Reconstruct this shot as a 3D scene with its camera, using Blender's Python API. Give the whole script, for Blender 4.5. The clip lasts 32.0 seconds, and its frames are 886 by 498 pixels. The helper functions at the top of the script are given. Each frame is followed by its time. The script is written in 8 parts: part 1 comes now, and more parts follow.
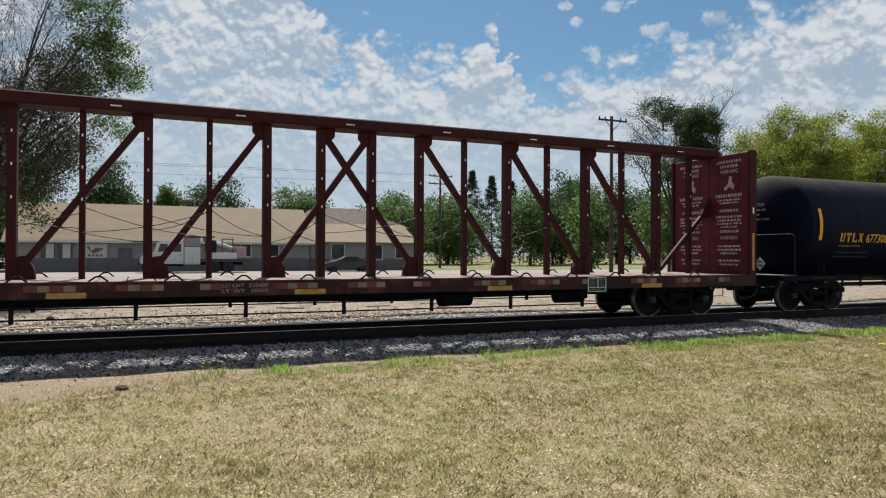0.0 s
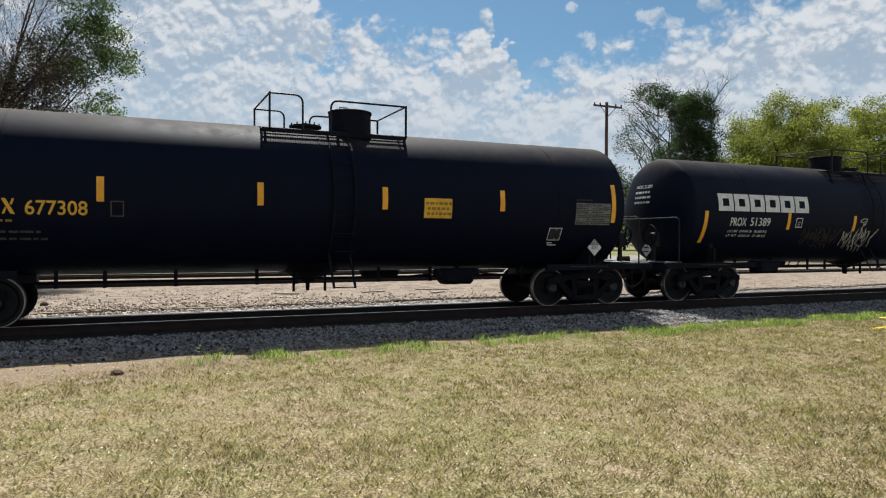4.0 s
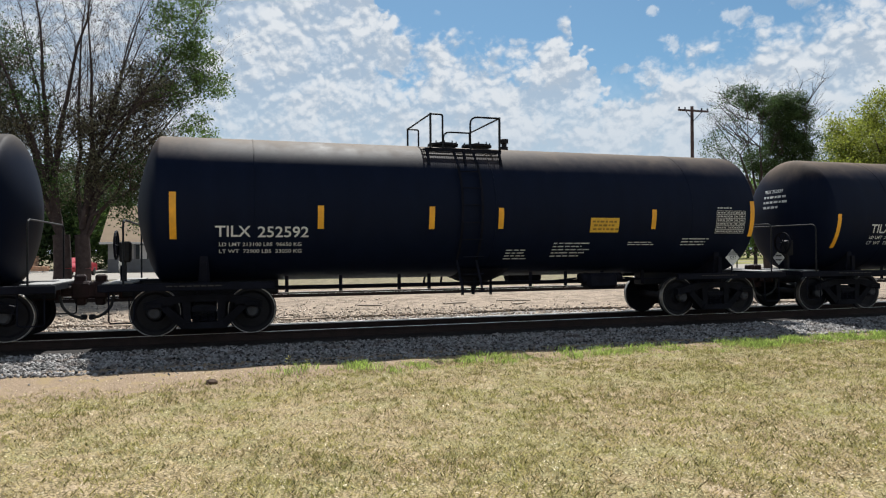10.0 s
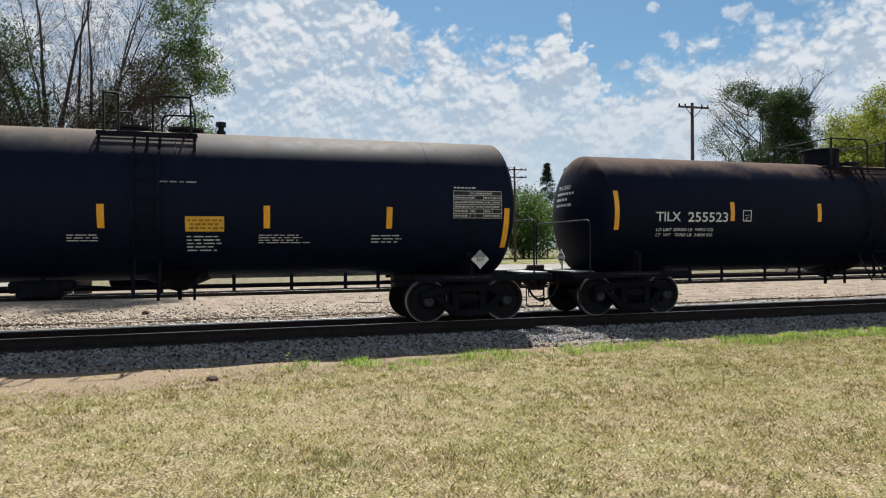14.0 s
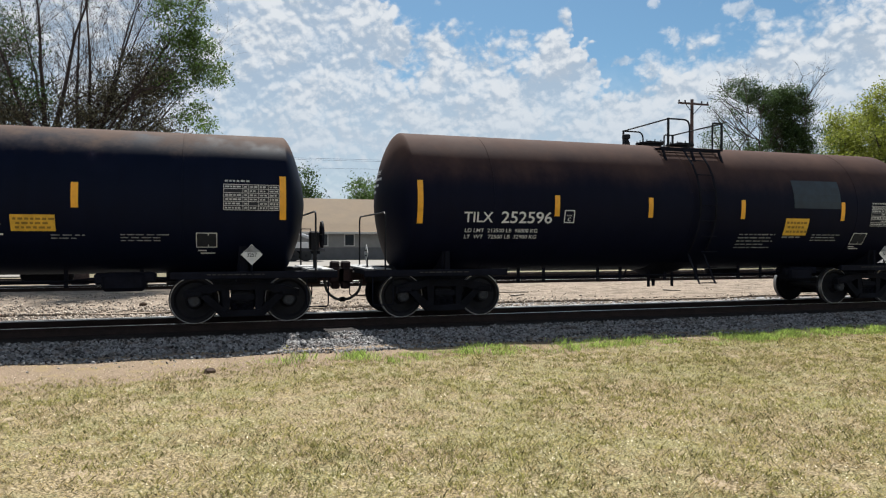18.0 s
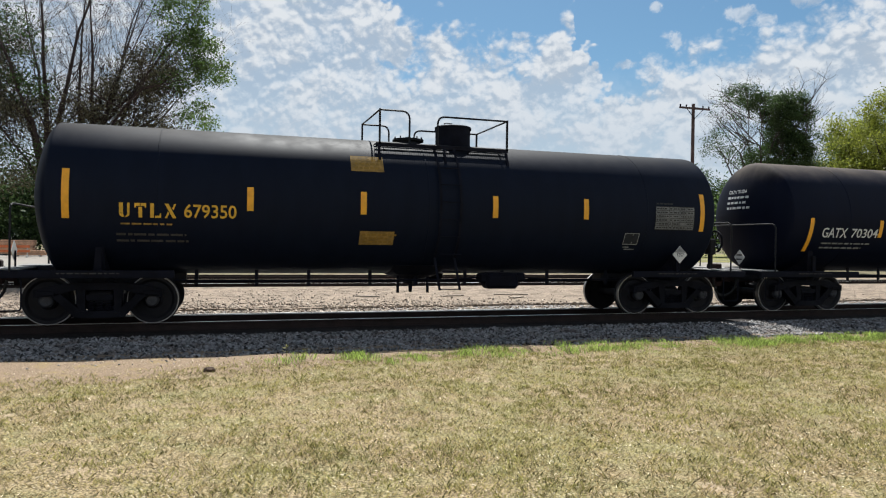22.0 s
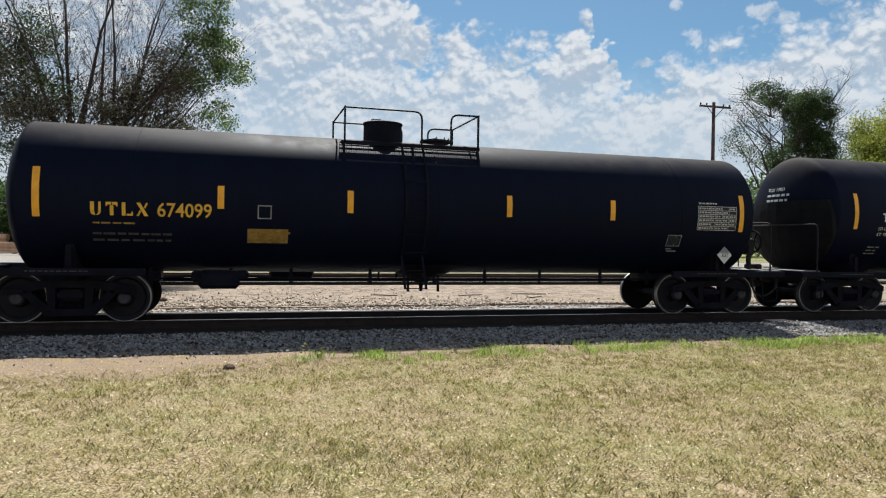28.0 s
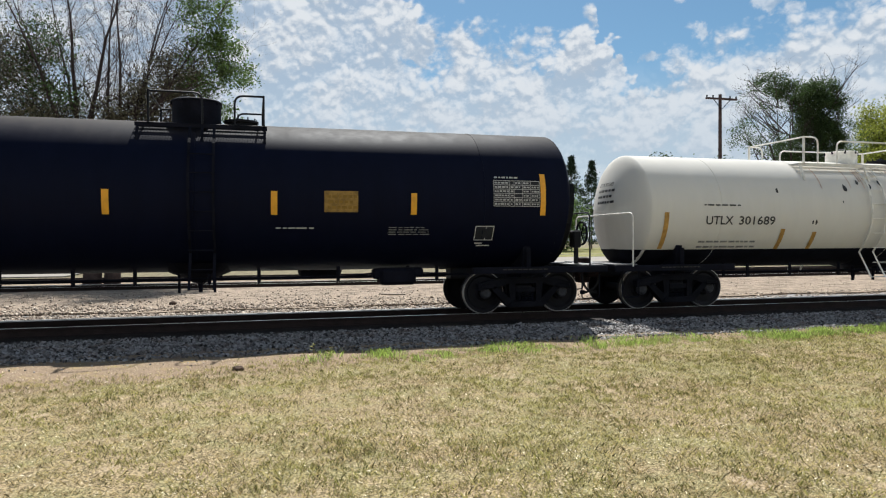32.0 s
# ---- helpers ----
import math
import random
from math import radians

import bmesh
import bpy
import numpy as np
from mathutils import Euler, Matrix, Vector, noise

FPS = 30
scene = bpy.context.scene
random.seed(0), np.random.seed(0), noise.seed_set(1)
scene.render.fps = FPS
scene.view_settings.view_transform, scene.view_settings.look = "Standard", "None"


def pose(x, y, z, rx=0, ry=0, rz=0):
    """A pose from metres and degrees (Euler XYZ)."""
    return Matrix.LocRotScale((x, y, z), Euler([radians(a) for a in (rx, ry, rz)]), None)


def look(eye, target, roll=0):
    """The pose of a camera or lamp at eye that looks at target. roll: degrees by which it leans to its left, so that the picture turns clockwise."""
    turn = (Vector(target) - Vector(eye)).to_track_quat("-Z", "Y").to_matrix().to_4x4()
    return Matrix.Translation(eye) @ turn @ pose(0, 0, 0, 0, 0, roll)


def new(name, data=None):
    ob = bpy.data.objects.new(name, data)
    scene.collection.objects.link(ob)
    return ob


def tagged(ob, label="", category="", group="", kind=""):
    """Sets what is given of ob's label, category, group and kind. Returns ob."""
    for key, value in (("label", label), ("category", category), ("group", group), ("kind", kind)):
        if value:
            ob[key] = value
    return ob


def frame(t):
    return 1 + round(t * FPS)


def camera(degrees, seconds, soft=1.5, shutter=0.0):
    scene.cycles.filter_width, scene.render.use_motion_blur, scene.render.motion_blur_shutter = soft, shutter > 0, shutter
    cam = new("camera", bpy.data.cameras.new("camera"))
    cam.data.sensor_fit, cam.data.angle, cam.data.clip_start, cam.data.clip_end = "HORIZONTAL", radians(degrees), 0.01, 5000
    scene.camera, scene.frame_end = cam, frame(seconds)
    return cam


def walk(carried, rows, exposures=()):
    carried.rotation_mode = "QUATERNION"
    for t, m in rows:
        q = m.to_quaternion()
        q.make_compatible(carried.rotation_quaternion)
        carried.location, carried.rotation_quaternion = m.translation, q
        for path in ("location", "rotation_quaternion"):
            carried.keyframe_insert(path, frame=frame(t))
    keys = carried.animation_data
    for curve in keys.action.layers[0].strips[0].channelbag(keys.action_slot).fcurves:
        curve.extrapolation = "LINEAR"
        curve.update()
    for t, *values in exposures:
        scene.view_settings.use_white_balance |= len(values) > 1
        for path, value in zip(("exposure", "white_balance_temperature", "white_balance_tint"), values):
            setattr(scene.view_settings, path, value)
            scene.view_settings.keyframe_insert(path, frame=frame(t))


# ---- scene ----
cam = camera(65.51, 32.0, 1.15)
PATH = [
    (0, 0.026, -0.013, 1.789, 90.42, -0.25, -23.60),
    (0.5, 0.027, -0.024, 1.785, 90.30, -0.33, -23.79),
    (1, 0.027, -0.016, 1.775, 90.13, -0.43, -23.92),
    (1.5, 0.022, -0.024, 1.771, 89.89, -0.46, -24.25),
    (2, 0.029, -0.019, 1.767, 89.71, -0.40, -24.37),
    (2.5, 0.023, -0.021, 1.775, 89.58, -0.27, -24.33),
    (3, 0.017, -0.047, 1.774, 89.44, -0.27, -24.30),
    (3.5, 0.019, -0.027, 1.768, 89.33, -0.27, -24.16),
    (5.5, 0.022, -0.017, 1.777, 89.39, -0.00, -22.57),
    (6, 0.034, -0.006, 1.771, 89.50, 0.01, -20.88),
    (6.5, 0.039, 0.008, 1.771, 89.46, 0.06, -18.61),
    (7, 0.018, 0.037, 1.768, 89.34, 0.12, -16.61),
    (7.5, 0.008, 0.039, 1.770, 89.22, 0.10, -15.38),
    (8, 0.018, 0.030, 1.768, 89.27, -0.02, -15.47),
    (8.5, 0.024, 0.026, 1.772, 89.44, -0.13, -16.24),
    (9, 0.012, 0.040, 1.773, 89.71, -0.09, -17.03),
    (9.5, 0.010, 0.031, 1.775, 90.03, 0.17, -17.41),
    (10, 0.004, 0.024, 1.772, 90.22, 0.40, -17.41),
    (10.5, 0.008, 0.014, 1.769, 90.32, 0.62, -17.39),
    (11, 0.007, -0.003, 1.767, 90.33, 0.66, -17.55),
    (11.5, 0.007, -0.011, 1.764, 90.32, 0.67, -17.60),
    (12, 0.007, -0.004, 1.765, 90.30, 0.59, -17.65),
    (12.5, 0.002, -0.010, 1.769, 90.27, 0.55, -17.63),
    (13, 0.005, 0.001, 1.769, 90.21, 0.49, -17.50),
    (13.5, 0.003, 0.003, 1.771, 90.08, 0.47, -17.40),
    (14, 0.004, 0.000, 1.774, 89.96, 0.45, -17.39),
    (14.5, 0.005, 0.009, 1.776, 89.89, 0.44, -17.45),
    (15, 0.005, 0.013, 1.774, 89.95, 0.46, -17.59),
    (15.5, 0.010, 0.018, 1.774, 89.96, 0.38, -17.71),
    (17.5, -0.001, 0.022, 1.769, 89.53, -0.09, -17.62),
    (18, -0.003, 0.023, 1.770, 89.49, -0.08, -17.55),
    (18.5, -0.000, 0.008, 1.769, 89.52, -0.07, -17.53),
    (19, 0.006, 0.021, 1.767, 89.54, -0.08, -17.50),
    (19.5, 0.003, 0.029, 1.766, 89.51, -0.20, -17.52),
    (20, 0.001, 0.029, 1.766, 89.48, -0.40, -17.57),
    (20.5, -0.009, 0.025, 1.772, 89.48, -0.62, -17.56),
    (21, -0.015, 0.024, 1.774, 89.53, -0.74, -17.56),
    (21.5, -0.021, 0.014, 1.771, 89.60, -0.74, -17.59),
    (22, -0.025, 0.006, 1.780, 89.59, -0.80, -17.58),
    (22.5, -0.014, 0.011, 1.768, 89.66, -0.69, -17.59),
    (23, -0.018, 0.000, 1.761, 89.74, -0.60, -17.63),
    (23.5, -0.022, 0.002, 1.764, 89.81, -0.58, -17.60),
    (24, -0.024, -0.002, 1.767, 89.93, -0.48, -17.32),
    (24.5, -0.019, -0.006, 1.765, 90.05, -0.27, -16.60),
    (25, -0.017, -0.008, 1.773, 90.10, -0.13, -15.51),
    (25.5, -0.018, 0.017, 1.774, 90.14, 0.07, -14.25),
    (27.5, -0.033, 0.012, 1.773, 89.59, -0.79, -15.28),
    (28, -0.038, 0.016, 1.779, 89.49, -0.95, -16.14),
    (28.5, -0.038, 0.006, 1.773, 89.44, -0.84, -16.71),
    (29, -0.046, -0.003, 1.770, 89.45, -0.63, -17.00),
    (29.5, -0.036, -0.005, 1.766, 89.40, -0.41, -16.83),
    (30, -0.025, -0.000, 1.769, 89.36, -0.23, -16.54),
    (30.5, -0.011, 0.007, 1.765, 89.38, -0.10, -16.18),
    (31, -0.009, 0.002, 1.762, 89.42, -0.03, -15.84),
    (31.5, -0.008, -0.002, 1.765, 89.39, 0.11, -15.66),
    (32, 0.001, 0.005, 1.766, 89.37, 0.22, -15.45),
]
walk(cam, [(t, pose(*r)) for t, *r in PATH], exposures=((0, 0.62, 6050, 9), (3.5, 0.66, 6050, 9), (6, 0.8, 6050, 9), (32, 0.8, 6050, 9)))

# ---- world, sun ----
SUN_EL, SUN_AZ = radians(54), radians(14)          # azimuth from +y towards +x
world = bpy.data.worlds.new("sky_world")
scene.world = world
world.use_nodes = True
sun = new("sun", bpy.data.lights.new("sun", "SUN"))
sun.data.energy, sun.data.angle, sun.data.color = 5.0, radians(0.55), (1.0, 0.95, 0.86)
toward = Vector((math.sin(SUN_AZ) * math.cos(SUN_EL), math.cos(SUN_AZ) * math.cos(SUN_EL), math.sin(SUN_EL)))
sun.matrix_world = look(tuple(toward * 200), (0, 0, 0))


class Graph:
    """A small builder of node trees."""

    def __init__(self, tree):
        self.tree = tree
        tree.nodes.clear()

    def add(self, kind, **values):
        node = self.tree.nodes.new(kind)
        for key, value in values.items():
            if key in ("operation", "blend_type", "data_type", "noise_dimensions", "sky_type", "feature", "interpolation_type"):
                if key == "operation":
                    node.operation = value
                elif key == "blend_type":
                    node.blend_type = value
                elif key == "data_type":
                    node.data_type = value
                elif key == "feature":
                    node.feature = value
                elif key == "interpolation_type":
                    node.interpolation_type = value
                else:
                    node.sky_type = value
            else:
                slot = node.inputs[int(key[1:])] if key[0] == "i" and key[1:].isdigit() else node.inputs[key.replace("_", " ")]
                self.put(slot, value)
        return node

    def put(self, slot, value):
        if isinstance(value, bpy.types.NodeSocket):
            self.tree.links.new(value, slot)
        elif isinstance(value, bpy.types.Node):
            self.tree.links.new(value.outputs[0], slot)
        else:
            slot.default_value = value

    def math(self, operation, a, b=0.0, c=0.0):
        return self.add("ShaderNodeMath", operation=operation, i0=a, i1=b, i2=c).outputs[0]

    def noise(self, vector, scale, detail=4.0, rough=0.55, distortion=0.0):
        node = self.add("ShaderNodeTexNoise", Scale=scale, Detail=detail, Roughness=rough, Distortion=distortion)
        if vector is not None:
            self.put(node.inputs["Vector"], vector)
        return node.outputs[0]

    def ramp(self, fac, *stops):
        node = self.add("ShaderNodeValToRGB", i0=fac)
        els = node.color_ramp.elements
        while len(els) < len(stops):
            els.new(0.5)
        for el, (pos, col) in zip(els, stops):
            el.position = pos
            el.color = (*col, 1) if isinstance(col, tuple) else (col, col, col, 1)
        return node.outputs[0]

    def mix(self, fac, a, b, how="MIX"):
        node = self.add("ShaderNodeMix", data_type="RGBA", blend_type=how)
        self.put(node.inputs[0], fac)
        self.put(node.inputs[6], a if not isinstance(a, tuple) else (*a, 1))
        self.put(node.inputs[7], b if not isinstance(b, tuple) else (*b, 1))
        return node.outputs[2]

    def smooth(self, value, lo, hi):
        node = self.add("ShaderNodeMapRange", interpolation_type="SMOOTHSTEP", i0=value, i1=lo, i2=hi)
        return node.outputs[0]


def build_sky():
    g = Graph(world.node_tree)
    sky = g.add("ShaderNodeTexSky", sky_type="NISHITA")
    sky.sun_disc, sky.sun_elevation, sky.sun_rotation = False, SUN_EL, SUN_AZ
    sky.air_density, sky.dust_density, sky.ozone_density = 1.0, 0.6, 2.0
    coord = g.add("ShaderNodeTexCoord").outputs["Generated"]
    axes = g.add("ShaderNodeSeparateXYZ", i0=coord)
    x, y, z = axes.outputs
    # round puffs of cloud with creases between them, sampled again a little higher to tell lit tops from shaded feet
    def puff(at):
        big = g.noise(at, 12.0, 3.0, 0.5, 0.25)
        mid = g.math("ABSOLUTE", g.math("SUBTRACT", g.noise(at, 27.0, 2.0, 0.5, 0.15), 0.5))
        small = g.math("ABSOLUTE", g.math("SUBTRACT", g.noise(at, 62.0, 3.0, 0.55, 0.1), 0.5))
        return g.math("ADD", g.math("ADD", big, g.math("MULTIPLY", mid, 0.95)), g.math("MULTIPLY", small, 0.55))
    squash = g.add("ShaderNodeMapping", i0=coord, Scale=(1.0, 1.0, 1.25)).outputs[0]
    lifted = g.add("ShaderNodeMapping", i0=coord, Location=(0.0025, 0.0, 0.0085), Scale=(1.0, 1.0, 1.25)).outputs[0]
    here, above = puff(squash), puff(lifted)
    relief = g.math("SUBTRACT", here, above)
    swell = g.math("SUBTRACT", g.noise(squash, 17.0, 4.0, 0.55, 0.3), g.noise(g.add("ShaderNodeMapping", i0=coord, Location=(0.006, 0.0, 0.026), Scale=(1.0, 1.0, 1.25)).outputs[0], 17.0, 4.0, 0.55, 0.3))
    relief = g.math("ADD", relief, g.math("MULTIPLY", swell, 0.55))
    # how high the bank of cloud stands: azimuth from +y to +x, elevation
    az = g.math("MULTIPLY", g.math("ARCTAN2", x, y), 57.2958)
    el = g.math("MULTIPLY", g.math("ARCSINE", z), 57.2958)
    sway = g.math("MULTIPLY", g.math("SUBTRACT", g.noise(coord, 11.0, 4.0, 0.6), 0.5), 14.0)
    edge = g.add("ShaderNodeFloatCurve", i1=g.math("MULTIPLY", g.math("ADD", g.math("ADD", az, sway), 45.0), 1 / 135.0))
    pts = edge.mapping.curves[0].points
    while len(pts) < len(CLOUD_EDGE):
        pts.new(0.5, 0.5)
    for p, (a, h) in zip(pts, CLOUD_EDGE):
        p.location = ((a + 45) / 135, h / 50)
    edge.mapping.update()
    top = g.math("MULTIPLY", edge.outputs[0], 50.0)
    ragged = g.math("ADD", g.math("MULTIPLY", g.math("SUBTRACT", g.noise(coord, 14.0, 3.0, 0.5), 0.5), 7.0),
                    g.math("MULTIPLY", g.math("SUBTRACT", here, 0.555), 8.5))
    inside = g.math("SUBTRACT", g.math("ADD", top, ragged), el)
    bank = g.smooth(inside, -0.8, 2.0)
    thin = g.math("ADD", 0.80, g.math("MULTIPLY", g.smooth(here, 0.44, 0.72), 0.20))
    # a few small clouds above the bank: azimuth, elevation, half width and half height in degrees
    wisp = g.math("MULTIPLY", g.math("SUBTRACT", g.noise(coord, 55.0, 5.0, 0.6, 0.3), 0.5), 4.2)
    stray = None
    for a, e, w, h in STRAY_CLOUDS:
        far = g.math("ADD", g.math("POWER", g.math("ABSOLUTE", g.math("MULTIPLY", g.math("SUBTRACT", az, a), 1 / w)), 2.0),
                     g.math("POWER", g.math("ABSOLUTE", g.math("MULTIPLY", g.math("SUBTRACT", el, e), 1 / h)), 2.0))
        one = g.smooth(g.math("ADD", far, wisp), 0.95, 0.0)
        stray = one if stray is None else g.math("MAXIMUM", stray, one)
    stray = g.math("MULTIPLY", stray, 0.62)
    cover = g.math("MAXIMUM", g.math("MULTIPLY", bank, thin), stray)
    low = g.smooth(el, 15.0, 6.0)
    veil = g.math("ADD", 0.74, g.math("MULTIPLY", g.noise(g.add("ShaderNodeMapping", i0=coord, Scale=(6.0, 6.0, 40.0)).outputs[0], 1.0, 4.0, 0.55), 0.2))
    cover = g.math("MAXIMUM", cover, g.math("MULTIPLY", low, veil))
    rim = g.smooth(inside, 4.0, 0.0)
    lit = g.smooth(g.math("ADD", g.math("ADD", g.math("MULTIPLY", relief, 2.6), g.math("MULTIPLY", g.math("SUBTRACT", here, 0.28), 0.85)), g.math("MULTIPLY", rim, 0.12)), -0.12, 0.72)
    white = g.mix(lit, (4.6, 5.2, 5.85), (7.9, 7.9, 7.8))
    white = g.mix(g.math("MULTIPLY", low, 0.7), white, (5.7, 6.3, 6.8))
    blue = g.mix(1.0, sky.outputs[0], (0.65, 0.82, 0.82), "MULTIPLY")
    colour = g.mix(cover, blue, white)
    back = g.add("ShaderNodeBackground", Color=colour, Strength=SKY)
    g.add("ShaderNodeOutputWorld", Surface=back)


SKY = 0.057
STRAY_CLOUDS = ((23.9, 16.8, 0.9, 0.45), (32.0, 14.3, 1.4, 0.5), (34.5, 18.4, 0.6, 0.5), (45.1, 17.8, 1.1, 0.7), (40.6, 17.3, 1.5, 0.7), (42.0, 16.6, 1.3, 0.6), (37.9, 19.4, 1.4, 0.6), (35.9, 15.9, 0.6, 0.9),
                (33.6, 19.6, 0.7, 0.4), (52.0, 17.6, 1.1, 0.5))
CLOUD_EDGE = ((-45, 45), (3, 44), (7, 33), (13.5, 20), (16, 15.2), (18, 16), (19.5, 16.5), (21, 15.6), (23, 17), (25, 15.6), (28.3, 17.5), (29.6, 15.8), (30.6, 12.4), (31.8, 13.6), (34, 14.0),
              (38, 15.2), (43.5, 16.0), (50, 17.0), (60, 20), (90, 35))
build_sky()

# ---- materials ----
MATS = {}


def material(name, colour, rough=0.7, metal=0.0, spec=0.4, vary=0.15, scale=4.0, bump=0.0, bump_scale=60.0, second=None, patch=(0.45, 0.65),
             random_tint=0.0, island_tint=0.0, grain=0.0):
    """A surface with broad patches, fine grain and relief, all in object space."""
    if name in MATS:
        return MATS[name]
    mat = bpy.data.materials.new(name)
    mat.use_nodes = True
    g = Graph(mat.node_tree)
    coord = g.add("ShaderNodeTexCoord").outputs["Object"]
    broad = g.noise(coord, scale, 5.0, 0.6)
    fine = g.noise(coord, scale * 9, 3.0, 0.6)
    col = g.mix(g.math("MULTIPLY", g.smooth(broad, 0.3, 0.7), 1.0), tuple(c * (1 - vary) for c in colour), tuple(min(1, c * (1 + vary)) for c in colour))
    if second:
        col = g.mix(g.smooth(broad, *patch), col, second)
    col = g.mix(0.5 + grain, col, g.mix(fine, tuple([0.5 - vary] * 3), tuple([0.5 + vary] * 3)), "OVERLAY")
    for amount, node, out in ((random_tint, "ShaderNodeObjectInfo", "Random"), (island_tint, "ShaderNodeNewGeometry", "Random Per Island")):
        if amount:
            k = g.math("ADD", g.math("MULTIPLY", g.add(node).outputs[out], 2 * amount), 1 - amount)
            col = g.mix(1.0, col, g.add("ShaderNodeCombineXYZ", i0=k, i1=k, i2=k).outputs[0], "MULTIPLY")
    shader = g.add("ShaderNodeBsdfPrincipled", Base_Color=col, Metallic=metal, Roughness=rough)
    g.put(shader.inputs["Specular IOR Level"], spec)
    g.put(shader.inputs["Roughness"], g.math("ADD", rough - 0.06, g.math("MULTIPLY", broad, 0.12)))
    if bump:
        b = g.add("ShaderNodeBump", Strength=bump, Height=g.noise(coord, bump_scale, 4.0, 0.6))
        b.inputs["Distance"].default_value = 0.02
        g.put(shader.inputs["Normal"], b.outputs[0])
    g.add("ShaderNodeOutputMaterial", Surface=shader)
    MATS[name] = mat
    return mat


def tank_paint(name, base, dust_and_sun, lo, hi, spread=0.5, mottle=0.35):
    """Tank paint; sunlight, dust and rust are painted on its top (object space, z from the tank's axis)."""
    mat = bpy.data.materials.new(name)
    mat.use_nodes = True
    g = Graph(mat.node_tree)
    coord = g.add("ShaderNodeTexCoord").outputs["Object"]
    x, y, z = g.add("ShaderNodeSeparateXYZ", i0=coord).outputs
    streak = g.noise(g.add("ShaderNodeMapping", i0=coord, Scale=(3.0, 3.0, 0.35)).outputs[0], 1.0, 6.0, 0.65)
    blotch = g.noise(coord, 1.1, 6.0, 0.6)
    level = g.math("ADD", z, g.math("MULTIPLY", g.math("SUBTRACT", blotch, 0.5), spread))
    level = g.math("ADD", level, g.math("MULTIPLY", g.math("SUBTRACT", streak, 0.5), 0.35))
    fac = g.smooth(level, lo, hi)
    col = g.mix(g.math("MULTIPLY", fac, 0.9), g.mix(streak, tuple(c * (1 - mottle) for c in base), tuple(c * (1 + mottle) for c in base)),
                g.mix(blotch, tuple(c * 0.7 for c in dust_and_sun), tuple(c * 1.25 for c in dust_and_sun)))
    shader = g.add("ShaderNodeBsdfPrincipled", Base_Color=col)
    g.put(shader.inputs["Roughness"], g.math("ADD", g.math("MULTIPLY", fac, 0.34), g.math("ADD", 0.46, g.math("MULTIPLY", streak, 0.12))))
    shader.inputs["Specular IOR Level"].default_value = 0.055
    b = g.add("ShaderNodeBump", Strength=0.05, Height=g.noise(coord, 2.2, 5.0, 0.6))
    b.inputs["Distance"].default_value = 0.03
    g.put(shader.inputs["Normal"], b.outputs[0])
    g.add("ShaderNodeOutputMaterial", Surface=shader)
    return mat


# Paler tops carry painted sunlight; the rusty and brown ones are real dust.
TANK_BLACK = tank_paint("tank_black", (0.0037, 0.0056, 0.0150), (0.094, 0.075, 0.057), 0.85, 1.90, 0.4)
TANK_SUNLIT_TOP = tank_paint("tank_sunlit_top", (0.0037, 0.0056, 0.0150), (0.185, 0.152, 0.120), 0.80, 1.80, 0.3)
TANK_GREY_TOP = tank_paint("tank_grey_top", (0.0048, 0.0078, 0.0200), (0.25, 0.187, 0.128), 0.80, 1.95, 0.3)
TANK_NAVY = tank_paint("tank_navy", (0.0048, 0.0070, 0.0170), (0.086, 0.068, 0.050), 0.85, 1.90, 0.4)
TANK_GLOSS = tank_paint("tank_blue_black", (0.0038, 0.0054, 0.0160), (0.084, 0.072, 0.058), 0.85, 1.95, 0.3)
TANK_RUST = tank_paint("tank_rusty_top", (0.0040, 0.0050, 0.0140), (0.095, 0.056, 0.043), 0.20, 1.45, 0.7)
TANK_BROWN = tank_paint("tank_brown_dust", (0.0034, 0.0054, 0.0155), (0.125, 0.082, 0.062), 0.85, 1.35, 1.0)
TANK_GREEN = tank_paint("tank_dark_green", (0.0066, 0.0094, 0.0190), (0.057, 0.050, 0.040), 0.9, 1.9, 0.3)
TANK_WHITE = tank_paint("tank_white", (0.64, 0.62, 0.57), (0.56, 0.53, 0.48), 0.2, 1.6, 0.5, 0.08)
STEEL_BLACK = material("black_steel", (0.0066, 0.0072, 0.0125), 0.75, 0.0, 0.08, 0.35, 3.0, 0.2, 30)
STEEL_GRIME = material("grimy_steel", (0.0048, 0.0053, 0.0095), 0.7, 0.0, 0.3, 0.4, 3.0, 0.35, 25, second=(0.008, 0.0065, 0.0065))
WHEEL_STEEL = material("wheel_steel", (0.008, 0.0075, 0.010), 0.65, 0.15, 0.25, 0.3, 5.0)
TREAD_STEEL = material("worn_tread", (0.30, 0.29, 0.28), 0.5, 1.0, 0.5, 0.1, 8.0)
TAPE = material("yellow_tape", (0.74, 0.345, 0.010), 0.5, 0.0, 0.5, 0.1, 6.0)
WHITE_MARK = material("white_lettering", (0.58, 0.58, 0.57), 0.6, 0.0, 0.4, 0.12, 8.0)
DULL_MARK = material("weathered_lettering", (0.22, 0.22, 0.22), 0.7, 0.0, 0.3, 0.3, 9.0)
YELLOW_MARK = material("yellow_lettering", (0.62, 0.36, 0.03), 0.6, 0.0, 0.4, 0.12, 8.0)
DULL_YELLOW = material("faded_yellow", (0.26, 0.16, 0.04), 0.7, 0.0, 0.3, 0.3, 9.0)
BLACK_MARK = material("black_lettering", (0.02, 0.02, 0.02), 0.6)
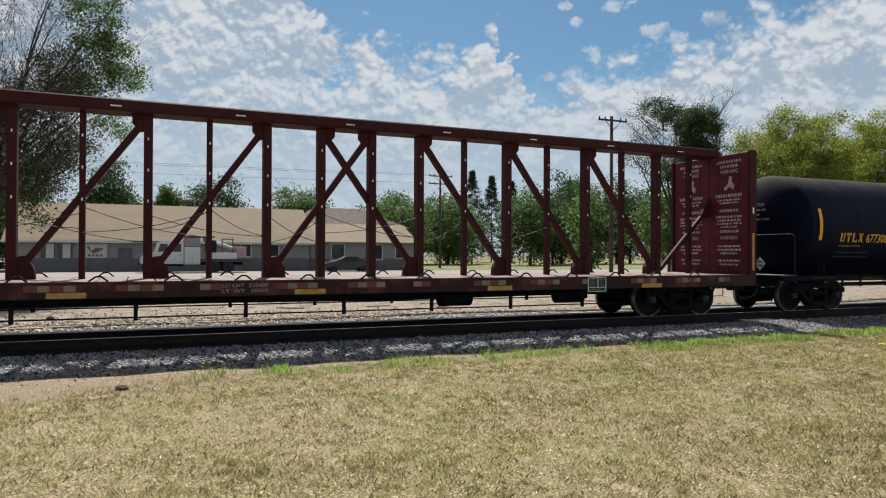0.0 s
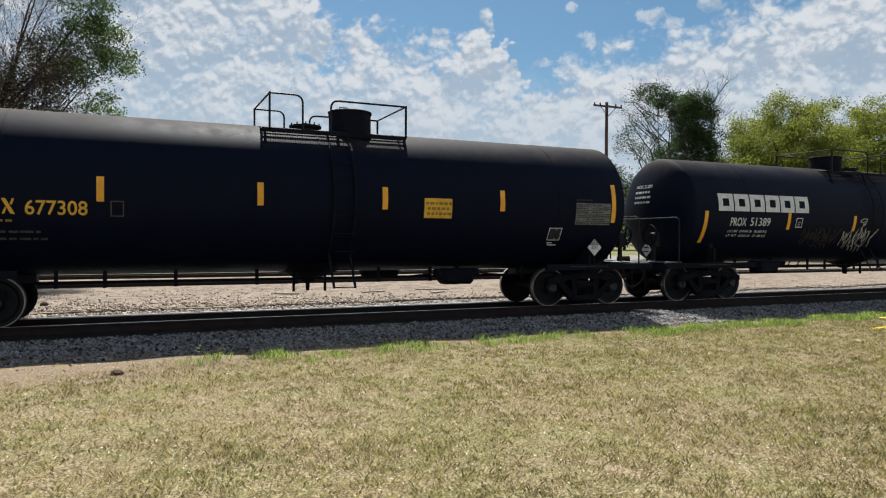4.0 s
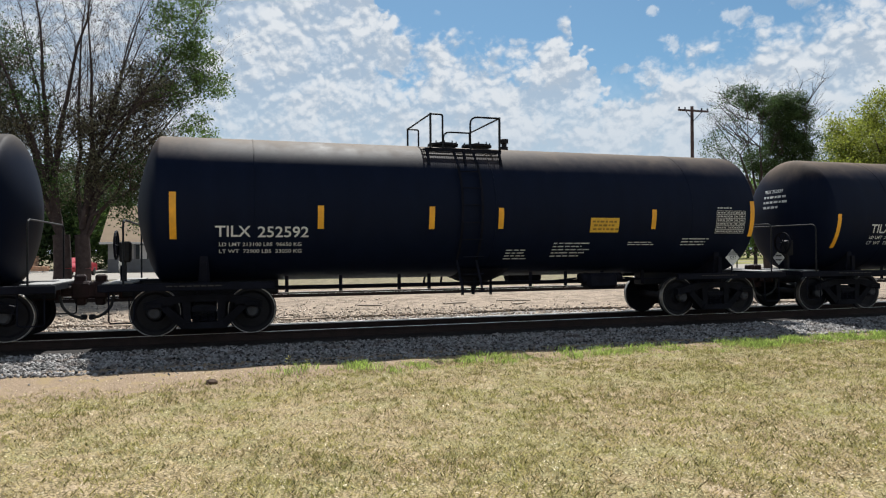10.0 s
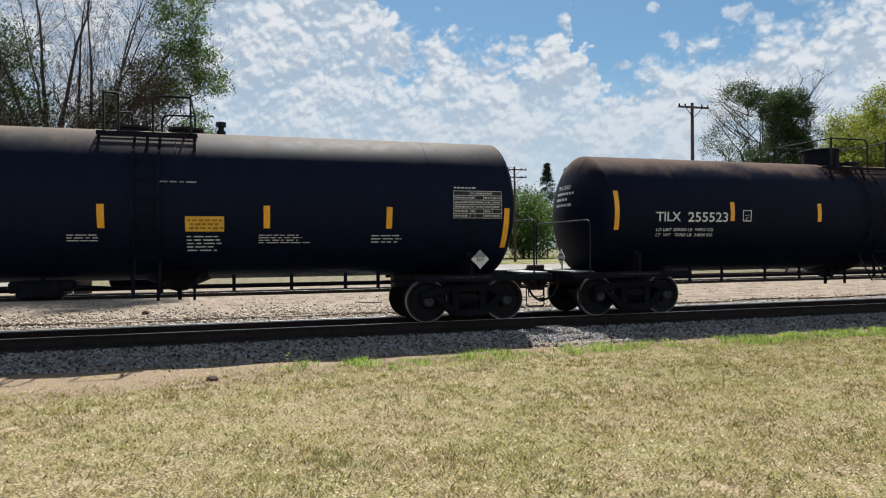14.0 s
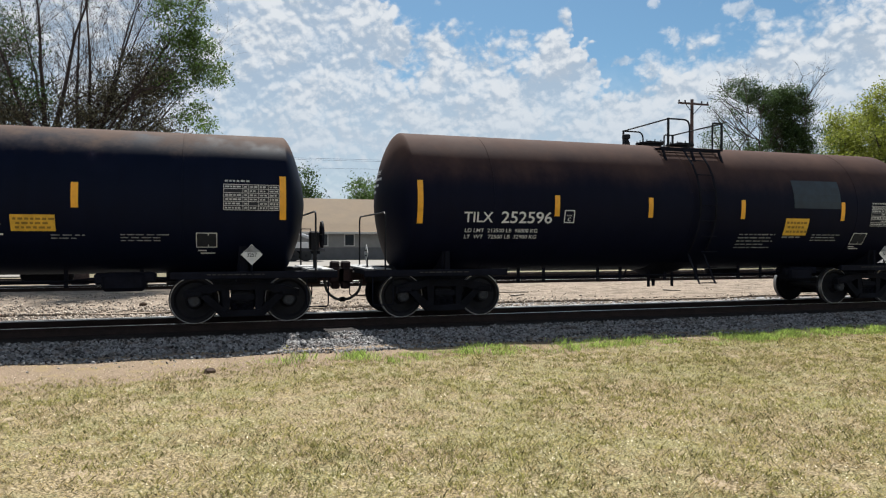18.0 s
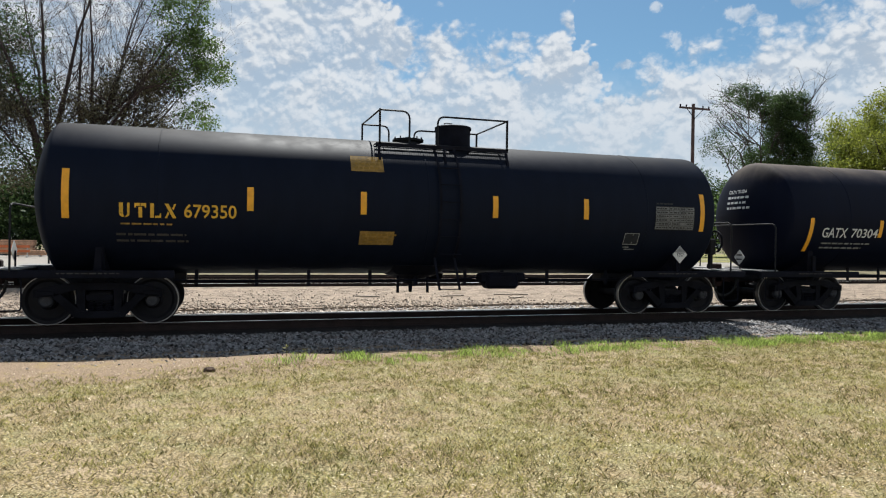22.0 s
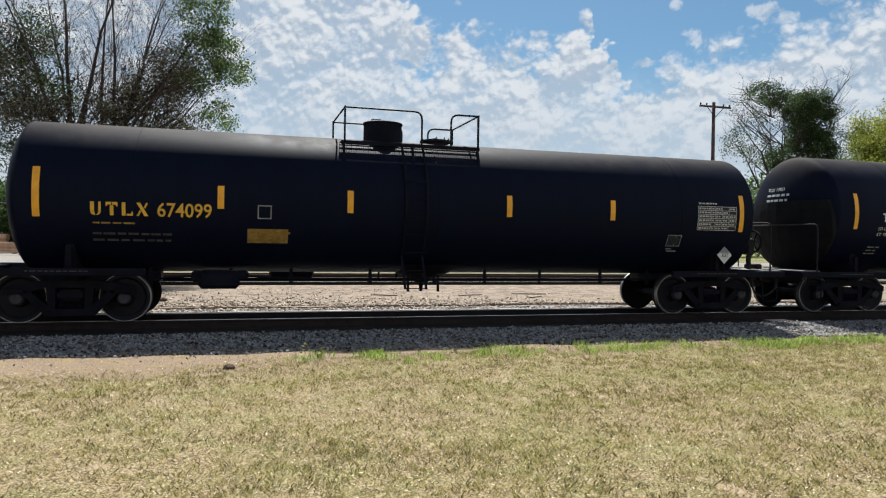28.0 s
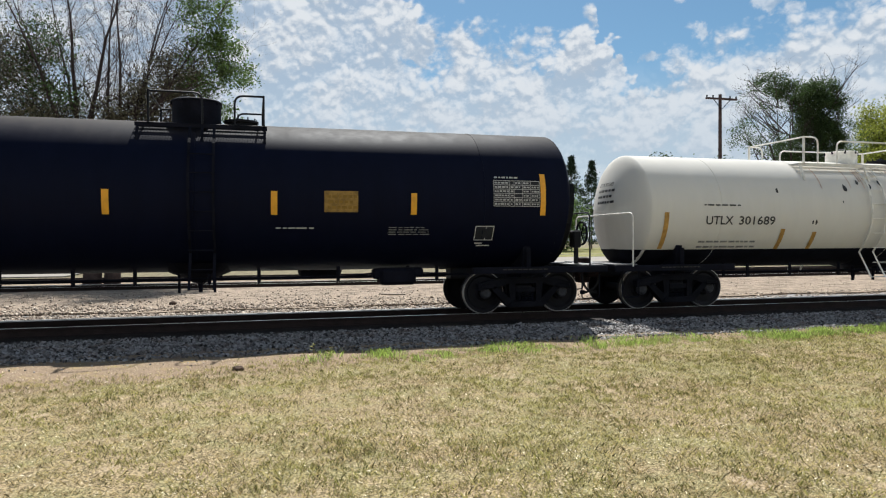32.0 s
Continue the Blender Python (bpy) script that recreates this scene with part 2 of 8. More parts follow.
# One red paint: a darker copy for shaded posts, a lighter one for lit bulkheads.
CAR_RED_SHADED = material("oxide_red_shaded", (0.046, 0.0075, 0.0095), 0.65, 0.0, 0.16, 0.3, 2.5, 0.15, 25, second=(0.034, 0.010, 0.010))
BULKHEAD_RED_LIT = material("bulkhead_red_lit", (0.098, 0.012, 0.019), 0.65, 0.0, 0.2, 0.25, 1.8, 0.15, 25, second=(0.075, 0.016, 0.018))
RAIL_STEEL = material("rail_side_rust", (0.022, 0.014, 0.012), 0.85, 0.1, 0.3, 0.3, 4.0, 0.3, 40)
RAIL_HEAD = material("rail_polished", (0.70, 0.68, 0.66), 0.33, 1.0, 0.5, 0.05, 3.0)
TIE_WOOD = material("creosote_tie", (0.022, 0.018, 0.016), 0.9, 0.0, 0.2, 0.35, 5.0, 0.5, 30, random_tint=0.25)
RUBBER = material("hose_rubber", (0.02, 0.02, 0.02), 0.8)

# ---- mesh helpers ----
def part(name, bm, mat, parent=None, label="", smooth=False):
    """Links a bmesh as one mesh object under a thing or a part."""
    me = bpy.data.meshes.new(name)
    bm.to_mesh(me)
    bm.free()
    me.materials.append(mat)
    if smooth:
        me.shade_smooth()
        me.set_sharp_from_angle(angle=radians(38))
    ob = new(name, me)
    if parent is not None:
        ob.parent = parent
    if label:
        ob["label"] = label
    return ob


def thing(name, m, label, category, group="", kind=""):
    ob = new(name)
    ob.matrix_basis = m
    ob.empty_display_size = 0.3
    return tagged(ob, label, category, group, kind)


def box(bm, x, y, z, sx, sy, sz, m=None):
    """A box about its centre, with its edges chamfered a little."""
    r = bmesh.ops.create_cube(bm, size=1.0, matrix=(m or Matrix()) @ Matrix.Translation((x, y, z)) @ Matrix.Diagonal((sx, sy, sz, 1)))
    return r["verts"]


def soft_box(bm, x, y, z, sx, sy, sz, c=0.02):
    vs = box(bm, x, y, z, sx, sy, sz)
    es = {e for v in vs for e in v.link_edges}
    bmesh.ops.bevel(bm, geom=list(es), offset=c, segments=1, affect="EDGES")


def rod(bm, a, b, r, seg=8, r2=None):
    """A round bar from a to b, straight or tapered."""
    a, b = Vector(a), Vector(b)
    d = b - a
    if d.length < 1e-6:
        return
    q = d.to_track_quat("Z", "Y").to_matrix()
    ex, ey = q.col[0], q.col[1]
    r2 = r if r2 is None else r2
    low, high = [], []
    for i in range(seg):
        t = 2 * math.pi * i / seg
        o = ex * math.cos(t) + ey * math.sin(t)
        low.append(bm.verts.new(a + o * r))
        high.append(bm.verts.new(b + o * r2))
    for i in range(seg):
        j = (i + 1) % seg
        bm.faces.new((low[i], low[j], high[j], high[i]))
    bm.faces.new(low[::-1])
    bm.faces.new(high)


def bar(bm, a, b, w, h, up=(0, 0, 1)):
    """A flat bar from a to b: w across, h along up."""
    a, b = Vector(a), Vector(b)
    d = (b - a)
    x = d.normalized()
    zz = Vector(up)
    yy = zz.cross(x).normalized()
    zz = x.cross(yy)
    m = Matrix((x, yy, zz)).transposed().to_4x4()
    m.translation = (a + b) / 2
    bmesh.ops.create_cube(bm, size=1.0, matrix=m @ Matrix.Diagonal((d.length, w, h, 1)))


def pipe(bm, pts, r, seg=8):
    """A round bar that runs through the points, with its bends rounded by balls."""
    for a, b in zip(pts, pts[1:]):
        rod(bm, a, b, r, seg)
    for p in pts[1:-1]:
        bmesh.ops.create_icosphere(bm, subdivisions=1, radius=r * 1.02, matrix=Matrix.Translation(p))


def tube(bm, pts, r, seg=8):
    """A bent round bar in one piece."""
    rings = []
    for i, p in enumerate(pts):
        d = (Vector(pts[min(i + 1, len(pts) - 1)]) - Vector(pts[max(i - 1, 0)])).normalized()
        ex = d.cross((0, 1, 0)).normalized()
        ey = d.cross(ex)
        rings.append([bm.verts.new(Vector(p) + ex * r * math.cos(2 * math.pi * k / seg) + ey * r * math.sin(2 * math.pi * k / seg)) for k in range(seg)])
    for a, b in zip(rings, rings[1:]):
        for k in range(seg):
            bm.faces.new((a[k], a[(k + 1) % seg], b[(k + 1) % seg], b[k]))
    bm.faces.new(rings[0])
    bm.faces.new(rings[-1])
    bmesh.ops.recalc_face_normals(bm, faces=bm.faces[:])


def fillet(pts, r, n=4):
    """The same line with its corners rounded to about radius r."""
    out = [Vector(pts[0])]
    for a, b, c in zip(pts, pts[1:], pts[2:]):
        a, b, c = Vector(a), Vector(b), Vector(c)
        d = min(r, (a - b).length * 0.45, (c - b).length * 0.45)
        p, q = b + (a - b).normalized() * d, b + (c - b).normalized() * d
        for i in range(n + 1):
            t = i / n
            out.append(p * (1 - t) ** 2 + b * 2 * t * (1 - t) + q * t * t)
    return out + [Vector(pts[-1])]


def lathe(bm, prof, seg, axis="y", centre=(0, 0, 0), caps=True):
    """Turns a profile of (along, radius) round an axis."""
    rings = []
    for t, r in prof:
        ring = []
        for i in range(seg):
            a = 2 * math.pi * i / seg
            p, q = r * math.cos(a), r * math.sin(a)
            co = (p, t, q) if axis == "y" else (t, p, q) if axis == "x" else (p, q, t)
            ring.append(bm.verts.new((centre[0] + co[0], centre[1] + co[1], centre[2] + co[2])))
        rings.append(ring)
    for r0, r1 in zip(rings, rings[1:]):
        for i in range(seg):
            bm.faces.new((r0[i], r0[(i + 1) % seg], r1[(i + 1) % seg], r1[i]))
    for ring in (rings[0], rings[-1]) if caps else ():
        bm.faces.new(ring)
    bmesh.ops.recalc_face_normals(bm, faces=bm.faces[:])


def prism(bm, outline, y0, y1):
    """An outline in x and z, pulled from y0 to y1."""
    f = [bm.verts.new((x, y0, z)) for x, z in outline]
    b = [bm.verts.new((x, y1, z)) for x, z in outline]
    n = len(f)
    faces = [bm.faces.new(f), bm.faces.new(b[::-1])]
    for i in range(n):
        faces.append(bm.faces.new((f[i], b[i], b[(i + 1) % n], f[(i + 1) % n])))
    bmesh.ops.recalc_face_normals(bm, faces=faces)


def letters(text, height, spread=1.0, spacing=1.0):
    """Lettering as a flat mesh in x and z, starting at the origin."""
    cu = bpy.data.curves.new("lettering", "FONT")
    cu.body, cu.size, cu.space_character = text, height / 0.73, spacing
    cu.resolution_u = 3
    cu.offset = 0.016 * height
    ob = bpy.data.objects.new("lettering", cu)
    scene.collection.objects.link(ob)
    dep = bpy.context.evaluated_depsgraph_get()
    me = bpy.data.meshes.new_from_object(ob.evaluated_get(dep))
    bpy.data.objects.remove(ob)
    bm = bmesh.new()
    bm.from_mesh(me)
    bpy.data.meshes.remove(me)
    for v in bm.verts:
        v.co = Vector((v.co.x * spread, 0, v.co.y))
    return bm


def wrap(bm, r, zc, lift):
    """Lays a flat mesh in x and z on the near side of a tank of radius r, whose axis is at height zc."""
    for v in bm.verts:
        dz = max(-r * 0.995, min(r * 0.995, v.co.z - zc))
        n = math.sqrt(r * r - dz * dz)
        v.co.y = -n * (1 + lift / r) + v.co.y
        v.co.z = zc + dz * (1 + lift / r)


def plate(x0, x1, z0, z1, rows=4, skew=0.0):
    """A flat sheet in x and z, cut into rows so that it can follow a curve."""
    bm = bmesh.new()
    prev = None
    for i in range(rows + 1):
        z = z0 + (z1 - z0) * i / rows
        dx = skew * i / rows
        cur = (bm.verts.new((x0 + dx, 0, z)), bm.verts.new((x1 + dx, 0, z)))
        if prev:
            bm.faces.new((prev[0], prev[1], cur[1], cur[0]))
        prev = cur
    return bm


# ---- the train ----
RAIL, YC, WR = 0.19, 15.05, 0.457
SPIN = []            # (wheelset, first angle)
CARS = []            # (car, place on the train)


def wheelset(parent, x, phase):
    bm = bmesh.new()
    rod(bm, (0, -1.0, 0), (0, 1.0, 0), 0.085, 12)
    axle = part("wheelset", bm, WHEEL_STEEL, parent, smooth=True)
    axle.matrix_basis = pose(x, 0, WR)
    for side in (-1, 1):
        bm = bmesh.new()
        y = side * 0.82
        prof = [(0.0, 0.10), (-0.02, 0.14), (0.035, 0.18), (0.045, 0.34), (0.0, 0.385), (-0.005, 0.452), (0.0, 0.457), (0.10, 0.462), (0.112, 0.485),
                (0.135, 0.482), (0.138, 0.40), (0.11, 0.37), (0.09, 0.18), (0.12, 0.12)]
        lathe(bm, [(y - side * t, r) for t, r in prof], 40)
        w = part("wheel", bm, WHEEL_STEEL, axle, smooth=True)
        bm = bmesh.new()
        lathe(bm, [(y + side * 0.010, 0.443), (y + side * 0.010, 0.458), (y - side * 0.09, 0.4635), (y - side * 0.09, 0.440)], 40, caps=False)
        part("tread", bm, TREAD_STEEL, axle, "bright worn wheel tread", smooth=True)
        bm = bmesh.new()
        lathe(bm, [(y + side * 0.10, 0.125), (y + side * 0.19, 0.12), (y + side * 0.215, 0.09), (y + side * 0.215, 0.02)], 20)
        for k in range(3):
            a = 2 * math.pi * k / 3
            rod(bm, (0.06 * math.cos(a), y + side * 0.21, 0.06 * math.sin(a)), (0.06 * math.cos(a), y + side * 0.235, 0.06 * math.sin(a)), 0.018, 6)
        part("bearing_cap", bm, BEARING_GREY, axle, smooth=True)
    SPIN.append((axle, phase))
    return axle


def truck(car, x, phase):
    """A three-piece freight truck: bolster, two cast side frames, springs, two wheelsets."""
    bm = bmesh.new()
    soft_box(bm, 0, 0, 0.50, 0.42, 2.0, 0.26, 0.04)
    lathe(bm, [(0.62, 0.30), (0.80, 0.28)], 20, "z")
    base = part("truck", bm, STEEL_GRIME, car)
    base.matrix_basis = pose(x, 0, 0)
    for side in (-1, 1):
        y = side * 1.0
        bm = bmesh.new()
        y0, y1 = y - 0.09, y + 0.09
        # upper and lower chords with the two openings left free
        prism(bm, [(-1.08, 0.52), (-1.08, 0.66), (-0.80, 0.74), (-0.40, 0.79), (0.40, 0.79), (0.80, 0.74), (1.08, 0.66), (1.08, 0.52), (0.72, 0.56),
                   (0.40, 0.66), (-0.40, 0.66), (-0.72, 0.56)], y0, y1)
        for sx in (-1, 1):
            prism(bm, [(sx * 0.82, 0.58), (sx * 0.66, 0.60), (sx * 0.28, 0.26), (sx * 0.30, 0.15), (sx * 0.42, 0.16)], y0, y1)
            prism(bm, [(sx * 0.40, 0.70), (sx * 0.24, 0.70), (sx * 0.24, 0.20), (sx * 0.36, 0.24)], y0 + 0.01, y1 - 0.01)
            soft_box(bm, sx * 0.889, y, 0.60, 0.30, 0.22, 0.10, 0.02)
        prism(bm, [(-0.42, 0.15), (0.42, 0.15), (0.34, 0.27), (-0.34, 0.27)], y0 - 0.03, y1 + 0.03)
        part("side_frame", bm, FRAME_STEEL, base)
        for k in (-0.15, 0.0, 0.15):
            bm = bmesh.new()
            turns = [(k + 0.055 * math.cos(a * 0.9), y + 0.055 * math.sin(a * 0.9), 0.27 + 0.2 * a / 34) for a in range(35)]
            for a, b in zip(turns, turns[1:]):
                rod(bm, a, b, 0.013, 5)
            part("spring", bm, STEEL_BLACK, base)
        bm = bmesh.new()
        box(bm, 0, y, 0.52, 0.44, 0.16, 0.10)
        part("bolster_end", bm, FRAME_STEEL, base)
    bm = bmesh.new()
    soft_box(bm, 0, 0, 0.32, 0.46, 1.86, 0.10, 0.015)
    part("spring_plank", bm, STEEL_BLACK, base)
    bm = bmesh.new()
    for sx in (-1, 1):
        rod(bm, (sx * 0.38, -0.75, 0.36), (sx * 0.38, 0.75, 0.36), 0.04, 8)
        for side in (-1, 1):
            box(bm, sx * 0.41, side * 0.75, 0.42, 0.07, 0.10, 0.30)
    rod(bm, (-0.38, 0.1, 0.30), (0.38, 0.1, 0.30), 0.025, 6)
    part("brake_rigging", bm, STEEL_BLACK, base)
    for k, sx in enumerate((-0.889, 0.889)):
        wheelset(base, sx, phase + 50 * k)
    return base


def coupler(car, x, sx):
    """Draft box, shank and knuckle at the end of a car, with its air hose and cut lever."""
    bm = bmesh.new()
    soft_box(bm, x - sx * 0.36, 0, 0.86, 0.72, 0.34, 0.32, 0.02)
    soft_box(bm, x + sx * 0.12, 0, 0.86, 0.42, 0.16, 0.20, 0.03)
    soft_box(bm, x + sx * 0.36, 0.02, 0.88, 0.34, 0.40, 0.34, 0.04)
    soft_box(bm, x + sx * 0.34, 0.0, 0.66, 0.18, 0.24, 0.16, 0.03)
    soft_box(bm, x + sx * 0.33, 0.0, 1.10, 0.20, 0.20, 0.16, 0.03)
    soft_box(bm, x + sx * 0.55, -0.12 * sx, 0.87, 0.18, 0.14, 0.30, 0.04)
    soft_box(bm, x + sx * 0.30, 0, 1.02, 0.16, 0.10, 0.14, 0.02)
    part("coupler", bm, COUPLER_RUST, car)
    bm = bmesh.new()
    pts = [(x + sx * 0.05, -0.42, 0.80)]
    for i in range(11):
        a = i / 10
        pts.append((x + sx * (0.05 + 0.41 * a), -0.42 + 0.10 * a, 0.78 - 0.42 * math.sqrt(1 - (1 - a) ** 2)))
    tube(bm, pts, 0.028, 8)
    hose = part("air_hose", bm, RUBBER, car, "black rubber air hose", smooth=True)
    bm = bmesh.new()
    soft_box(bm, x + sx * 0.44, -0.32, 0.37, 0.12, 0.07, 0.10, 0.02)
    part("coupling", bm, STEEL_GRIME, hose)
    bm = bmesh.new()
    pipe(bm, [(x - sx * 0.06, -1.25, 0.84), (x + sx * 0.02, -1.20, 0.95), (x + sx * 0.05, -0.15, 0.96), (x + sx * 0.28, -0.05, 1.04)], 0.014, 6)
    part("cut_lever", bm, STEEL_BLACK, car)


BEARING_GREY = material("bearing_cap_grey", (0.034, 0.035, 0.041), 0.6, 0.2, 0.4, 0.3, 6.0)
FRAME_STEEL = material("cast_frame_steel", (0.0070, 0.0072, 0.0105), 0.8, 0.0, 0.10, 0.35, 3.0, 0.3, 25)
COUPLER_RUST = material("coupler_rust", (0.022, 0.0105, 0.010), 0.8, 0.1, 0.3, 0.4, 5.0, 0.4, 30)


def mark(car, bm, mat, r, zc, name="marking", lift=0.008, label=""):
    wrap(bm, r, zc, lift)
    return part(name, bm, mat, car, label)


def words(car, text, x, z, h, mat, r, zc, width=None, lift=0.008):
    """Lettering on the near side of the tank; x and z are its lower start, width its whole length."""
    bm = letters(text, h)
    if width:
        w = max(v.co.x for v in bm.verts)
        for v in bm.verts:
            v.co.x *= width / w
    bmesh.ops.translate(bm, verts=bm.verts[:], vec=(x, 0, z))
    if h < 0.15:
        mark(car, bm, mat, r, zc, "small_writing", lift)["kind"] = "stuff"
        return
    for letter in glyphs(bm):
        mark(car, letter, mat, r, zc, "letter", lift)


def glyphs(bm):
    """Takes a line of lettering apart into its separate letters."""
    left = set(bm.verts)
    while left:
        todo, island = [left.pop()], []
        while todo:
            v = todo.pop()
            island.append(v)
            for e in v.link_edges:
                o = e.other_vert(v)
                if o in left:
                    left.discard(o)
                    todo.append(o)
        one = bmesh.new()
        made = {v: one.verts.new(v.co) for v in island}
        for f in {f for v in island for f in v.link_faces}:
            one.faces.new([made[v] for v in f.verts])
        yield one
    bm.free()


def bars(car, x, z, w, rows, h, mat, r, zc, seed=0, gap=0.34, lift=0.008):
    """Lines of small writing, too small to read, as broken bars; z is the top."""
    rng = random.Random(seed)
    bm = bmesh.new()
    pitch = h / rows
    for i in range(rows):
        x0, end = x, x + w * rng.uniform(0.7, 1.0)
        while x0 < end:
            d = min(rng.uniform(0.06, 0.22), end - x0 + 0.02)
            zz = z - (i + 1) * pitch
            vs = [bm.verts.new(p) for p in ((x0, 0, zz), (x0 + d, 0, zz), (x0 + d, 0, zz + pitch * gap), (x0, 0, zz + pitch * gap))]
            bm.faces.new(vs)
            x0 += d + rng.uniform(0.02, 0.05)
    ob = mark(car, bm, mat, r, zc, "small_writing", lift)
    ob["kind"] = "stuff"
    return ob


def frame_box(car, x, z, w, h, mat, r, zc, t=0.02, split=False):
    """A stencilled outline; a split one is a small panel with two cells and a note under it."""
    bm = bmesh.new()
    if split:
        x, w, t = x + 0.04, w * 1.06, 0.016
    cells = ((x + w * 0.56, x + w * 0.60, z + t, z + h - t), (x + w * 0.08, x + w * 0.5, z - 0.07, z - 0.045), (x + w * 0.2, x + w * 0.9, z - 0.12, z - 0.095)) if split else ()
    for x0, x1, z0, z1 in ((x, x + w, z, z + t), (x, x + w, z + h - t, z + h), (x, x + t, z + t, z + h - t), (x + w - t, x + w, z + t, z + h - t), *cells):
        bm.faces.new([bm.verts.new((a, 0, b)) for a, b in ((x0, z0), (x1, z0), (x1, z1), (x0, z1))])
    ob = mark(car, bm, mat, r, zc, "stencil_frame")
    if split:
        mark(car, plate(x + t, x + w - t, z + t, z + h - t, 3), TABLE_FILL, r, zc, "stencil_panel", 0.005)
    return ob


def placard(car, x, z, r, zc, size=0.2):
    """A diamond placard in its holder below the tank's flank."""
    n = math.sqrt(max(0.05, r * r - (z - zc) ** 2))
    y = min(-n - 0.05, -1.43)
    bm = bmesh.new()
    prism(bm, [(x - size, z), (x, z - size), (x + size, z), (x, z + size)], y, y + 0.012)
    pl = part("placard", bm, WHITE_MARK, car, "white diamond placard")
    bm = bmesh.new()
    prism(bm, [(x - size * 0.84, z + 0.05), (x, z + size * 0.84 + 0.02), (x + size * 0.84, z + 0.05)], y - 0.004, y - 0.002)
    part("placard_band", bm, DULL_MARK, pl)
    bm = letters("3257", size * 0.42)
    w = max(v.co.x for v in bm.verts)
    for v in bm.verts:
        v.co = Vector((x + (v.co.x / w - 0.5) * size * 0.95, y - 0.006, z - size * 0.2 + v.co.z))
    part("placard_number", bm, BLACK_MARK, pl)
    bm = bmesh.new()
    rod(bm, (x, y + 0.02, z), (x, y + 0.03, z - size - 0.2), 0.02, 6)
    part("placard_bracket", bm, STEEL_BLACK, car)


def head_words(car, text, L, head, r, zc, mat, seed, y0=0.55, z0=0.62, h=0.095):
    """Small lettering on the domed end that faces down the track."""
    rng = random.Random(seed)

    def lay(bm):
        for v in bm.verts:
            y, z = y0 - v.co.x, z0 + v.co.z
            rho = min(0.98, math.hypot(y, z) / r)
            v.co = Vector((-L + dish(rho, head) - 0.012, y, zc + z))
        return bm
    part("small_writing", lay(letters(text, h)), mat, car)["kind"] = "stuff"
    bm = bmesh.new()
    for i in range(3):
        x, end = 0.0, rng.uniform(0.55, 0.85)
        while x < end:
            d = rng.uniform(0.06, 0.16)
            zz = -0.14 * (i + 1)
            bm.faces.new([bm.verts.new(p) for p in ((x, 0, zz), (x + d, 0, zz), (x + d, 0, zz + 0.06), (x, 0, zz + 0.06))])
            x += d + 0.04
    part("small_writing", lay(bm), mat, car)["kind"] = "stuff"


STICKER_INK = material("sticker_ink", (0.24, 0.14, 0.02), 0.7, 0.0, 0.3, 0.2, 8.0)
RAIL_PIPE = material("dark_rail_pipe", (0.008, 0.009, 0.012), 0.6, 0.0, 0.2, 0.2, 4.0)
PALE_STEEL = material("pale_steel", (0.20, 0.195, 0.19), 0.6, 0.3, 0.4, 0.3, 5.0)


STENCIL = {
    "U": (((0, 0.3), (0.32, 0.3), (0.32, 1), (0, 1)), ((0, 0.27), (0.32, 0.27), (0.42, 0.02), (0.22, 0.03), (0.05, 0.12)), ((0.66, 0.3), (0.86, 0.3), (0.86, 1), (0.66, 1)),
          ((0.48, 0.0), (0.64, 0.02), (0.80, 0.12), (0.86, 0.27), (0.66, 0.27), (0.60, 0.16))),
    "T": (((0.33, 0), (0.63, 0), (0.63, 0.74), (0.33, 0.74)), ((0, 0.68), (0.10, 0.68), (0.14, 0.80), (0.45, 0.80), (0.45, 1), (0, 1)), ((0.96, 0.68), (0.96, 1), (0.51, 1), (0.51, 0.80), (0.82, 0.80), (0.86, 0.68))),
    "L": (((0.05, 0), (0.36, 0), (0.36, 1), (0.05, 1)), ((0.44, 0), (0.95, 0), (0.95, 0.32), (0.86, 0.32), (0.80, 0.15), (0.44, 0.15))),
    "X": (((0.66, 0), (0.98, 0), (0.32, 1), (0, 1)), ((0.62, 0.66), (0.74, 0.56), (0.98, 1), (0.80, 1)), ((0.02, 0), (0.20, 0), (0.38, 0.34), (0.28, 0.46))),
}


def stencil_words(car, x, z, h, w, mat, r, zc):
    """The owner's mark in heavy stencil letters with their bridges left open."""
    cell = w / 4.75
    for k, letter in enumerate("UTLX"):
        bm = bmesh.new()
        for shape in STENCIL[letter]:
            bm.faces.new([bm.verts.new((x + (k * 1.25 + a) * cell, 0, z + b * h)) for a, b in shape])
        bmesh.ops.subdivide_edges(bm, edges=[e for e in bm.edges if e.calc_length() > 0.2], cuts=2)
        mark(car, bm, mat, r, zc, "stencil_letter")


def end_placard(car, x, y, z, s=0.19):
    """A diamond placard that faces down the track, in its frame on the end of the car."""
    bm = bmesh.new()
    prism(bm, [(-s, 0), (0, -s), (s, 0), (0, s)], -0.006, 0.006)
    ob = part("placard", bm, WHITE_MARK, car, "white diamond placard")
    ob.matrix_basis = pose(x, y, z, 0, 0, -90)
    bm = bmesh.new()
    for dz in (0.055, -0.055):
        box(bm, 0, -0.008, dz, 0.2, 0.003, 0.035)
    part("placard_writing", bm, BLACK_MARK, ob)
    bm = bmesh.new()
    rod(bm, (x + 0.02, y, z), (x + 0.02, y, 1.03), 0.018, 6)
    part("placard_bracket", bm, STEEL_BLACK, car)


def dish(rho, head):
    """How far a tank's end falls back from its tip at the fraction rho of the radius."""
    return head * (0.80 * rho ** 1.6 + 0.20 * (1 - math.sqrt(max(0.0, 1 - rho ** 10))))


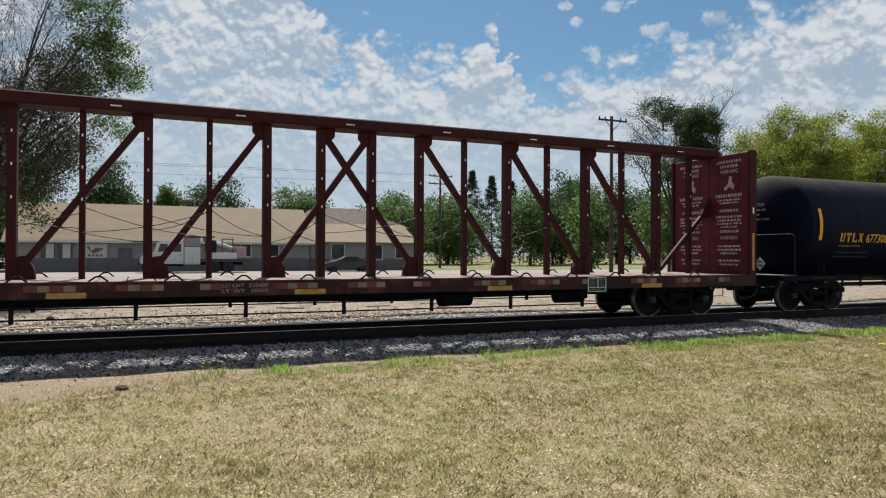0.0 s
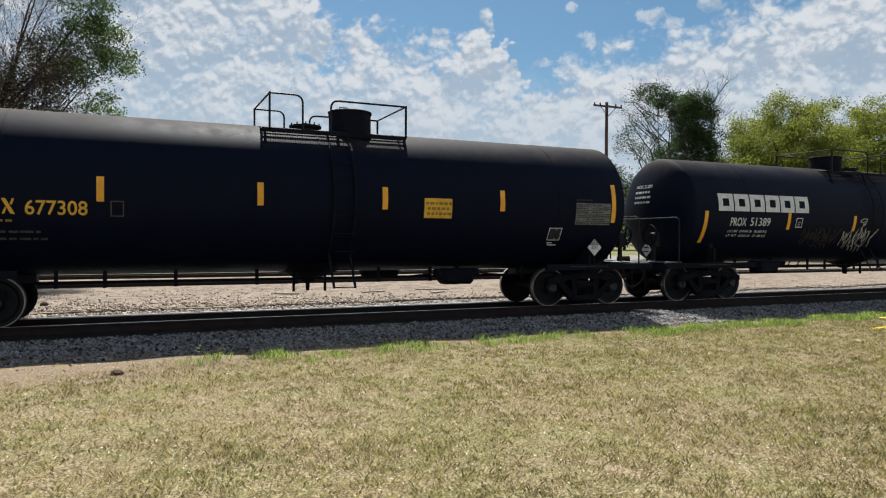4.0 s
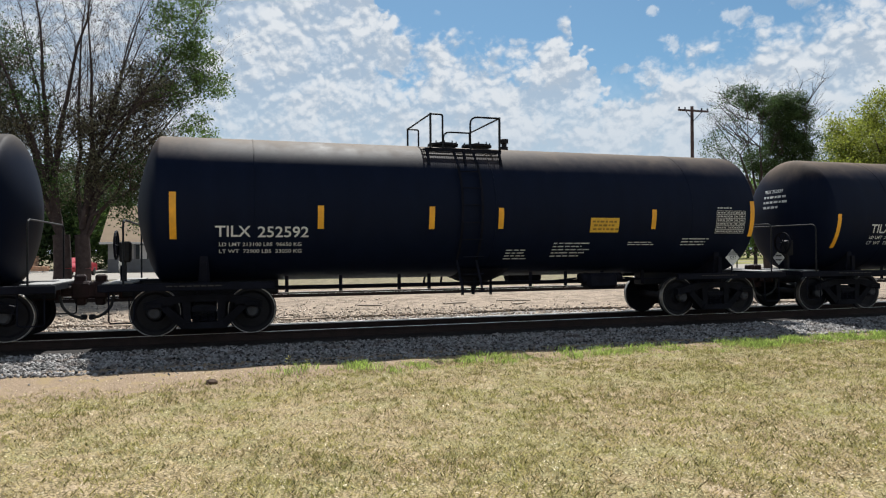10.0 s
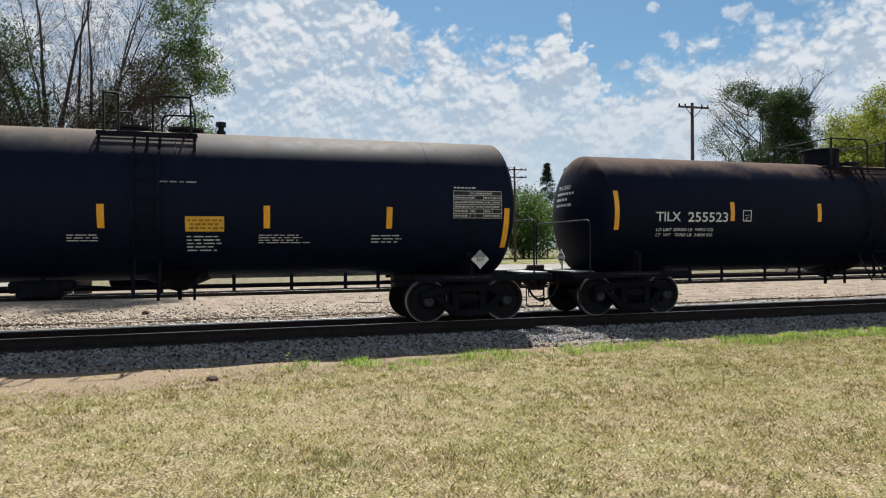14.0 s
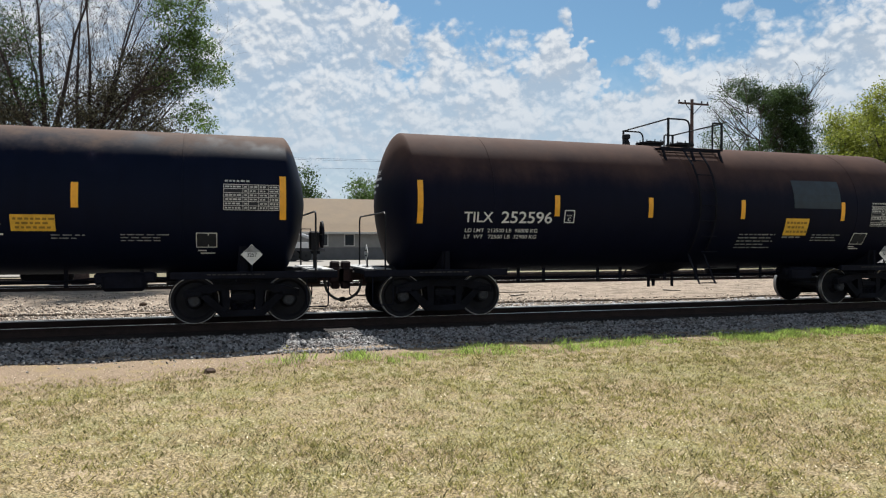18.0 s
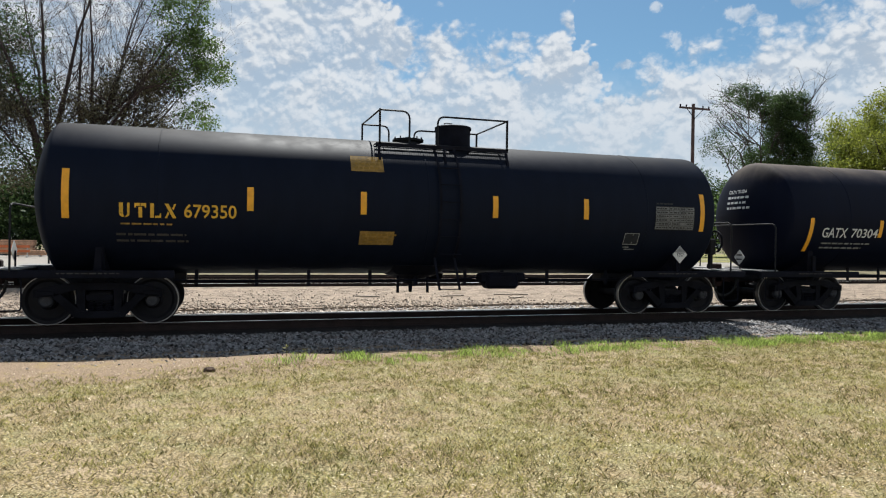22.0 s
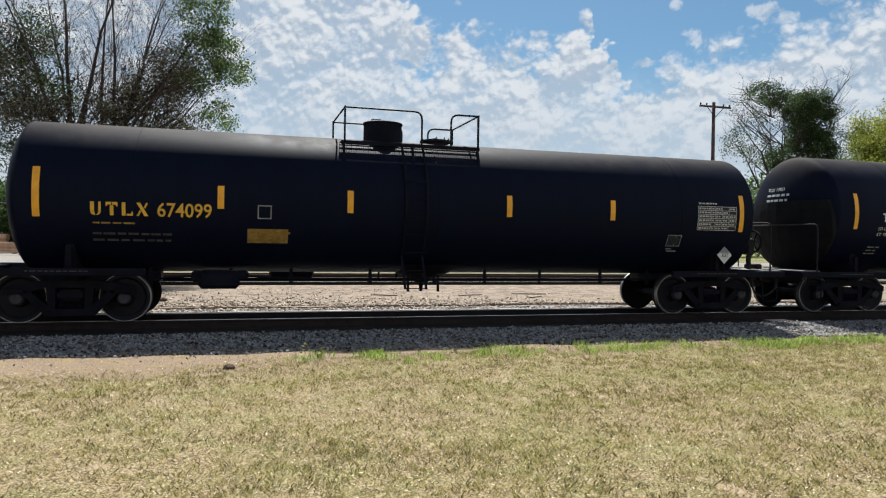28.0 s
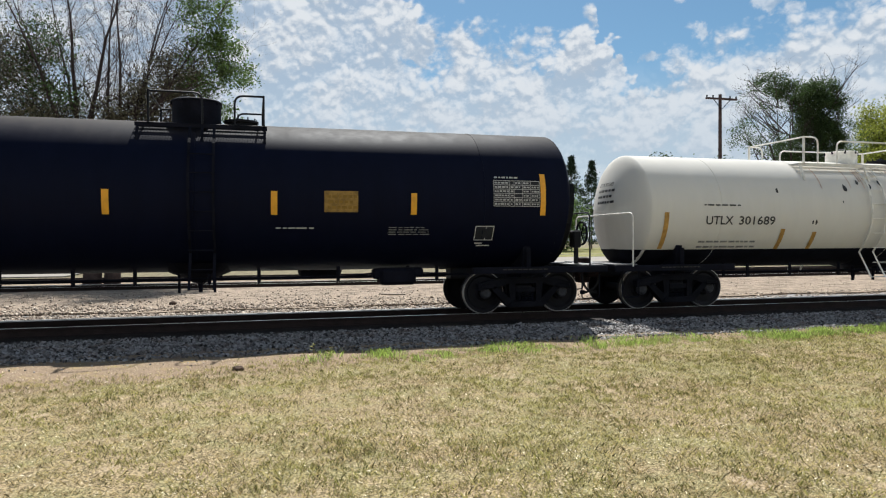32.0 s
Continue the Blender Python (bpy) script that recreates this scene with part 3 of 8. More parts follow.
def tank_car(spec):
    """A tank car about its middle, x along the track, z from the rail head; the near side is -y."""
    tc, r, zc = spec["tc"], spec["r"], spec["zc"] - RAIL
    half = tc / 2
    over = spec.get("over", 1.28)
    L = half + over
    paint = spec["paint"]
    car = thing("tank_car", pose(spec["u"], YC, RAIL), spec["label"], "tank car", "cars of the train")
    CARS.append((car, spec["u"]))
    # shell with domed heads
    bm = bmesh.new()
    head = 0.33 * r
    prof = []
    for rho in (0.007, 0.12, 0.24, 0.36, 0.48, 0.60, 0.70, 0.79, 0.87, 0.92, 0.955, 0.977, 0.990, 0.997, 1.0):
        prof.append((-L + dish(rho, head), r * rho))
    last = len(prof) - 1
    n = 14
    x0, x1 = prof[-1][0], -prof[-1][0]
    prof += [(x0 + (x1 - x0) * i / n, r) for i in range(1, n)]
    prof += [(-p[0], p[1]) for p in prof[last::-1]]
    lathe(bm, prof, 64, "x")
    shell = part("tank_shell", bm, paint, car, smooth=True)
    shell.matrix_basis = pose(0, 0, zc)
    if "belly" in spec:
        bm = bmesh.new()
        a0, a1, steps = radians(-90 - 48), radians(-90 + 48), 16
        rows = []
        for i in range(steps + 1):
            a = a0 + (a1 - a0) * i / steps
            rows.append([bm.verts.new((x, (r + 0.005) * math.cos(a), (r + 0.005) * math.sin(a))) for x in (-L + head, L - head)])
        for p, q in zip(rows, rows[1:]):
            bm.faces.new((p[0], p[1], q[1], q[0]))
        for sx in (-1, 1):
            rings = []
            for q in range(13):
                rho = 0.66 + 0.34 * q / 12
                ring = []
                for i in range(13):
                    a = math.acos(min(1.0, 0.67 / rho)) * (i / 6 - 1) - math.pi / 2
                    ring.append(bm.verts.new((sx * (L - dish(rho, head) + 0.006), r * rho * math.cos(a), r * rho * math.sin(a))))
                rings.append(ring)
            for a, b in zip(rings, rings[1:]):
                for k in range(12):
                    bm.faces.new((a[k], a[k + 1], b[k + 1], b[k]))
        part("belly_paint", bm, spec["belly"], shell, "black-painted belly", smooth=True)
    # weld bands
    for k in spec.get("bands", (-0.42, 0.0, 0.42)):
        bm = bmesh.new()
        lathe(bm, [(k * tc - 0.012, r + 0.001), (k * tc - 0.008, r + 0.006), (k * tc + 0.008, r + 0.006), (k * tc + 0.012, r + 0.001)], 64, "x")
        b = part("weld_seam", bm, paint, shell, smooth=True)
    # sills, bolsters, end platforms
    for sx in (-1, 1):
        bm = bmesh.new()
        soft_box(bm, sx * (half + 0.05), 0, 0.90, 3.0, 0.42, 0.34, 0.02)
        part("stub_sill", bm, STEEL_GRIME, car)
        bm = bmesh.new()
        low = zc - r
        # saddle that carries the tank
        prism(bm, [(-0.12, 0.80), (0.12, 0.80), (0.07, low + 0.55), (-0.07, low + 0.55)], -1.12, 1.12)
        for y in (-1.24, 1.24):
            box(bm, 0, y, 0.95, 0.34, 0.30, 0.14)
            box(bm, 0.0, y * 0.98, 1.18, 0.10, 0.06, 0.46)
        bmesh.ops.translate(bm, verts=bm.verts[:], vec=(sx * half, 0, 0))
        part("bolster", bm, STEEL_BLACK, car)
        bm = bmesh.new()
        for y in (-1.36, 1.36):
            soft_box(bm, sx * (half + 0.25), y, 0.96, 3.1, 0.10, 0.14, 0.01)
        box(bm, sx * (half + 1.48), 0, 0.98, 0.55, 2.78, 0.10)
        part("end_platform", bm, STEEL_BLACK, car)
        # Board is paler than the platform: sunlight on it is put into its colour.
        bm = bmesh.new()
        soft_box(bm, sx * (half + 1.48), 0, 1.045, 0.5, 2.7, 0.025, 0.006)
        part("crossover_board", bm, PALE_STEEL, car, "crossover board in a colour paled for sunlight")
        # corner stirrups and the rail across the end
        for side in (-1, 1):
            bm = bmesh.new()
            x = sx * (half + 1.62)
            y = side * 1.36
            pipe(bm, fillet([(x, y, 0.95), (x, y, 0.32), (x - sx * 0.42, y, 0.32), (x - sx * 0.42, y, 0.95)], 0.06, 3), 0.014, 6)
            part("stirrup_step", bm, STEEL_BLACK, car)
        bm = bmesh.new()
        x = sx * (half + 1.37)
        pipe(bm, fillet([(x, -1.40, 1.0), (x, -1.40, 2.20), (x, 1.40, 2.20), (x, 1.40, 1.0)], 0.16), 0.019, 7)
        part("end_handrail", bm, spec.get("rail_paint", RAIL_PIPE), car)
        if sx == spec.get("brake", 1):
            bm = bmesh.new()
            hx = sx * (half + 1.60)
            lathe(bm, [(-0.02, 0.25), (-0.02, 0.28), (0.02, 0.28), (0.02, 0.25)], 20, "x", (hx, -0.55, 1.75), caps=False)
            for k in range(3):
                a = math.pi * k / 3
                rod(bm, (hx, -0.55 - 0.26 * math.cos(a), 1.75 - 0.26 * math.sin(a)), (hx, -0.55 + 0.26 * math.cos(a), 1.75 + 0.26 * math.sin(a)), 0.014, 6)
            part("brake_wheel", bm, STEEL_BLACK, car)
            bm = bmesh.new()
            soft_box(bm, hx - sx * 0.16, -0.55, 1.62, 0.20, 0.24, 0.40, 0.03)
            bar(bm, (hx - sx * 0.14, -0.55, 1.0), (hx - sx * 0.14, -0.55, 1.5), 0.10, 0.07, (1, 0, 0))
            part("brake_housing", bm, STEEL_GRIME, car)
        coupler(car, sx * (half + 1.62), sx)
        truck(car, sx * half, spec["u"] * 37 % 90 + (20 if sx > 0 else 0))
        bm = bmesh.new()
        rng = random.Random(int(spec["u"] * 10) + sx)
        x = sx * half - 0.65
        while x < sx * half + 0.35:
            d = rng.uniform(0.04, 0.12)
            vs = [bm.verts.new(p) for p in ((x, -1.415, 0.965), (x + d, -1.415, 0.965), (x + d, -1.415, 0.985), (x, -1.415, 0.985))]
            bm.faces.new(vs)
            x += d + 0.03
        part("small_writing", bm, DARK_MARK, car)["kind"] = "stuff"
    # brake gear under the tank: pipe, rods, reservoir, cylinder, hangers
    low = zc - r
    bm = bmesh.new()
    rod(bm, (-half + 0.6, -0.5, low - 0.12), (half - 0.6, -0.5, low - 0.12), 0.022, 6)
    rod(bm, (-half + 0.6, 0.4, low - 0.20), (half - 0.6, 0.4, low - 0.20), 0.018, 6)
    part("brake_pipe", bm, STEEL_BLACK, car)
    rng = random.Random(int(spec["u"]))
    for k in range(9):
        x = -half + 1.6 + k * (tc - 3.2) / 8 + rng.uniform(-0.4, 0.4)
        bm = bmesh.new()
        box(bm, x, -0.5, low - 0.06, 0.07, 0.03, 0.36)
        part("pipe_hanger", bm, STEEL_BLACK, car)
    bx = spec.get("gear", 0.25) * tc
    bm = bmesh.new()
    soft_box(bm, bx, -0.62, low - 0.13, 0.78, 0.45, 0.36, 0.07)
    soft_box(bm, bx - 0.42, -0.62, low - 0.07, 0.20, 0.30, 0.22, 0.04)
    soft_box(bm, bx + 0.44, -0.62, low - 0.05, 0.24, 0.34, 0.20, 0.04)
    rod(bm, (bx - 0.5, -0.62, low - 0.06), (bx - 1.1, -0.5, low - 0.12), 0.02, 6)
    rod(bm, (bx + 0.5, -0.62, low - 0.06), (bx + 1.3, -0.5, low - 0.12), 0.02, 6)
    part("brake_cylinder", bm, STEEL_BLACK, car)
    bm = bmesh.new()
    rx = bx - math.copysign(1.5, bx)
    lathe(bm, [(rx - 0.5, 0.05), (rx - 0.45, 0.15), (rx + 0.4, 0.15), (rx + 0.45, 0.05)], 16, "x", (0, 0.35, low - 0.02))
    part("air_reservoir", bm, STEEL_BLACK, car, smooth=True)
    bm = bmesh.new()
    lathe(bm, [(-0.42, 0.035), (-0.24, 0.05), (-0.22, 0.15), (-0.13, 0.30), (0.0, 0.62), (0.20, 0.95)], 24, "z", (spec.get("outlet", 0.0), 0, low))
    for dx in (-0.38, 0.30):
        box(bm, spec.get("outlet", 0.0) + dx, -0.35, low - 0.18, 0.05, 0.05, 0.46)
    part("bottom_outlet", bm, STEEL_BLACK, car)
    # top platform, hand rails, manway
    top = zc + r
    px0, px1 = spec["plat"]
    rp = spec.get("rail_paint", RAIL_PIPE)
    gx0, gx1 = spec.get("grate", (px0 + 0.5, px1))
    deck = top - 0.19
    for side in (-1, 1):
        bm = bmesh.new()
        bar(bm, (gx0, side * 0.97, deck), (gx1, side * 0.97, deck), 0.05, 0.075)
        bar(bm, (gx0, side * 0.62, deck + 0.02), (gx1, side * 0.62, deck + 0.02), 0.04, 0.04)
        x = gx0
        while x < gx1 + 0.01:
            bar(bm, (x, side * 0.62, deck + 0.02), (x, side * 0.96, deck + 0.02), 0.006, 0.02)
            x += 0.05
        for k in range(5):
            yy = side * (0.67 + 0.06 * k)
            bar(bm, (gx0, yy, deck + 0.02), (gx1, yy, deck + 0.02), 0.026, 0.012)
        for xx in (gx0 + 0.05, (gx0 + gx1) / 2, gx1 - 0.05):
            bar(bm, (xx, side * 0.97, deck), (xx, side * 1.12, zc + math.sqrt(max(0.1, r * r - 1.12 ** 2)) - 0.02), 0.05, 0.04, (0, 1, 0.3))
        part("platform", bm, spec.get("rail_paint", STEEL_BLACK), car)
    # two railed bays: outer corner posts, inner ends bent down, and a rail across each outer end
    xa, xb, hl, xc, xd, hr = spec["bays"]
    for x0, x1, h in ((xa, xb, hl), (xd, xc, hr)):
        for side in (-1, 1):
            y = side * 0.97
            bm = bmesh.new()
            # a square outer corner and a rounded inner one
            bar(bm, (x0, y, deck), (x0, y, top + h + 0.02), 0.05, 0.035, (1, 0, 0))
            pipe(bm, fillet([(x0, y, top + h), (x1, y, top + h), (x1, y, deck)], 0.05 if abs(x1 - x0) < 0.3 else 0.17), 0.021, 7)
            part("handrail", bm, rp, car)
        bm = bmesh.new()
        pipe(bm, [(x0, -0.97, top + h), (x0, 0.97, top + h)], 0.019, 7)
        part("handrail", bm, rp, car)
    if spec.get("dome"):
        dx, dr, dh = spec["dome"]
        dh *= 0.94
        bm = bmesh.new()
        lathe(bm, [(-0.12, dr), (dh * 0.90, dr), (dh * 0.90, dr * 1.045), (dh * 0.965, dr * 1.045), (dh, dr * 0.99), (dh, 0.02)], 32, "z", (dx, 0, top))
        dm = part("manway_dome", bm, spec.get("dome_paint", STEEL_BLACK), car, smooth=True)
        bm = bmesh.new()
        hx = dx - dr * 0.45
        pipe(bm, [(hx - 0.09, -dr * 0.5, top + dh - 0.01), (hx - 0.09, -dr * 0.5, top + dh + 0.045), (hx + 0.09, -dr * 0.5, top + dh + 0.045), (hx + 0.09, -dr * 0.5, top + dh - 0.01)], 0.012, 6)
        part("lid_handle", bm, PALE_STEEL, dm)
        for k in range(8):
            a = 2 * math.pi * (k + 0.3) / 8
            bm = bmesh.new()
            box(bm, dx + dr * 1.02 * math.cos(a), dr * 1.02 * math.sin(a), top + dh * 0.86, 0.035, 0.035, 0.07)
            part("lid_bolt", bm, STEEL_BLACK, dm)
    for vx in spec.get("valves", ((spec["plat"][0] + spec["plat"][1]) / 2 + 0.4,)):
        bm = bmesh.new()
        lathe(bm, [(-0.08, 0.28), (0.04, 0.28), (0.04, 0.35), (0.085, 0.35), (0.09, 0.08), (0.14, 0.07), (0.15, 0.02)], 20, "z", (vx, 0, top))
        valve = part("valve", bm, STEEL_GRIME, car, smooth=True)
        for k in range(10):
            a = 2 * math.pi * (k + 0.2) / 10
            bm = bmesh.new()
            rod(bm, (vx + 0.31 * math.cos(a), 0.31 * math.sin(a), top + 0.03), (vx + 0.31 * math.cos(a), 0.31 * math.sin(a), top + 0.135), 0.014, 6)
            part("flange_bolt", bm, STEEL_GRIME, valve)
    for vx in spec.get("vents", ()):
        bm = bmesh.new()
        lathe(bm, [(-0.05, 0.10), (0.08, 0.09), (0.10, 0.06), (0.16, 0.06), (0.17, 0.10), (0.26, 0.10), (0.28, 0.04)], 14, "z", (vx, 0, top))
        part("vent_valve", bm, STEEL_GRIME, car, smooth=True)
    # side ladder from the sill to the platform
    lx = spec.get("ladder", (gx0 + gx1) / 2)
    for side in (-1, 1):
        ladder = None
        for dx in (-0.22, 0.22):
            pts = [(lx + dx, side * 0.98, deck)]
            for i in range(9):
                a = radians(48 - i * 11.5)
                pts.append((lx + dx, side * (r + 0.09) * math.cos(a), zc + (r + 0.09) * math.sin(a)))
            pts.append((lx + dx, side * (r + 0.05), low - 0.28))
            bm = bmesh.new()
            rings = []
            for p in pts:
                n = Vector((0, p[1], max(-0.4 * r, p[2] - zc))).normalized() * 0.008
                rings.append([bm.verts.new(Vector(p) + Vector((ex, 0, 0)) + n * k) for ex, k in ((-0.025, -1), (0.025, -1), (0.025, 1), (-0.025, 1))])
            for a, b in zip(rings, rings[1:]):
                for k in range(4):
                    bm.faces.new((a[k], a[(k + 1) % 4], b[(k + 1) % 4], b[k]))
            bmesh.ops.recalc_face_normals(bm, faces=bm.faces[:])
            if ladder is None:
                ladder = part("side_ladder", bm, spec.get("rail_paint", STEEL_BLACK), car)
            else:
                part("stile", bm, spec.get("rail_paint", STEEL_BLACK), ladder)
        z = low - 0.26
        while z < zc + r * 0.72:
            dz = z - zc
            n = r + 0.09 if dz < 0 else math.sqrt((r + 0.09) ** 2 - dz * dz)
            bm = bmesh.new()
            rod(bm, (lx - 0.22, side * n, z), (lx + 0.22, side * n, z), 0.012, 6)
            part("rung", bm, spec.get("rail_paint", STEEL_BLACK), ladder)
            z += 0.36
    # reflective strips
    for x, z0, z1 in spec["tapes"]:
        mark(car, plate(x - 0.06, x + 0.06, z0 - RAIL, z1 - RAIL, 6), spec.get("tape_paint", TAPE), r, zc, "reflective_strip", label="yellow reflective strip")
    for text, x, z, h, w, mat in spec["words"]:
        if text == "UTLX" and mat is YELLOW_MARK:
            stencil_words(car, x, z - RAIL, h, w, mat, r, zc)
            continue
        if text == "C":
            words(car, "PLATE", x + 0.005, z + 0.095 - RAIL, 0.032, mat, r, zc, 0.12)
            x, z, h, w = x + 0.025, z - 0.01, 0.085, 0.08
        words(car, text, x, z - RAIL, h, mat, r, zc, w)
    for i, (x, z, w, rows, h, mat) in enumerate(spec.get("bars", ())):
        bars(car, x, z - RAIL, w, rows, h, mat, r, zc, i + int(spec["u"]))
    for x0, x1, z0, z1, mat, name in spec.get("plates", ()):
        if name == "capacity_table":
            capacity_table(car, x0, x1, z0, z1, r, zc, mat, int(spec["u"]))
            continue
        sheet = mark(car, plate(x0, x1, z0 - RAIL, z1 - RAIL), mat, r, zc, name, 0.006)
        if name == "yellow_sticker":
            bm = bmesh.new()
            w, h = x1 - x0, z1 - z0
            for line, (a, b) in enumerate(((0.06, 0.94), (0.12, 0.80), (0.10, 0.90))):
                x = x0 + a * w
                while x < x0 + b * w:
                    d = 0.05 + 0.06 * ((line * 7 + int(x * 90)) % 5) / 5
                    za = z0 - RAIL + h * (0.68 - 0.26 * line)
                    bm.faces.new([bm.verts.new(p) for p in ((x, 0, za), (x + d, 0, za), (x + d, 0, za + h * 0.13), (x, 0, za + h * 0.13))])
                    x += d + 0.03
            wrap(bm, r, zc, 0.010)
            part("sticker_writing", bm, STICKER_INK, sheet)["kind"] = "stuff"
    for x, z, w, h, mat, skew in spec.get("frames", ()):
        frame_box(car, x, z - RAIL, w, h, mat, r, zc, 0.022, skew > 0)
    if spec.get("shield"):
        for sx in (-1, 1):
            bm = bmesh.new()
            rows = []
            for k in range(9):
                z = -0.92 * r + k * (1.14 * r) / 8
                wide = min(0.94 * r, 0.985 * math.sqrt(r * r - z * z)) if z < 0 else 0.94 * r - 0.35 * z
                row = []
                for q in range(-4, 5):
                    y = wide * q / 4
                    row.append((sx * (L - dish(min(1.0, math.hypot(y, z) / r), head) + 0.10), y, zc + z))
                side = sx * (L - head - 0.16)
                row = [(side, -wide - 0.02, zc + z)] + row + [(side, wide + 0.02, zc + z)]
                rows.append([bm.verts.new(c) for c in row])
            for a, b in zip(rows, rows[1:]):
                for q in range(len(a) - 1):
                    bm.faces.new((a[q], a[q + 1], b[q + 1], b[q]))
            bmesh.ops.solidify(bm, geom=bm.faces[:], thickness=0.02)
            part("head_shield", bm, SHIELD_GREY, car, "dark grey half-height head shield")
    if "head_text" in spec:
        head_words(car, spec["head_text"][0], L, head, r, zc, spec["head_text"][1], int(spec["u"]))
    if spec.get("placards"):
        end_placard(car, -half - 1.56, -0.38, 1.36)
    for x, z in spec.get("placards", ()):
        placard(car, x, z - RAIL, r, zc)
    return car

DARK_MARK = material("nearly_faded_lettering", (0.055, 0.05, 0.045), 0.8, 0.0, 0.3, 0.3, 9.0)
SHIELD_GREY = material("head_shield_grey", (0.012, 0.013, 0.016), 0.6, 0.0, 0.2, 0.3, 3.0)
PATCH_BLUE = material("blue_grey_patch", (0.014, 0.025, 0.038), 0.6, 0.0, 0.35, 0.2, 4.0)
WHITE_RAIL = material("white_rail_paint", (0.68, 0.66, 0.60), 0.5, 0.0, 0.4, 0.15, 5.0)
FADED_TAPE = material("faded_orange_tape", (0.42, 0.24, 0.06), 0.7, 0.0, 0.3, 0.3, 6.0)
TABLE_MARK = material("grey_table", (0.42, 0.42, 0.41), 0.6, 0.0, 0.4, 0.2, 8.0)
SHEET_GREY = material("grey_sheet", (0.155, 0.160, 0.165), 0.7, 0.0, 0.2, 0.25, 5.0)
SHEET_DARK = material("faded_sheet", (0.034, 0.035, 0.036), 0.7, 0.0, 0.2, 0.25, 5.0)
TABLE_FILL = material("table_sheet", (0.020, 0.022, 0.027), 0.7, 0.0, 0.2, 0.2, 6.0)


def capacity_table(car, x0, x1, z0, z1, r, zc, mat, seed):
    """A stencilled table: a dark sheet ruled into rows and columns, with small writing in its cells and a title above."""
    zr0, zr1 = z0 - RAIL, z1 - RAIL
    rng = random.Random(seed)
    rows, h, w = 6, zr1 - zr0, x1 - x0
    fill, ink = (TABLE_FILL, mat) if mat is TABLE_MARK else (SHEET_GREY if mat is DULL_MARK else SHEET_DARK, BLACK_MARK)
    table = mark(car, plate(x0, x1, zr0, zr1, 6), fill, r, zc, "capacity_table", 0.005)
    columns = [0.0, 0.34, 0.44, 0.62, 0.80, 1.0]
    bm = bmesh.new()

    def patch(xa, xb, za, zb):
        bm.faces.new([bm.verts.new(p) for p in ((xa, 0, za), (xb, 0, za), (xb, 0, zb), (xa, 0, zb))])
    for i in range(rows + 1):
        za = zr0 + h * i / rows
        patch(x0, x1, za - 0.006, za + 0.006)
        if i == rows:
            break
        for c, (a, b) in enumerate(zip(columns, columns[1:])):
            if rng.random() < 0.12:
                continue
            x, end = x0 + a * w + 0.025, x0 + b * w - 0.02
            while x < end - 0.02:
                d = min(rng.uniform(0.03, 0.08), end - x)
                patch(x, x + d, za + h / rows * 0.30, za + h / rows * 0.68)
                x += d + 0.018
    for c in columns:
        xa = x0 + c * w
        for i in range(rows):
            patch(xa - 0.005, xa + 0.005, zr0 + h * i / rows, zr0 + h * (i + 1) / rows)
    x = x0 + 0.02
    while x < x0 + w * 0.45:
        d = rng.uniform(0.04, 0.09)
        patch(x, x + d, zr1 + 0.05, zr1 + 0.085)
        x += d + 0.025
    wrap(bm, r, zc, 0.009)
    part("table_writing", bm, ink, table)["kind"] = "stuff"


def scribble(car, x0, x1, z0, z1, mat, r, zc, seed, strokes=9, w=0.03):
    """Sprayed graffiti: sharp zigzags, small loops and an underline that spell nothing."""
    rng = random.Random(seed)
    bm = bmesh.new()
    wide, tall, base = x1 - x0, z1 - z0, z0 - RAIL
    runs = []
    for k in range(strokes):
        step = wide / strokes * rng.uniform(0.7, 1.4)
        cx, cz = x0 + wide * (k + 0.5) / strokes, base + tall * rng.uniform(0.52, 0.68)
        up, tilt, kind = tall * rng.uniform(0.18, 0.36), rng.uniform(-0.5, 0.5), (k * 5 + seed) % 4
        if kind == 0:
            form = [(-0.6, -1.0), (-0.2, 1.0), (0.1, -0.4), (0.6, 0.8), (0.7, -1.3)]
        elif kind == 1:
            form = [(0.5 * math.cos(0.7 * i + k), 0.6 * math.sin(0.7 * i + k)) for i in range(10)] + [(0.9, -1.2)]
        elif kind == 2:
            form = [(-0.5, 1.0), (-0.1, -0.9), (0.9, 1.2), (0.2, 0.1), (0.9, -1.1)]
        else:
            form = [(-0.6, 0.1), (-0.1, 0.9), (0.3, 0.2), (-0.3, -0.5), (0.4, -0.9), (1.0, 0.3), (0.8, 1.1)]
        runs.append([(cx + step * (px + tilt * pz), cz + up * pz) for px, pz in form])
    for k in range(4):
        px, pz = x0 + wide * (0.35 + 0.12 * k), base + tall * rng.uniform(0.22, 0.34)
        runs.append([(px, pz), (px + wide * 0.10, pz - tall * 0.03), (px + wide * 0.17, pz - tall * rng.uniform(0.15, 0.3))])
    for pts in runs:
        for (ax, az), (bx, bz) in zip(pts, pts[1:]):
            d = Vector((bx - ax, bz - az))
            if d.length < 0.01:
                continue
            n = Vector((-d.y, d.x)).normalized() * w / 2
            vs = [bm.verts.new(p) for p in ((ax - n.x, 0, az - n.y), (bx - n.x, 0, bz - n.y), (bx + n.x, 0, bz + n.y), (ax + n.x, 0, az + n.y))]
            bm.faces.new(vs)
    bmesh.ops.subdivide_edges(bm, edges=[e for e in bm.edges if e.calc_length() > 0.2], cuts=2)
    mark(car, bm, mat, r, zc, "graffiti", 0.009)["kind"] = "stuff"


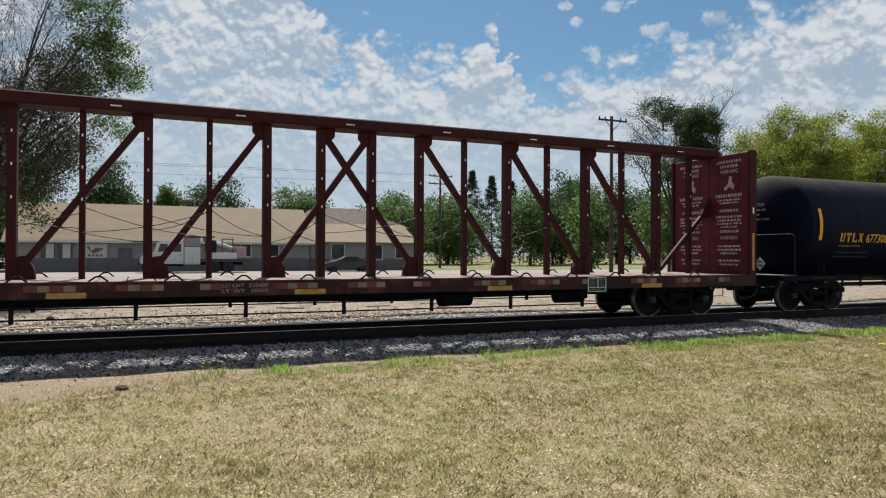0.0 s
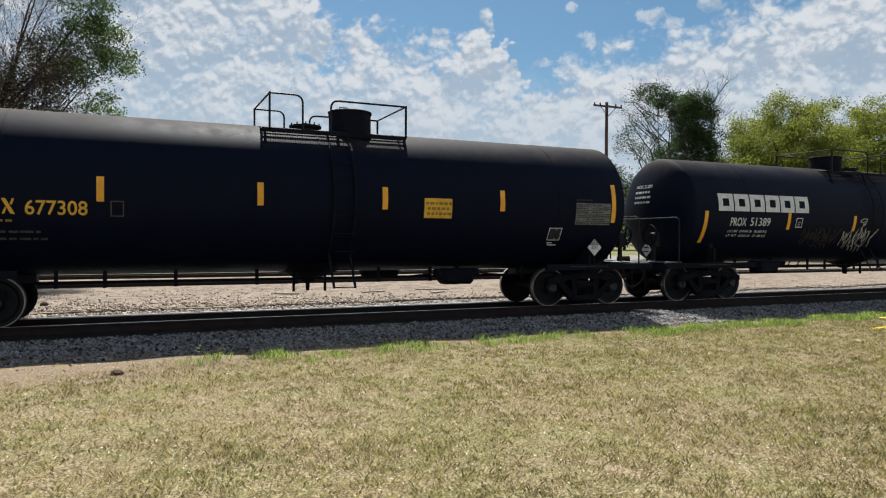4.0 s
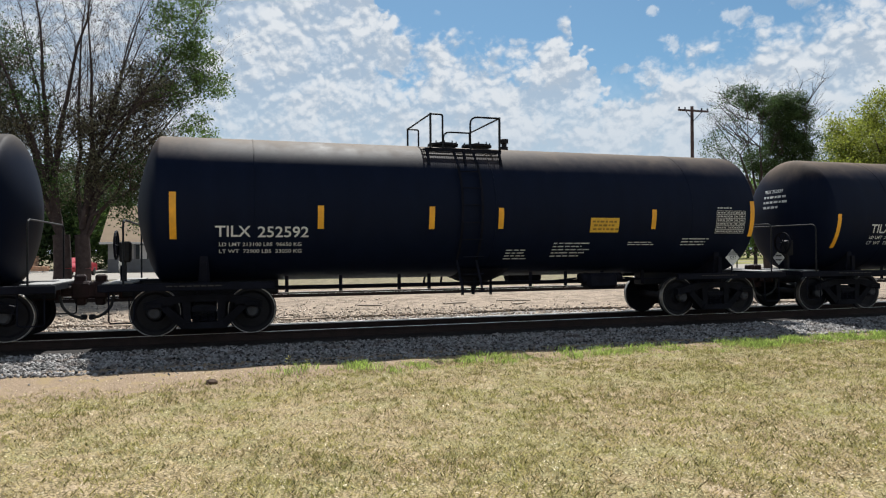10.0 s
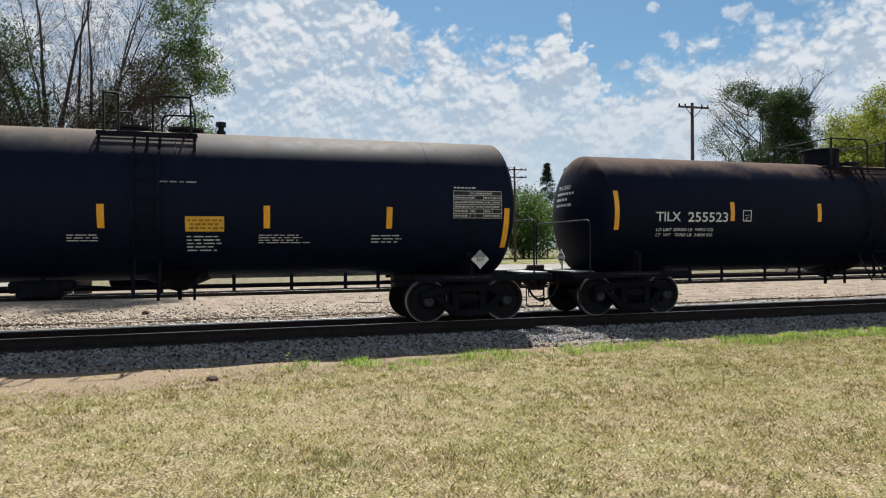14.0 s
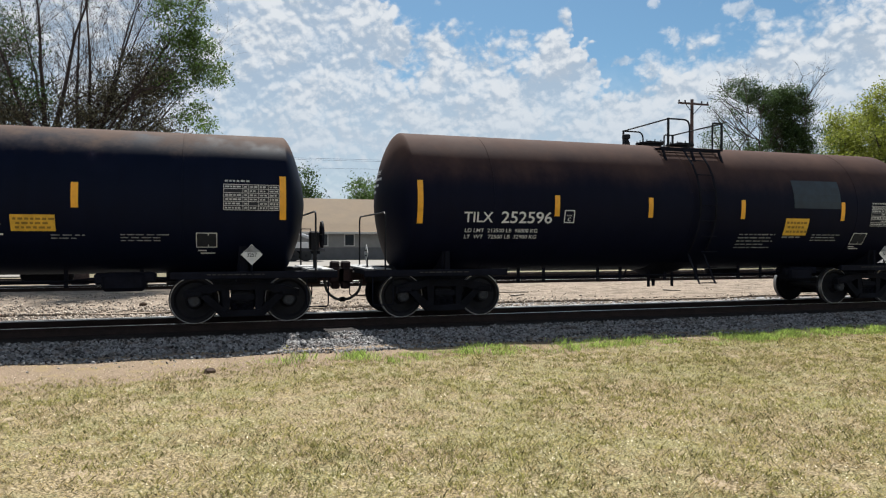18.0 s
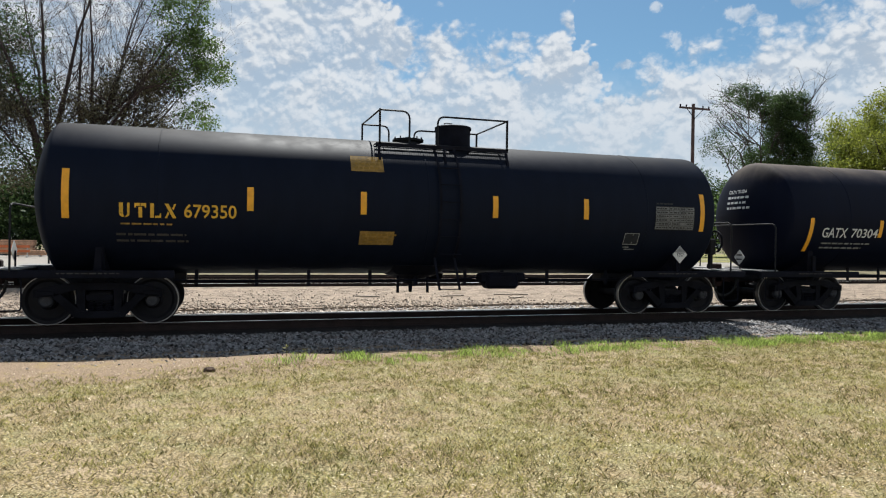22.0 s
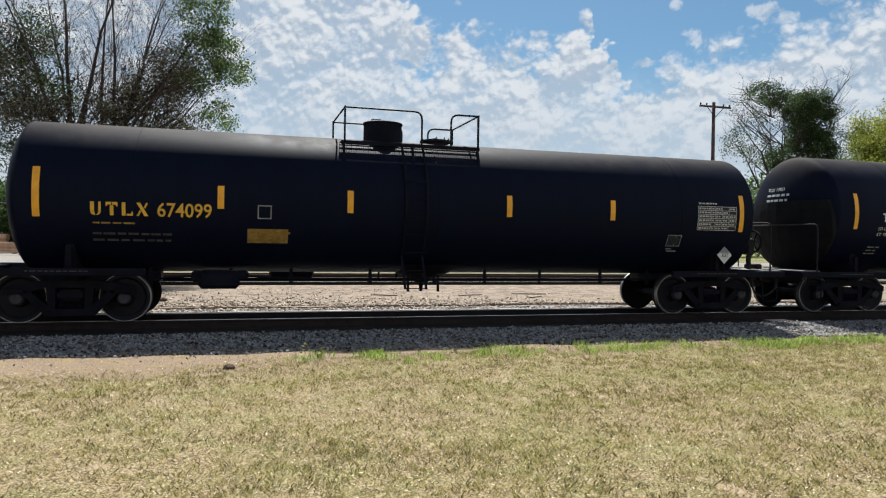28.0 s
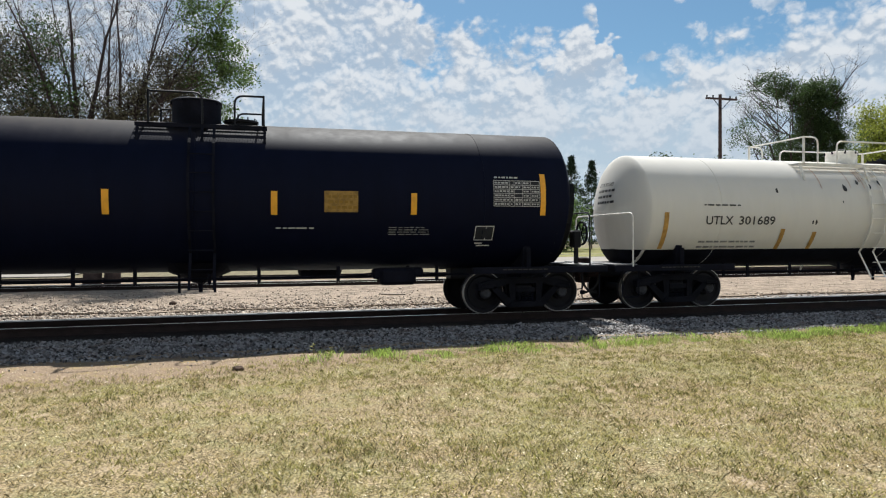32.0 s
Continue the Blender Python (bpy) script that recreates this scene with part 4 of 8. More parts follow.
CAR_1 = dict(u=26.91, tc=13.22, r=1.55, zc=2.63, head_text=("UTLX 677308", DULL_MARK), label="black tank car with yellow lettering, sunlit paler top", paint=TANK_BLACK,
    tapes=((-7.11, 2.23, 3.12), (-4.03, 2.43, 2.87), (-1.27, 2.43, 2.87), (1.26, 2.41, 2.87), (4.03, 2.43, 2.89), (7.09, 2.22, 3.13)),
    words=(("UTLX", -6.28, 2.19, 0.26, 0.96, YELLOW_MARK), ("677308", -5.19, 2.19, 0.25, 0.96, YELLOW_MARK), ),
    bars=((-6.28, 2.17, 0.96, 1, 0.11, DULL_YELLOW), (-6.29, 1.99, 1.53, 2, 0.24, DARK_MARK), ),
    plates=((2.14, 2.79, 2.25, 2.67, YELLOW_MARK, "yellow_sticker"), (6.0, 7.0, 2.16, 2.67, DULL_MARK, "capacity_table"), ),
    frames=((-3.87, 2.17, 0.22, 0.28, DARK_MARK, 0), (5.29, 1.79, 0.33, 0.29, WHITE_MARK, 0.08), ),
    placards=((6.62, 1.62), ),
    bays=(-1.0, -0.33, 0.55, 0.26, 1.93, 0.50),
    plat=(-1.94, 1.93), grate=(-1.15, 1.93), dome=(0.95, 0.47, 0.50), valves=(-0.06, ),)
CAR_2 = dict(u=44.38, brake=-1, gear=-0.315, tc=13.64, r=1.44, zc=2.62, head_text=("PROX 51389", WHITE_MARK), label="black tank car with large white name and graffiti", paint=TANK_NAVY,
    tapes=((-7.3, 1.75, 2.58), (-4.24, 2.12, 2.58), (-1.5, 2.1, 2.55), (1.58, 2.11, 2.56), (3.96, 2.12, 2.57), (7.47, 1.77, 2.58)),
    words=(("PROX", -6.44, 2.2, 0.23, 0.59, WHITE_MARK), ("51389", -5.72, 2.21, 0.23, 0.76, WHITE_MARK), ("LD LMT  204200 LB   92 600 KG", -6.46, 2.03, 0.065, 1.44, WHITE_MARK), ("LT  WT   81900 LB   37 100 KG", -6.46, 1.91, 0.065, 1.44, WHITE_MARK), ("C", -3.90, 2.21, 0.11, 0.13, WHITE_MARK), ),
    bars=(),
    plates=((6.22, 7.22, 2.15, 2.7, DULL_MARK, "capacity_table"), ),
    frames=((-3.96, 2.18, 0.26, 0.27, WHITE_MARK, 0), (5.49, 1.8, 0.33, 0.29, WHITE_MARK, 0.08), ),
    placards=((6.86, 1.65), ),
    bays=(-1.92, -0.3, 0.49, 0.31, 0.98, 0.51),
    plat=(-2.9, 0.98), grate=(-2.11, 0.98), dome=(-0.92, 0.46, 0.43), valves=(0.09, ),)
CAR_3 = dict(u=61.33, brake=-1, tc=11.72, r=1.47, zc=2.67, head_text=("TILX 252592", WHITE_MARK), label="black tank car with white lettering and low fittings", paint=TANK_GREY_TOP,
    tapes=((-6.39, 2.04, 2.91), (-3.68, 2.24, 2.69), (-1.41, 2.24, 2.7), (0.12, 2.25, 2.69), (3.88, 2.26, 2.7), (6.61, 2.09, 2.93)),
    words=(("TILX", -5.65, 2.09, 0.21, 0.65, WHITE_MARK), ("252592", -4.88, 2.08, 0.21, 0.97, WHITE_MARK), ("LD LMT 213100 LBS  96650 KG", -5.59, 1.91, 0.07, 1.55, WHITE_MARK), ("LT WT  72900 LBS  33050 KG", -5.59, 1.78, 0.07, 1.56, WHITE_MARK), ),
    bars=((0.33, 1.85, 0.52, 4, 0.25, WHITE_MARK), (1.43, 2.0, 0.92, 5, 0.35, WHITE_MARK), (3.3, 2.0, 0.75, 2, 0.1, WHITE_MARK), (4.72, 2.09, 0.85, 3, 0.2, WHITE_MARK), ),
    plates=((2.26, 2.98, 2.18, 2.5, YELLOW_MARK, "yellow_sticker"), ),
    frames=(),
    placards=((6.06, 1.58), ),
    bays=(-1.29, -1.02, 0.57, -0.39, 0.29, 0.55),
    plat=(-1.89, 0.31), grate=(-1.42, 0.32), valves=(-0.71, 0.11, ), vents=(0.8, ),)
CAR_4 = dict(u=77.21, brake=-1, gear=-0.2, tc=11.81, r=1.49, zc=2.68, head_text=("TILX 252939", WHITE_MARK), label="black tank car with white lettering, grey top of dust and sunlight", paint=TANK_GREY_TOP,
    tapes=((-6.6, 1.8, 2.65), (-3.41, 2.21, 2.63), (-1.23, 2.19, 2.62), (1.66, 2.19, 2.62), (4.06, 2.19, 2.62), (6.61, 1.79, 2.62)),
    words=(("TILX", -5.51, 2.18, 0.23, 0.64, WHITE_MARK), ("252939", -4.67, 2.17, 0.25, 1.13, WHITE_MARK), ("LD LMT  213000 LB  96 600 KG", -5.51, 2.03, 0.08, 1.70, WHITE_MARK), ("LT  WT   73000 LB  33 100 KG", -5.52, 1.89, 0.08, 1.71, WHITE_MARK), ("C", -3.21, 2.21, 0.11, 0.13, WHITE_MARK), ),
    bars=((-1.8, 2.11, 0.56, 3, 0.15, WHITE_MARK), (0.21, 2.09, 0.61, 5, 0.32, WHITE_MARK), (1.51, 2.1, 0.99, 4, 0.19, WHITE_MARK), (3.71, 2.1, 0.71, 3, 0.19, WHITE_MARK), (-0.24, 3.11, 0.77, 1, 0.08, DULL_MARK), ),
    plates=((0.19, 0.88, 2.13, 2.41, YELLOW_MARK, "yellow_sticker"), ),
    frames=((-3.27, 2.17, 0.25, 0.25, WHITE_MARK, 0), ),
    placards=((6.02, 1.54), ),
    bays=(-1.24, -0.99, 0.56, -0.39, 0.28, 0.54),
    plat=(-1.75, 0.3), grate=(-1.37, 0.4), valves=(-0.84, 0.15, ), vents=(0.83, ),)
CAR_5 = dict(u=93.96, gear=0.34, tc=13.48, r=1.42, zc=2.57, head_text=("TILX 255523", WHITE_MARK), label="black tank car with white lettering and dusty brown top", paint=TANK_BROWN,
    tapes=((-7.43, 2.17, 3.05), (-4.29, 2.38, 2.83), (-1.66, 2.37, 2.82), (1.3, 2.39, 2.83), (3.87, 2.39, 2.84), (7.48, 2.21, 3.05)),
    words=(("TILX", -6.4, 2.37, 0.22, 0.66, WHITE_MARK), ("255523", -5.55, 2.36, 0.23, 1.13, WHITE_MARK), ("LD LMT 209300 LB  94950 KG", -6.38, 2.14, 0.07, 1.57, WHITE_MARK), ("LT  WT   76700 LB  34800 KG", -6.37, 2.02, 0.07, 1.56, WHITE_MARK), ("C", -3.93, 2.4, 0.11, 0.13, WHITE_MARK), ),
    bars=((1.92, 2.36, 0.80, 5, 0.46, WHITE_MARK), (4.59, 1.96, 0.95, 3, 0.16, DULL_MARK), (3.46, 1.95, 0.57, 2, 0.11, DULL_MARK), ),
    plates=((1.33, 1.94, 1.83, 2.12, YELLOW_MARK, "yellow_sticker"), (2.85, 3.55, 1.97, 2.26, YELLOW_MARK, "yellow_sticker"), ),
    frames=((-3.99, 2.37, 0.25, 0.27, WHITE_MARK, 0), (5.85, 1.68, 0.36, 0.28, WHITE_MARK, 0.08), ),
    placards=((6.9, 1.54), ),
    bays=(-0.8, 0.42, 0.58, 1.06, 1.35, 0.57),
    plat=(-1.66, 1.39), grate=(-0.92, 1.31), dome=(-0.14, 0.45, 0.45), valves=(0.78, ),)
CAR_6 = dict(u=110.72, gear=0.33, tc=11.77, r=1.55, zc=2.66, head_text=("TILX 252596", WHITE_MARK), label="tank car with rusty brown upper half and white lettering", paint=TANK_RUST,
    tapes=((-6.56, 2.17, 3.05), (-3.48, 2.35, 2.8), (-1.13, 2.35, 2.8), (1.42, 2.35, 2.8), (4.47, 2.34, 2.8), (6.51, 2.14, 3.02)),
    words=(("TILX", -5.61, 2.21, 0.22, 0.65, WHITE_MARK), ("252596", -4.78, 2.2, 0.25, 1.19, WHITE_MARK), ("LD LMT  213500 LB  96800 KG", -5.57, 2.0, 0.08, 1.67, WHITE_MARK), ("LT  WT   72500 LB  32900 KG", -5.57, 1.87, 0.08, 1.67, WHITE_MARK), ("C", -3.24, 2.26, 0.11, 0.13, WHITE_MARK), ),
    bars=((1.42, 2.05, 1.08, 5, 0.39, DULL_MARK), (3.63, 2.04, 0.93, 3, 0.2, DULL_MARK), (2.72, 2.01, 0.63, 1, 0.1, DULL_MARK), ),
    plates=((2.71, 3.43, 1.97, 2.38, YELLOW_MARK, "yellow_sticker"), (2.94, 4.4, 2.63, 3.32, PATCH_BLUE, "paint_patch"), ),
    frames=((-3.3, 2.21, 0.25, 0.28, WHITE_MARK, 0), (4.92, 1.75, 0.42, 0.29, WHITE_MARK, 0.1), ),
    placards=((6.01, 1.51), ),
    bays=(-0.27, 0.33, 0.53, 0.99, 1.26, 0.49),
    plat=(-0.88, 1.32), grate=(-0.48, 1.21), valves=(-0.12, 0.77, ), vents=(-0.8, ),)
CAR_7 = dict(u=126.82, gear=0.155, tc=12.38, r=1.46, zc=2.57, head_text=("UTLX 679350", DULL_MARK), label="dark greenish tank car with yellow lettering", paint=TANK_GREEN,
    tapes=((-6.7, 2.15, 3.03), (-3.55, 2.36, 2.81), (-1.37, 2.35, 2.8), (1.46, 2.35, 2.81), (3.62, 2.37, 2.82), (6.68, 2.16, 3.03)),
    words=(("UTLX", -5.83, 2.19, 0.26, 0.97, YELLOW_MARK), ("679350", -4.74, 2.21, 0.25, 0.94, YELLOW_MARK), ),
    bars=((-5.81, 2.15, 0.98, 1, 0.09, DULL_YELLOW), (-5.89, 1.98, 1.65, 2, 0.23, DARK_MARK), ),
    plates=((-1.6, -0.93, 3.22, 3.55, DULL_YELLOW, "yellow_sticker"), (-1.42, -0.71, 1.75, 2.02, DULL_YELLOW, "yellow_sticker"), ),
    frames=((4.62, 1.83, 0.36, 0.26, DULL_MARK, 0.08), ),
    placards=((6.1, 1.61), ),
    bays=(-0.96, -0.32, 0.53, 0.3, 1.9, 0.47),
    plat=(-1.29, 1.93), grate=(-1.03, 1.92), dome=(0.96, 0.40, 0.46), valves=(-0.1, ),)
CAR_8 = dict(u=143.21, gear=-0.15, tc=12.28, r=1.43, zc=2.62, head_text=("GATX 70304", WHITE_MARK), label="black tank car with white lettering and small manway", paint=TANK_SUNLIT_TOP,
    tapes=((-6.4, 1.73, 2.56), (-4.12, 2.11, 2.55), (-2.15, 2.1, 2.55), (-0.39, 2.11, 2.54), (1.63, 2.1, 2.55), (3.73, 2.09, 2.55), (6.47, 1.74, 2.54)),
    words=(("GATX", -6.04, 2.09, 0.25, 0.82, WHITE_MARK), ("70304", -5.09, 2.1, 0.23, 0.89, WHITE_MARK), ("FRA-AIP", 4.2, 2.11, 0.09, 0.53, WHITE_MARK), ),
    bars=((-5.95, 2.03, 1.61, 2, 0.22, DULL_MARK), (-1.44, 2.05, 1.19, 6, 0.43, DULL_MARK), (1.11, 2.04, 0.79, 5, 0.38, DULL_MARK), (2.62, 2.02, 0.74, 1, 0.12, DULL_MARK), (2.67, 1.74, 0.71, 2, 0.13, DARK_MARK), ),
    plates=((2.53, 3.23, 2.1, 2.4, DULL_YELLOW, "yellow_sticker"), (4.84, 5.82, 1.78, 2.31, DARK_MARK, "capacity_table"), ),
    frames=(),
    placards=((6.29, 1.53), ),
    bays=(-0.26, 0.39, 0.51, 0.99, 1.27, 0.52),
    plat=(-0.73, 1.31), grate=(-0.44, 1.26), dome=(-0.05, 0.23, 0.35), valves=(0.76, ), vents=(-0.78, ),)
CAR_9 = dict(u=160.50, gear=-0.313, tc=13.76, r=1.44, zc=2.55, head_text=("UTLX 674099", YELLOW_MARK), label="black tank car with yellow stencil lettering", paint=TANK_BLACK,
    tapes=((-7.37, 2.13, 3.01), (-4.27, 2.35, 2.78), (-1.83, 2.34, 2.78), (1.54, 2.35, 2.8), (3.99, 2.34, 2.78), (7.38, 2.15, 3.0)),
    words=(("UTLX", -6.5, 2.18, 0.24, 0.97, YELLOW_MARK), ("674099", -5.39, 2.18, 0.26, 0.96, YELLOW_MARK), ),
    bars=((-6.47, 2.12, 0.96, 1, 0.09, DULL_YELLOW), (-6.48, 1.95, 1.55, 2, 0.23, DARK_MARK), ),
    plates=((-3.78, -3.02, 1.72, 1.99, DULL_YELLOW, "yellow_sticker"), ),
    frames=((-3.6, 2.18, 0.26, 0.26, DULL_MARK, 0), (5.43, 1.79, 0.34, 0.26, DULL_MARK, 0.08), ),
    placards=((6.93, 1.6), ),
    bays=(-1.9, -0.28, 0.53, 0.36, 0.97, 0.52),
    plat=(-2.16, 0.98), grate=(-1.97, 1.0), dome=(-0.93, 0.42, 0.43), valves=(0.28, ),)
CAR_10 = dict(u=178.28, gear=0.295, tc=13.54, r=1.52, zc=2.68, head_text=("TCIX 10951", WHITE_MARK), label="glossy black tank car with white lettering", paint=TANK_GLOSS, shield=True,
    tapes=((-7.08, 2.29, 3.17), (-4.21, 2.28, 2.73), (-1.51, 2.28, 2.73), (1.44, 2.29, 2.74), (4.18, 2.31, 2.74), (6.99, 2.31, 3.19)),
    words=(("TCIX", -6.26, 2.49, 0.22, 0.67, WHITE_MARK), ("10951", -5.35, 2.49, 0.24, 0.92, WHITE_MARK), ("LD LMT 211600 LB  96000 KG", -6.35, 2.28, 0.08, 1.51, WHITE_MARK), ("LT  WT   74400 LB  33750 KG", -6.35, 2.14, 0.08, 1.52, WHITE_MARK), ("C", -3.96, 2.52, 0.12, 0.13, WHITE_MARK), ),
    bars=((-6.47, 1.92, 0.36, 3, 0.24, DULL_MARK), (1.47, 2.09, 0.77, 1, 0.06, WHITE_MARK), (3.68, 2.09, 0.97, 4, 0.18, DULL_MARK), ),
    plates=((2.39, 3.05, 2.35, 2.76, DULL_YELLOW, "yellow_sticker"), ),
    frames=((-4.01, 2.47, 0.25, 0.27, WHITE_MARK, 0), (5.48, 1.79, 0.39, 0.30, WHITE_MARK, 0.08), ),
    placards=(),
    bays=(-0.85, 0.12, 0.45, 0.72, 1.27, 0.43),
    plat=(-1.73, 1.3), grate=(-1.09, 1.33), dome=(-0.05, 0.48, 0.49), valves=(0.83, ),)
CAR_11 = dict(u=195.02, tc=12.34, r=1.36, zc=2.47, head_text=("UTLX 301689", BLACK_MARK), label="white tank car with a black belly and rust streaks", paint=TANK_WHITE, rail_paint=WHITE_RAIL, dome_paint=WHITE_RAIL, tape_paint=FADED_TAPE, belly=STEEL_BLACK,
    tapes=((-6.65, 1.58, 2.41), (-3.43, 1.56, 2.04), (-2.49, 1.56, 1.97)),
    words=(("UTLX", -5.62, 2.14, 0.2, 0.75, BLACK_MARK), ("301689", -4.73, 2.14, 0.2, 1.03, BLACK_MARK), ),
    bars=((-5.67, 2.66, 1.10, 1, 0.09, BLACK_MARK), (-5.69, 1.84, 1.74, 2, 0.24, DULL_MARK), ),
    plates=(),
    frames=(),
    placards=(),
    bays=(-2.54, -2.11, 0.49, -1.53, 1.34, 0.42),
    plat=(-3.95, 1.34), grate=(-2.7, 1.34), dome=(-0.41, 0.38, 0.31), valves=(0.92, ),)


def build_train():
    specs = (CAR_1, CAR_2, CAR_3, CAR_4, CAR_5, CAR_6, CAR_7, CAR_8, CAR_9, CAR_10, CAR_11)
    made = [tank_car(s) for s in specs]
    tables = ((2, 5.59, 6.40, 2.17, 2.69, TABLE_MARK), (3, 5.42, 6.49, 2.41, 2.97, TABLE_MARK), (4, 6.39, 7.41, 2.39, 2.87, TABLE_MARK),
              (5, 5.41, 6.42, 2.22, 2.72, TABLE_MARK), (6, 5.41, 6.45, 2.19, 2.71, DULL_MARK), (8, 6.19, 7.23, 2.18, 2.72, TABLE_MARK),
              (9, 5.88, 6.91, 2.50, 3.03, TABLE_MARK))
    for i, x0, x1, z0, z1, mat in tables:
        capacity_table(made[i], x0, x1, z0, z1, specs[i]["r"], specs[i]["zc"] - RAIL, mat, i)
    # the large name on the second car: six plain white hollow blocks
    r, zc = CAR_2["r"], CAR_2["zc"] - RAIL
    for k in range(6):
        x = -6.89 + k * 0.575
        frame_box_thick(made[1], x, 2.59 - RAIL, 0.53, 0.46, WHITE_MARK, r, zc, 0.128)
    scribble(made[1], -1.87, -0.55, 1.45, 2.27, TAG_WHITE, r, zc, 4, 7, 0.024)
    scribble(made[1], -1.22, -0.98, 2.24, 2.52, TAG_WHITE, r, zc, 5, 1, 0.022)
    scribble(made[1], 2.15, 3.42, 1.5, 2.11, TAG_WHITE, r, zc, 7, 6, 0.023)
    scribble(made[1], -3.6, -2.1, 1.5, 2.2, GRAFFITI_BROWN, r, zc, 11, 8, 0.03)
    # dark chips, runs and rust on the white car
    r, zc = CAR_11["r"], CAR_11["zc"] - RAIL
    rng = random.Random(31)
    for x, z, s in ((-3.6, 2.95, 0.06), (-1.55, 3.05, 0.09), (-1.1, 3.2, 0.05), (-0.75, 3.1, 0.06), (-0.4, 3.2, 0.05), (-2.6, 2.2, 0.04), (-2.5, 2.2, 0.05), (-1.7, 2.7, 0.03), (0.4, 3.15, 0.05), (1.1, 3.0, 0.06)):
        bm = bmesh.new()
        bm.faces.new([bm.verts.new((x + s * rng.uniform(0.5, 1) * math.cos(a), 0, z - RAIL + 1.6 * s * rng.uniform(0.5, 1) * math.sin(a))) for a in (0, 0.9, 1.8, 2.7, 3.6, 4.5, 5.4)])
        mark(made[10], bm, BLACK_MARK, r, zc, "paint_chip", 0.006)
    for k in range(9):
        x, w, h = rng.uniform(-2.4, 1.6), rng.uniform(0.02, 0.05), rng.uniform(0.15, 0.5)
        mark(made[10], plate(x, x + w, zc + 1.02 - h, zc + 1.08, 6), RUST_RUN, r, zc, "rust_run", 0.004)
    return made


RUST_RUN = material("pink_rust_run", (0.48, 0.38, 0.32), 0.8, 0.0, 0.3, 0.3, 6.0)
TAG_WHITE = material("sprayed_white_tag", (0.44, 0.42, 0.38), 0.8, 0.0, 0.3, 0.3, 6.0)
GRAFFITI_BROWN = material("faded_brown_spray", (0.032, 0.024, 0.015), 0.8, 0.0, 0.3, 0.3, 6.0)


def frame_box_thick(car, x, z, w, h, mat, r, zc, t):
    bm = bmesh.new()
    for x0, x1, z0, z1 in ((x, x + w, z, z + t), (x, x + w, z + h - t, z + h), (x, x + t * 1.2, z + t, z + h - t), (x + w - t * 1.2, x + w, z + t, z + h - t)):
        n = max(1, int((z1 - z0) / 0.1))
        for i in range(n):
            a, b = z0 + (z1 - z0) * i / n, z0 + (z1 - z0) * (i + 1) / n
            bm.faces.new([bm.verts.new(p) for p in ((x0, 0, a), (x1, 0, a), (x1, 0, b), (x0, 0, b))])
    mark(car, bm, mat, r, zc, "name_block")


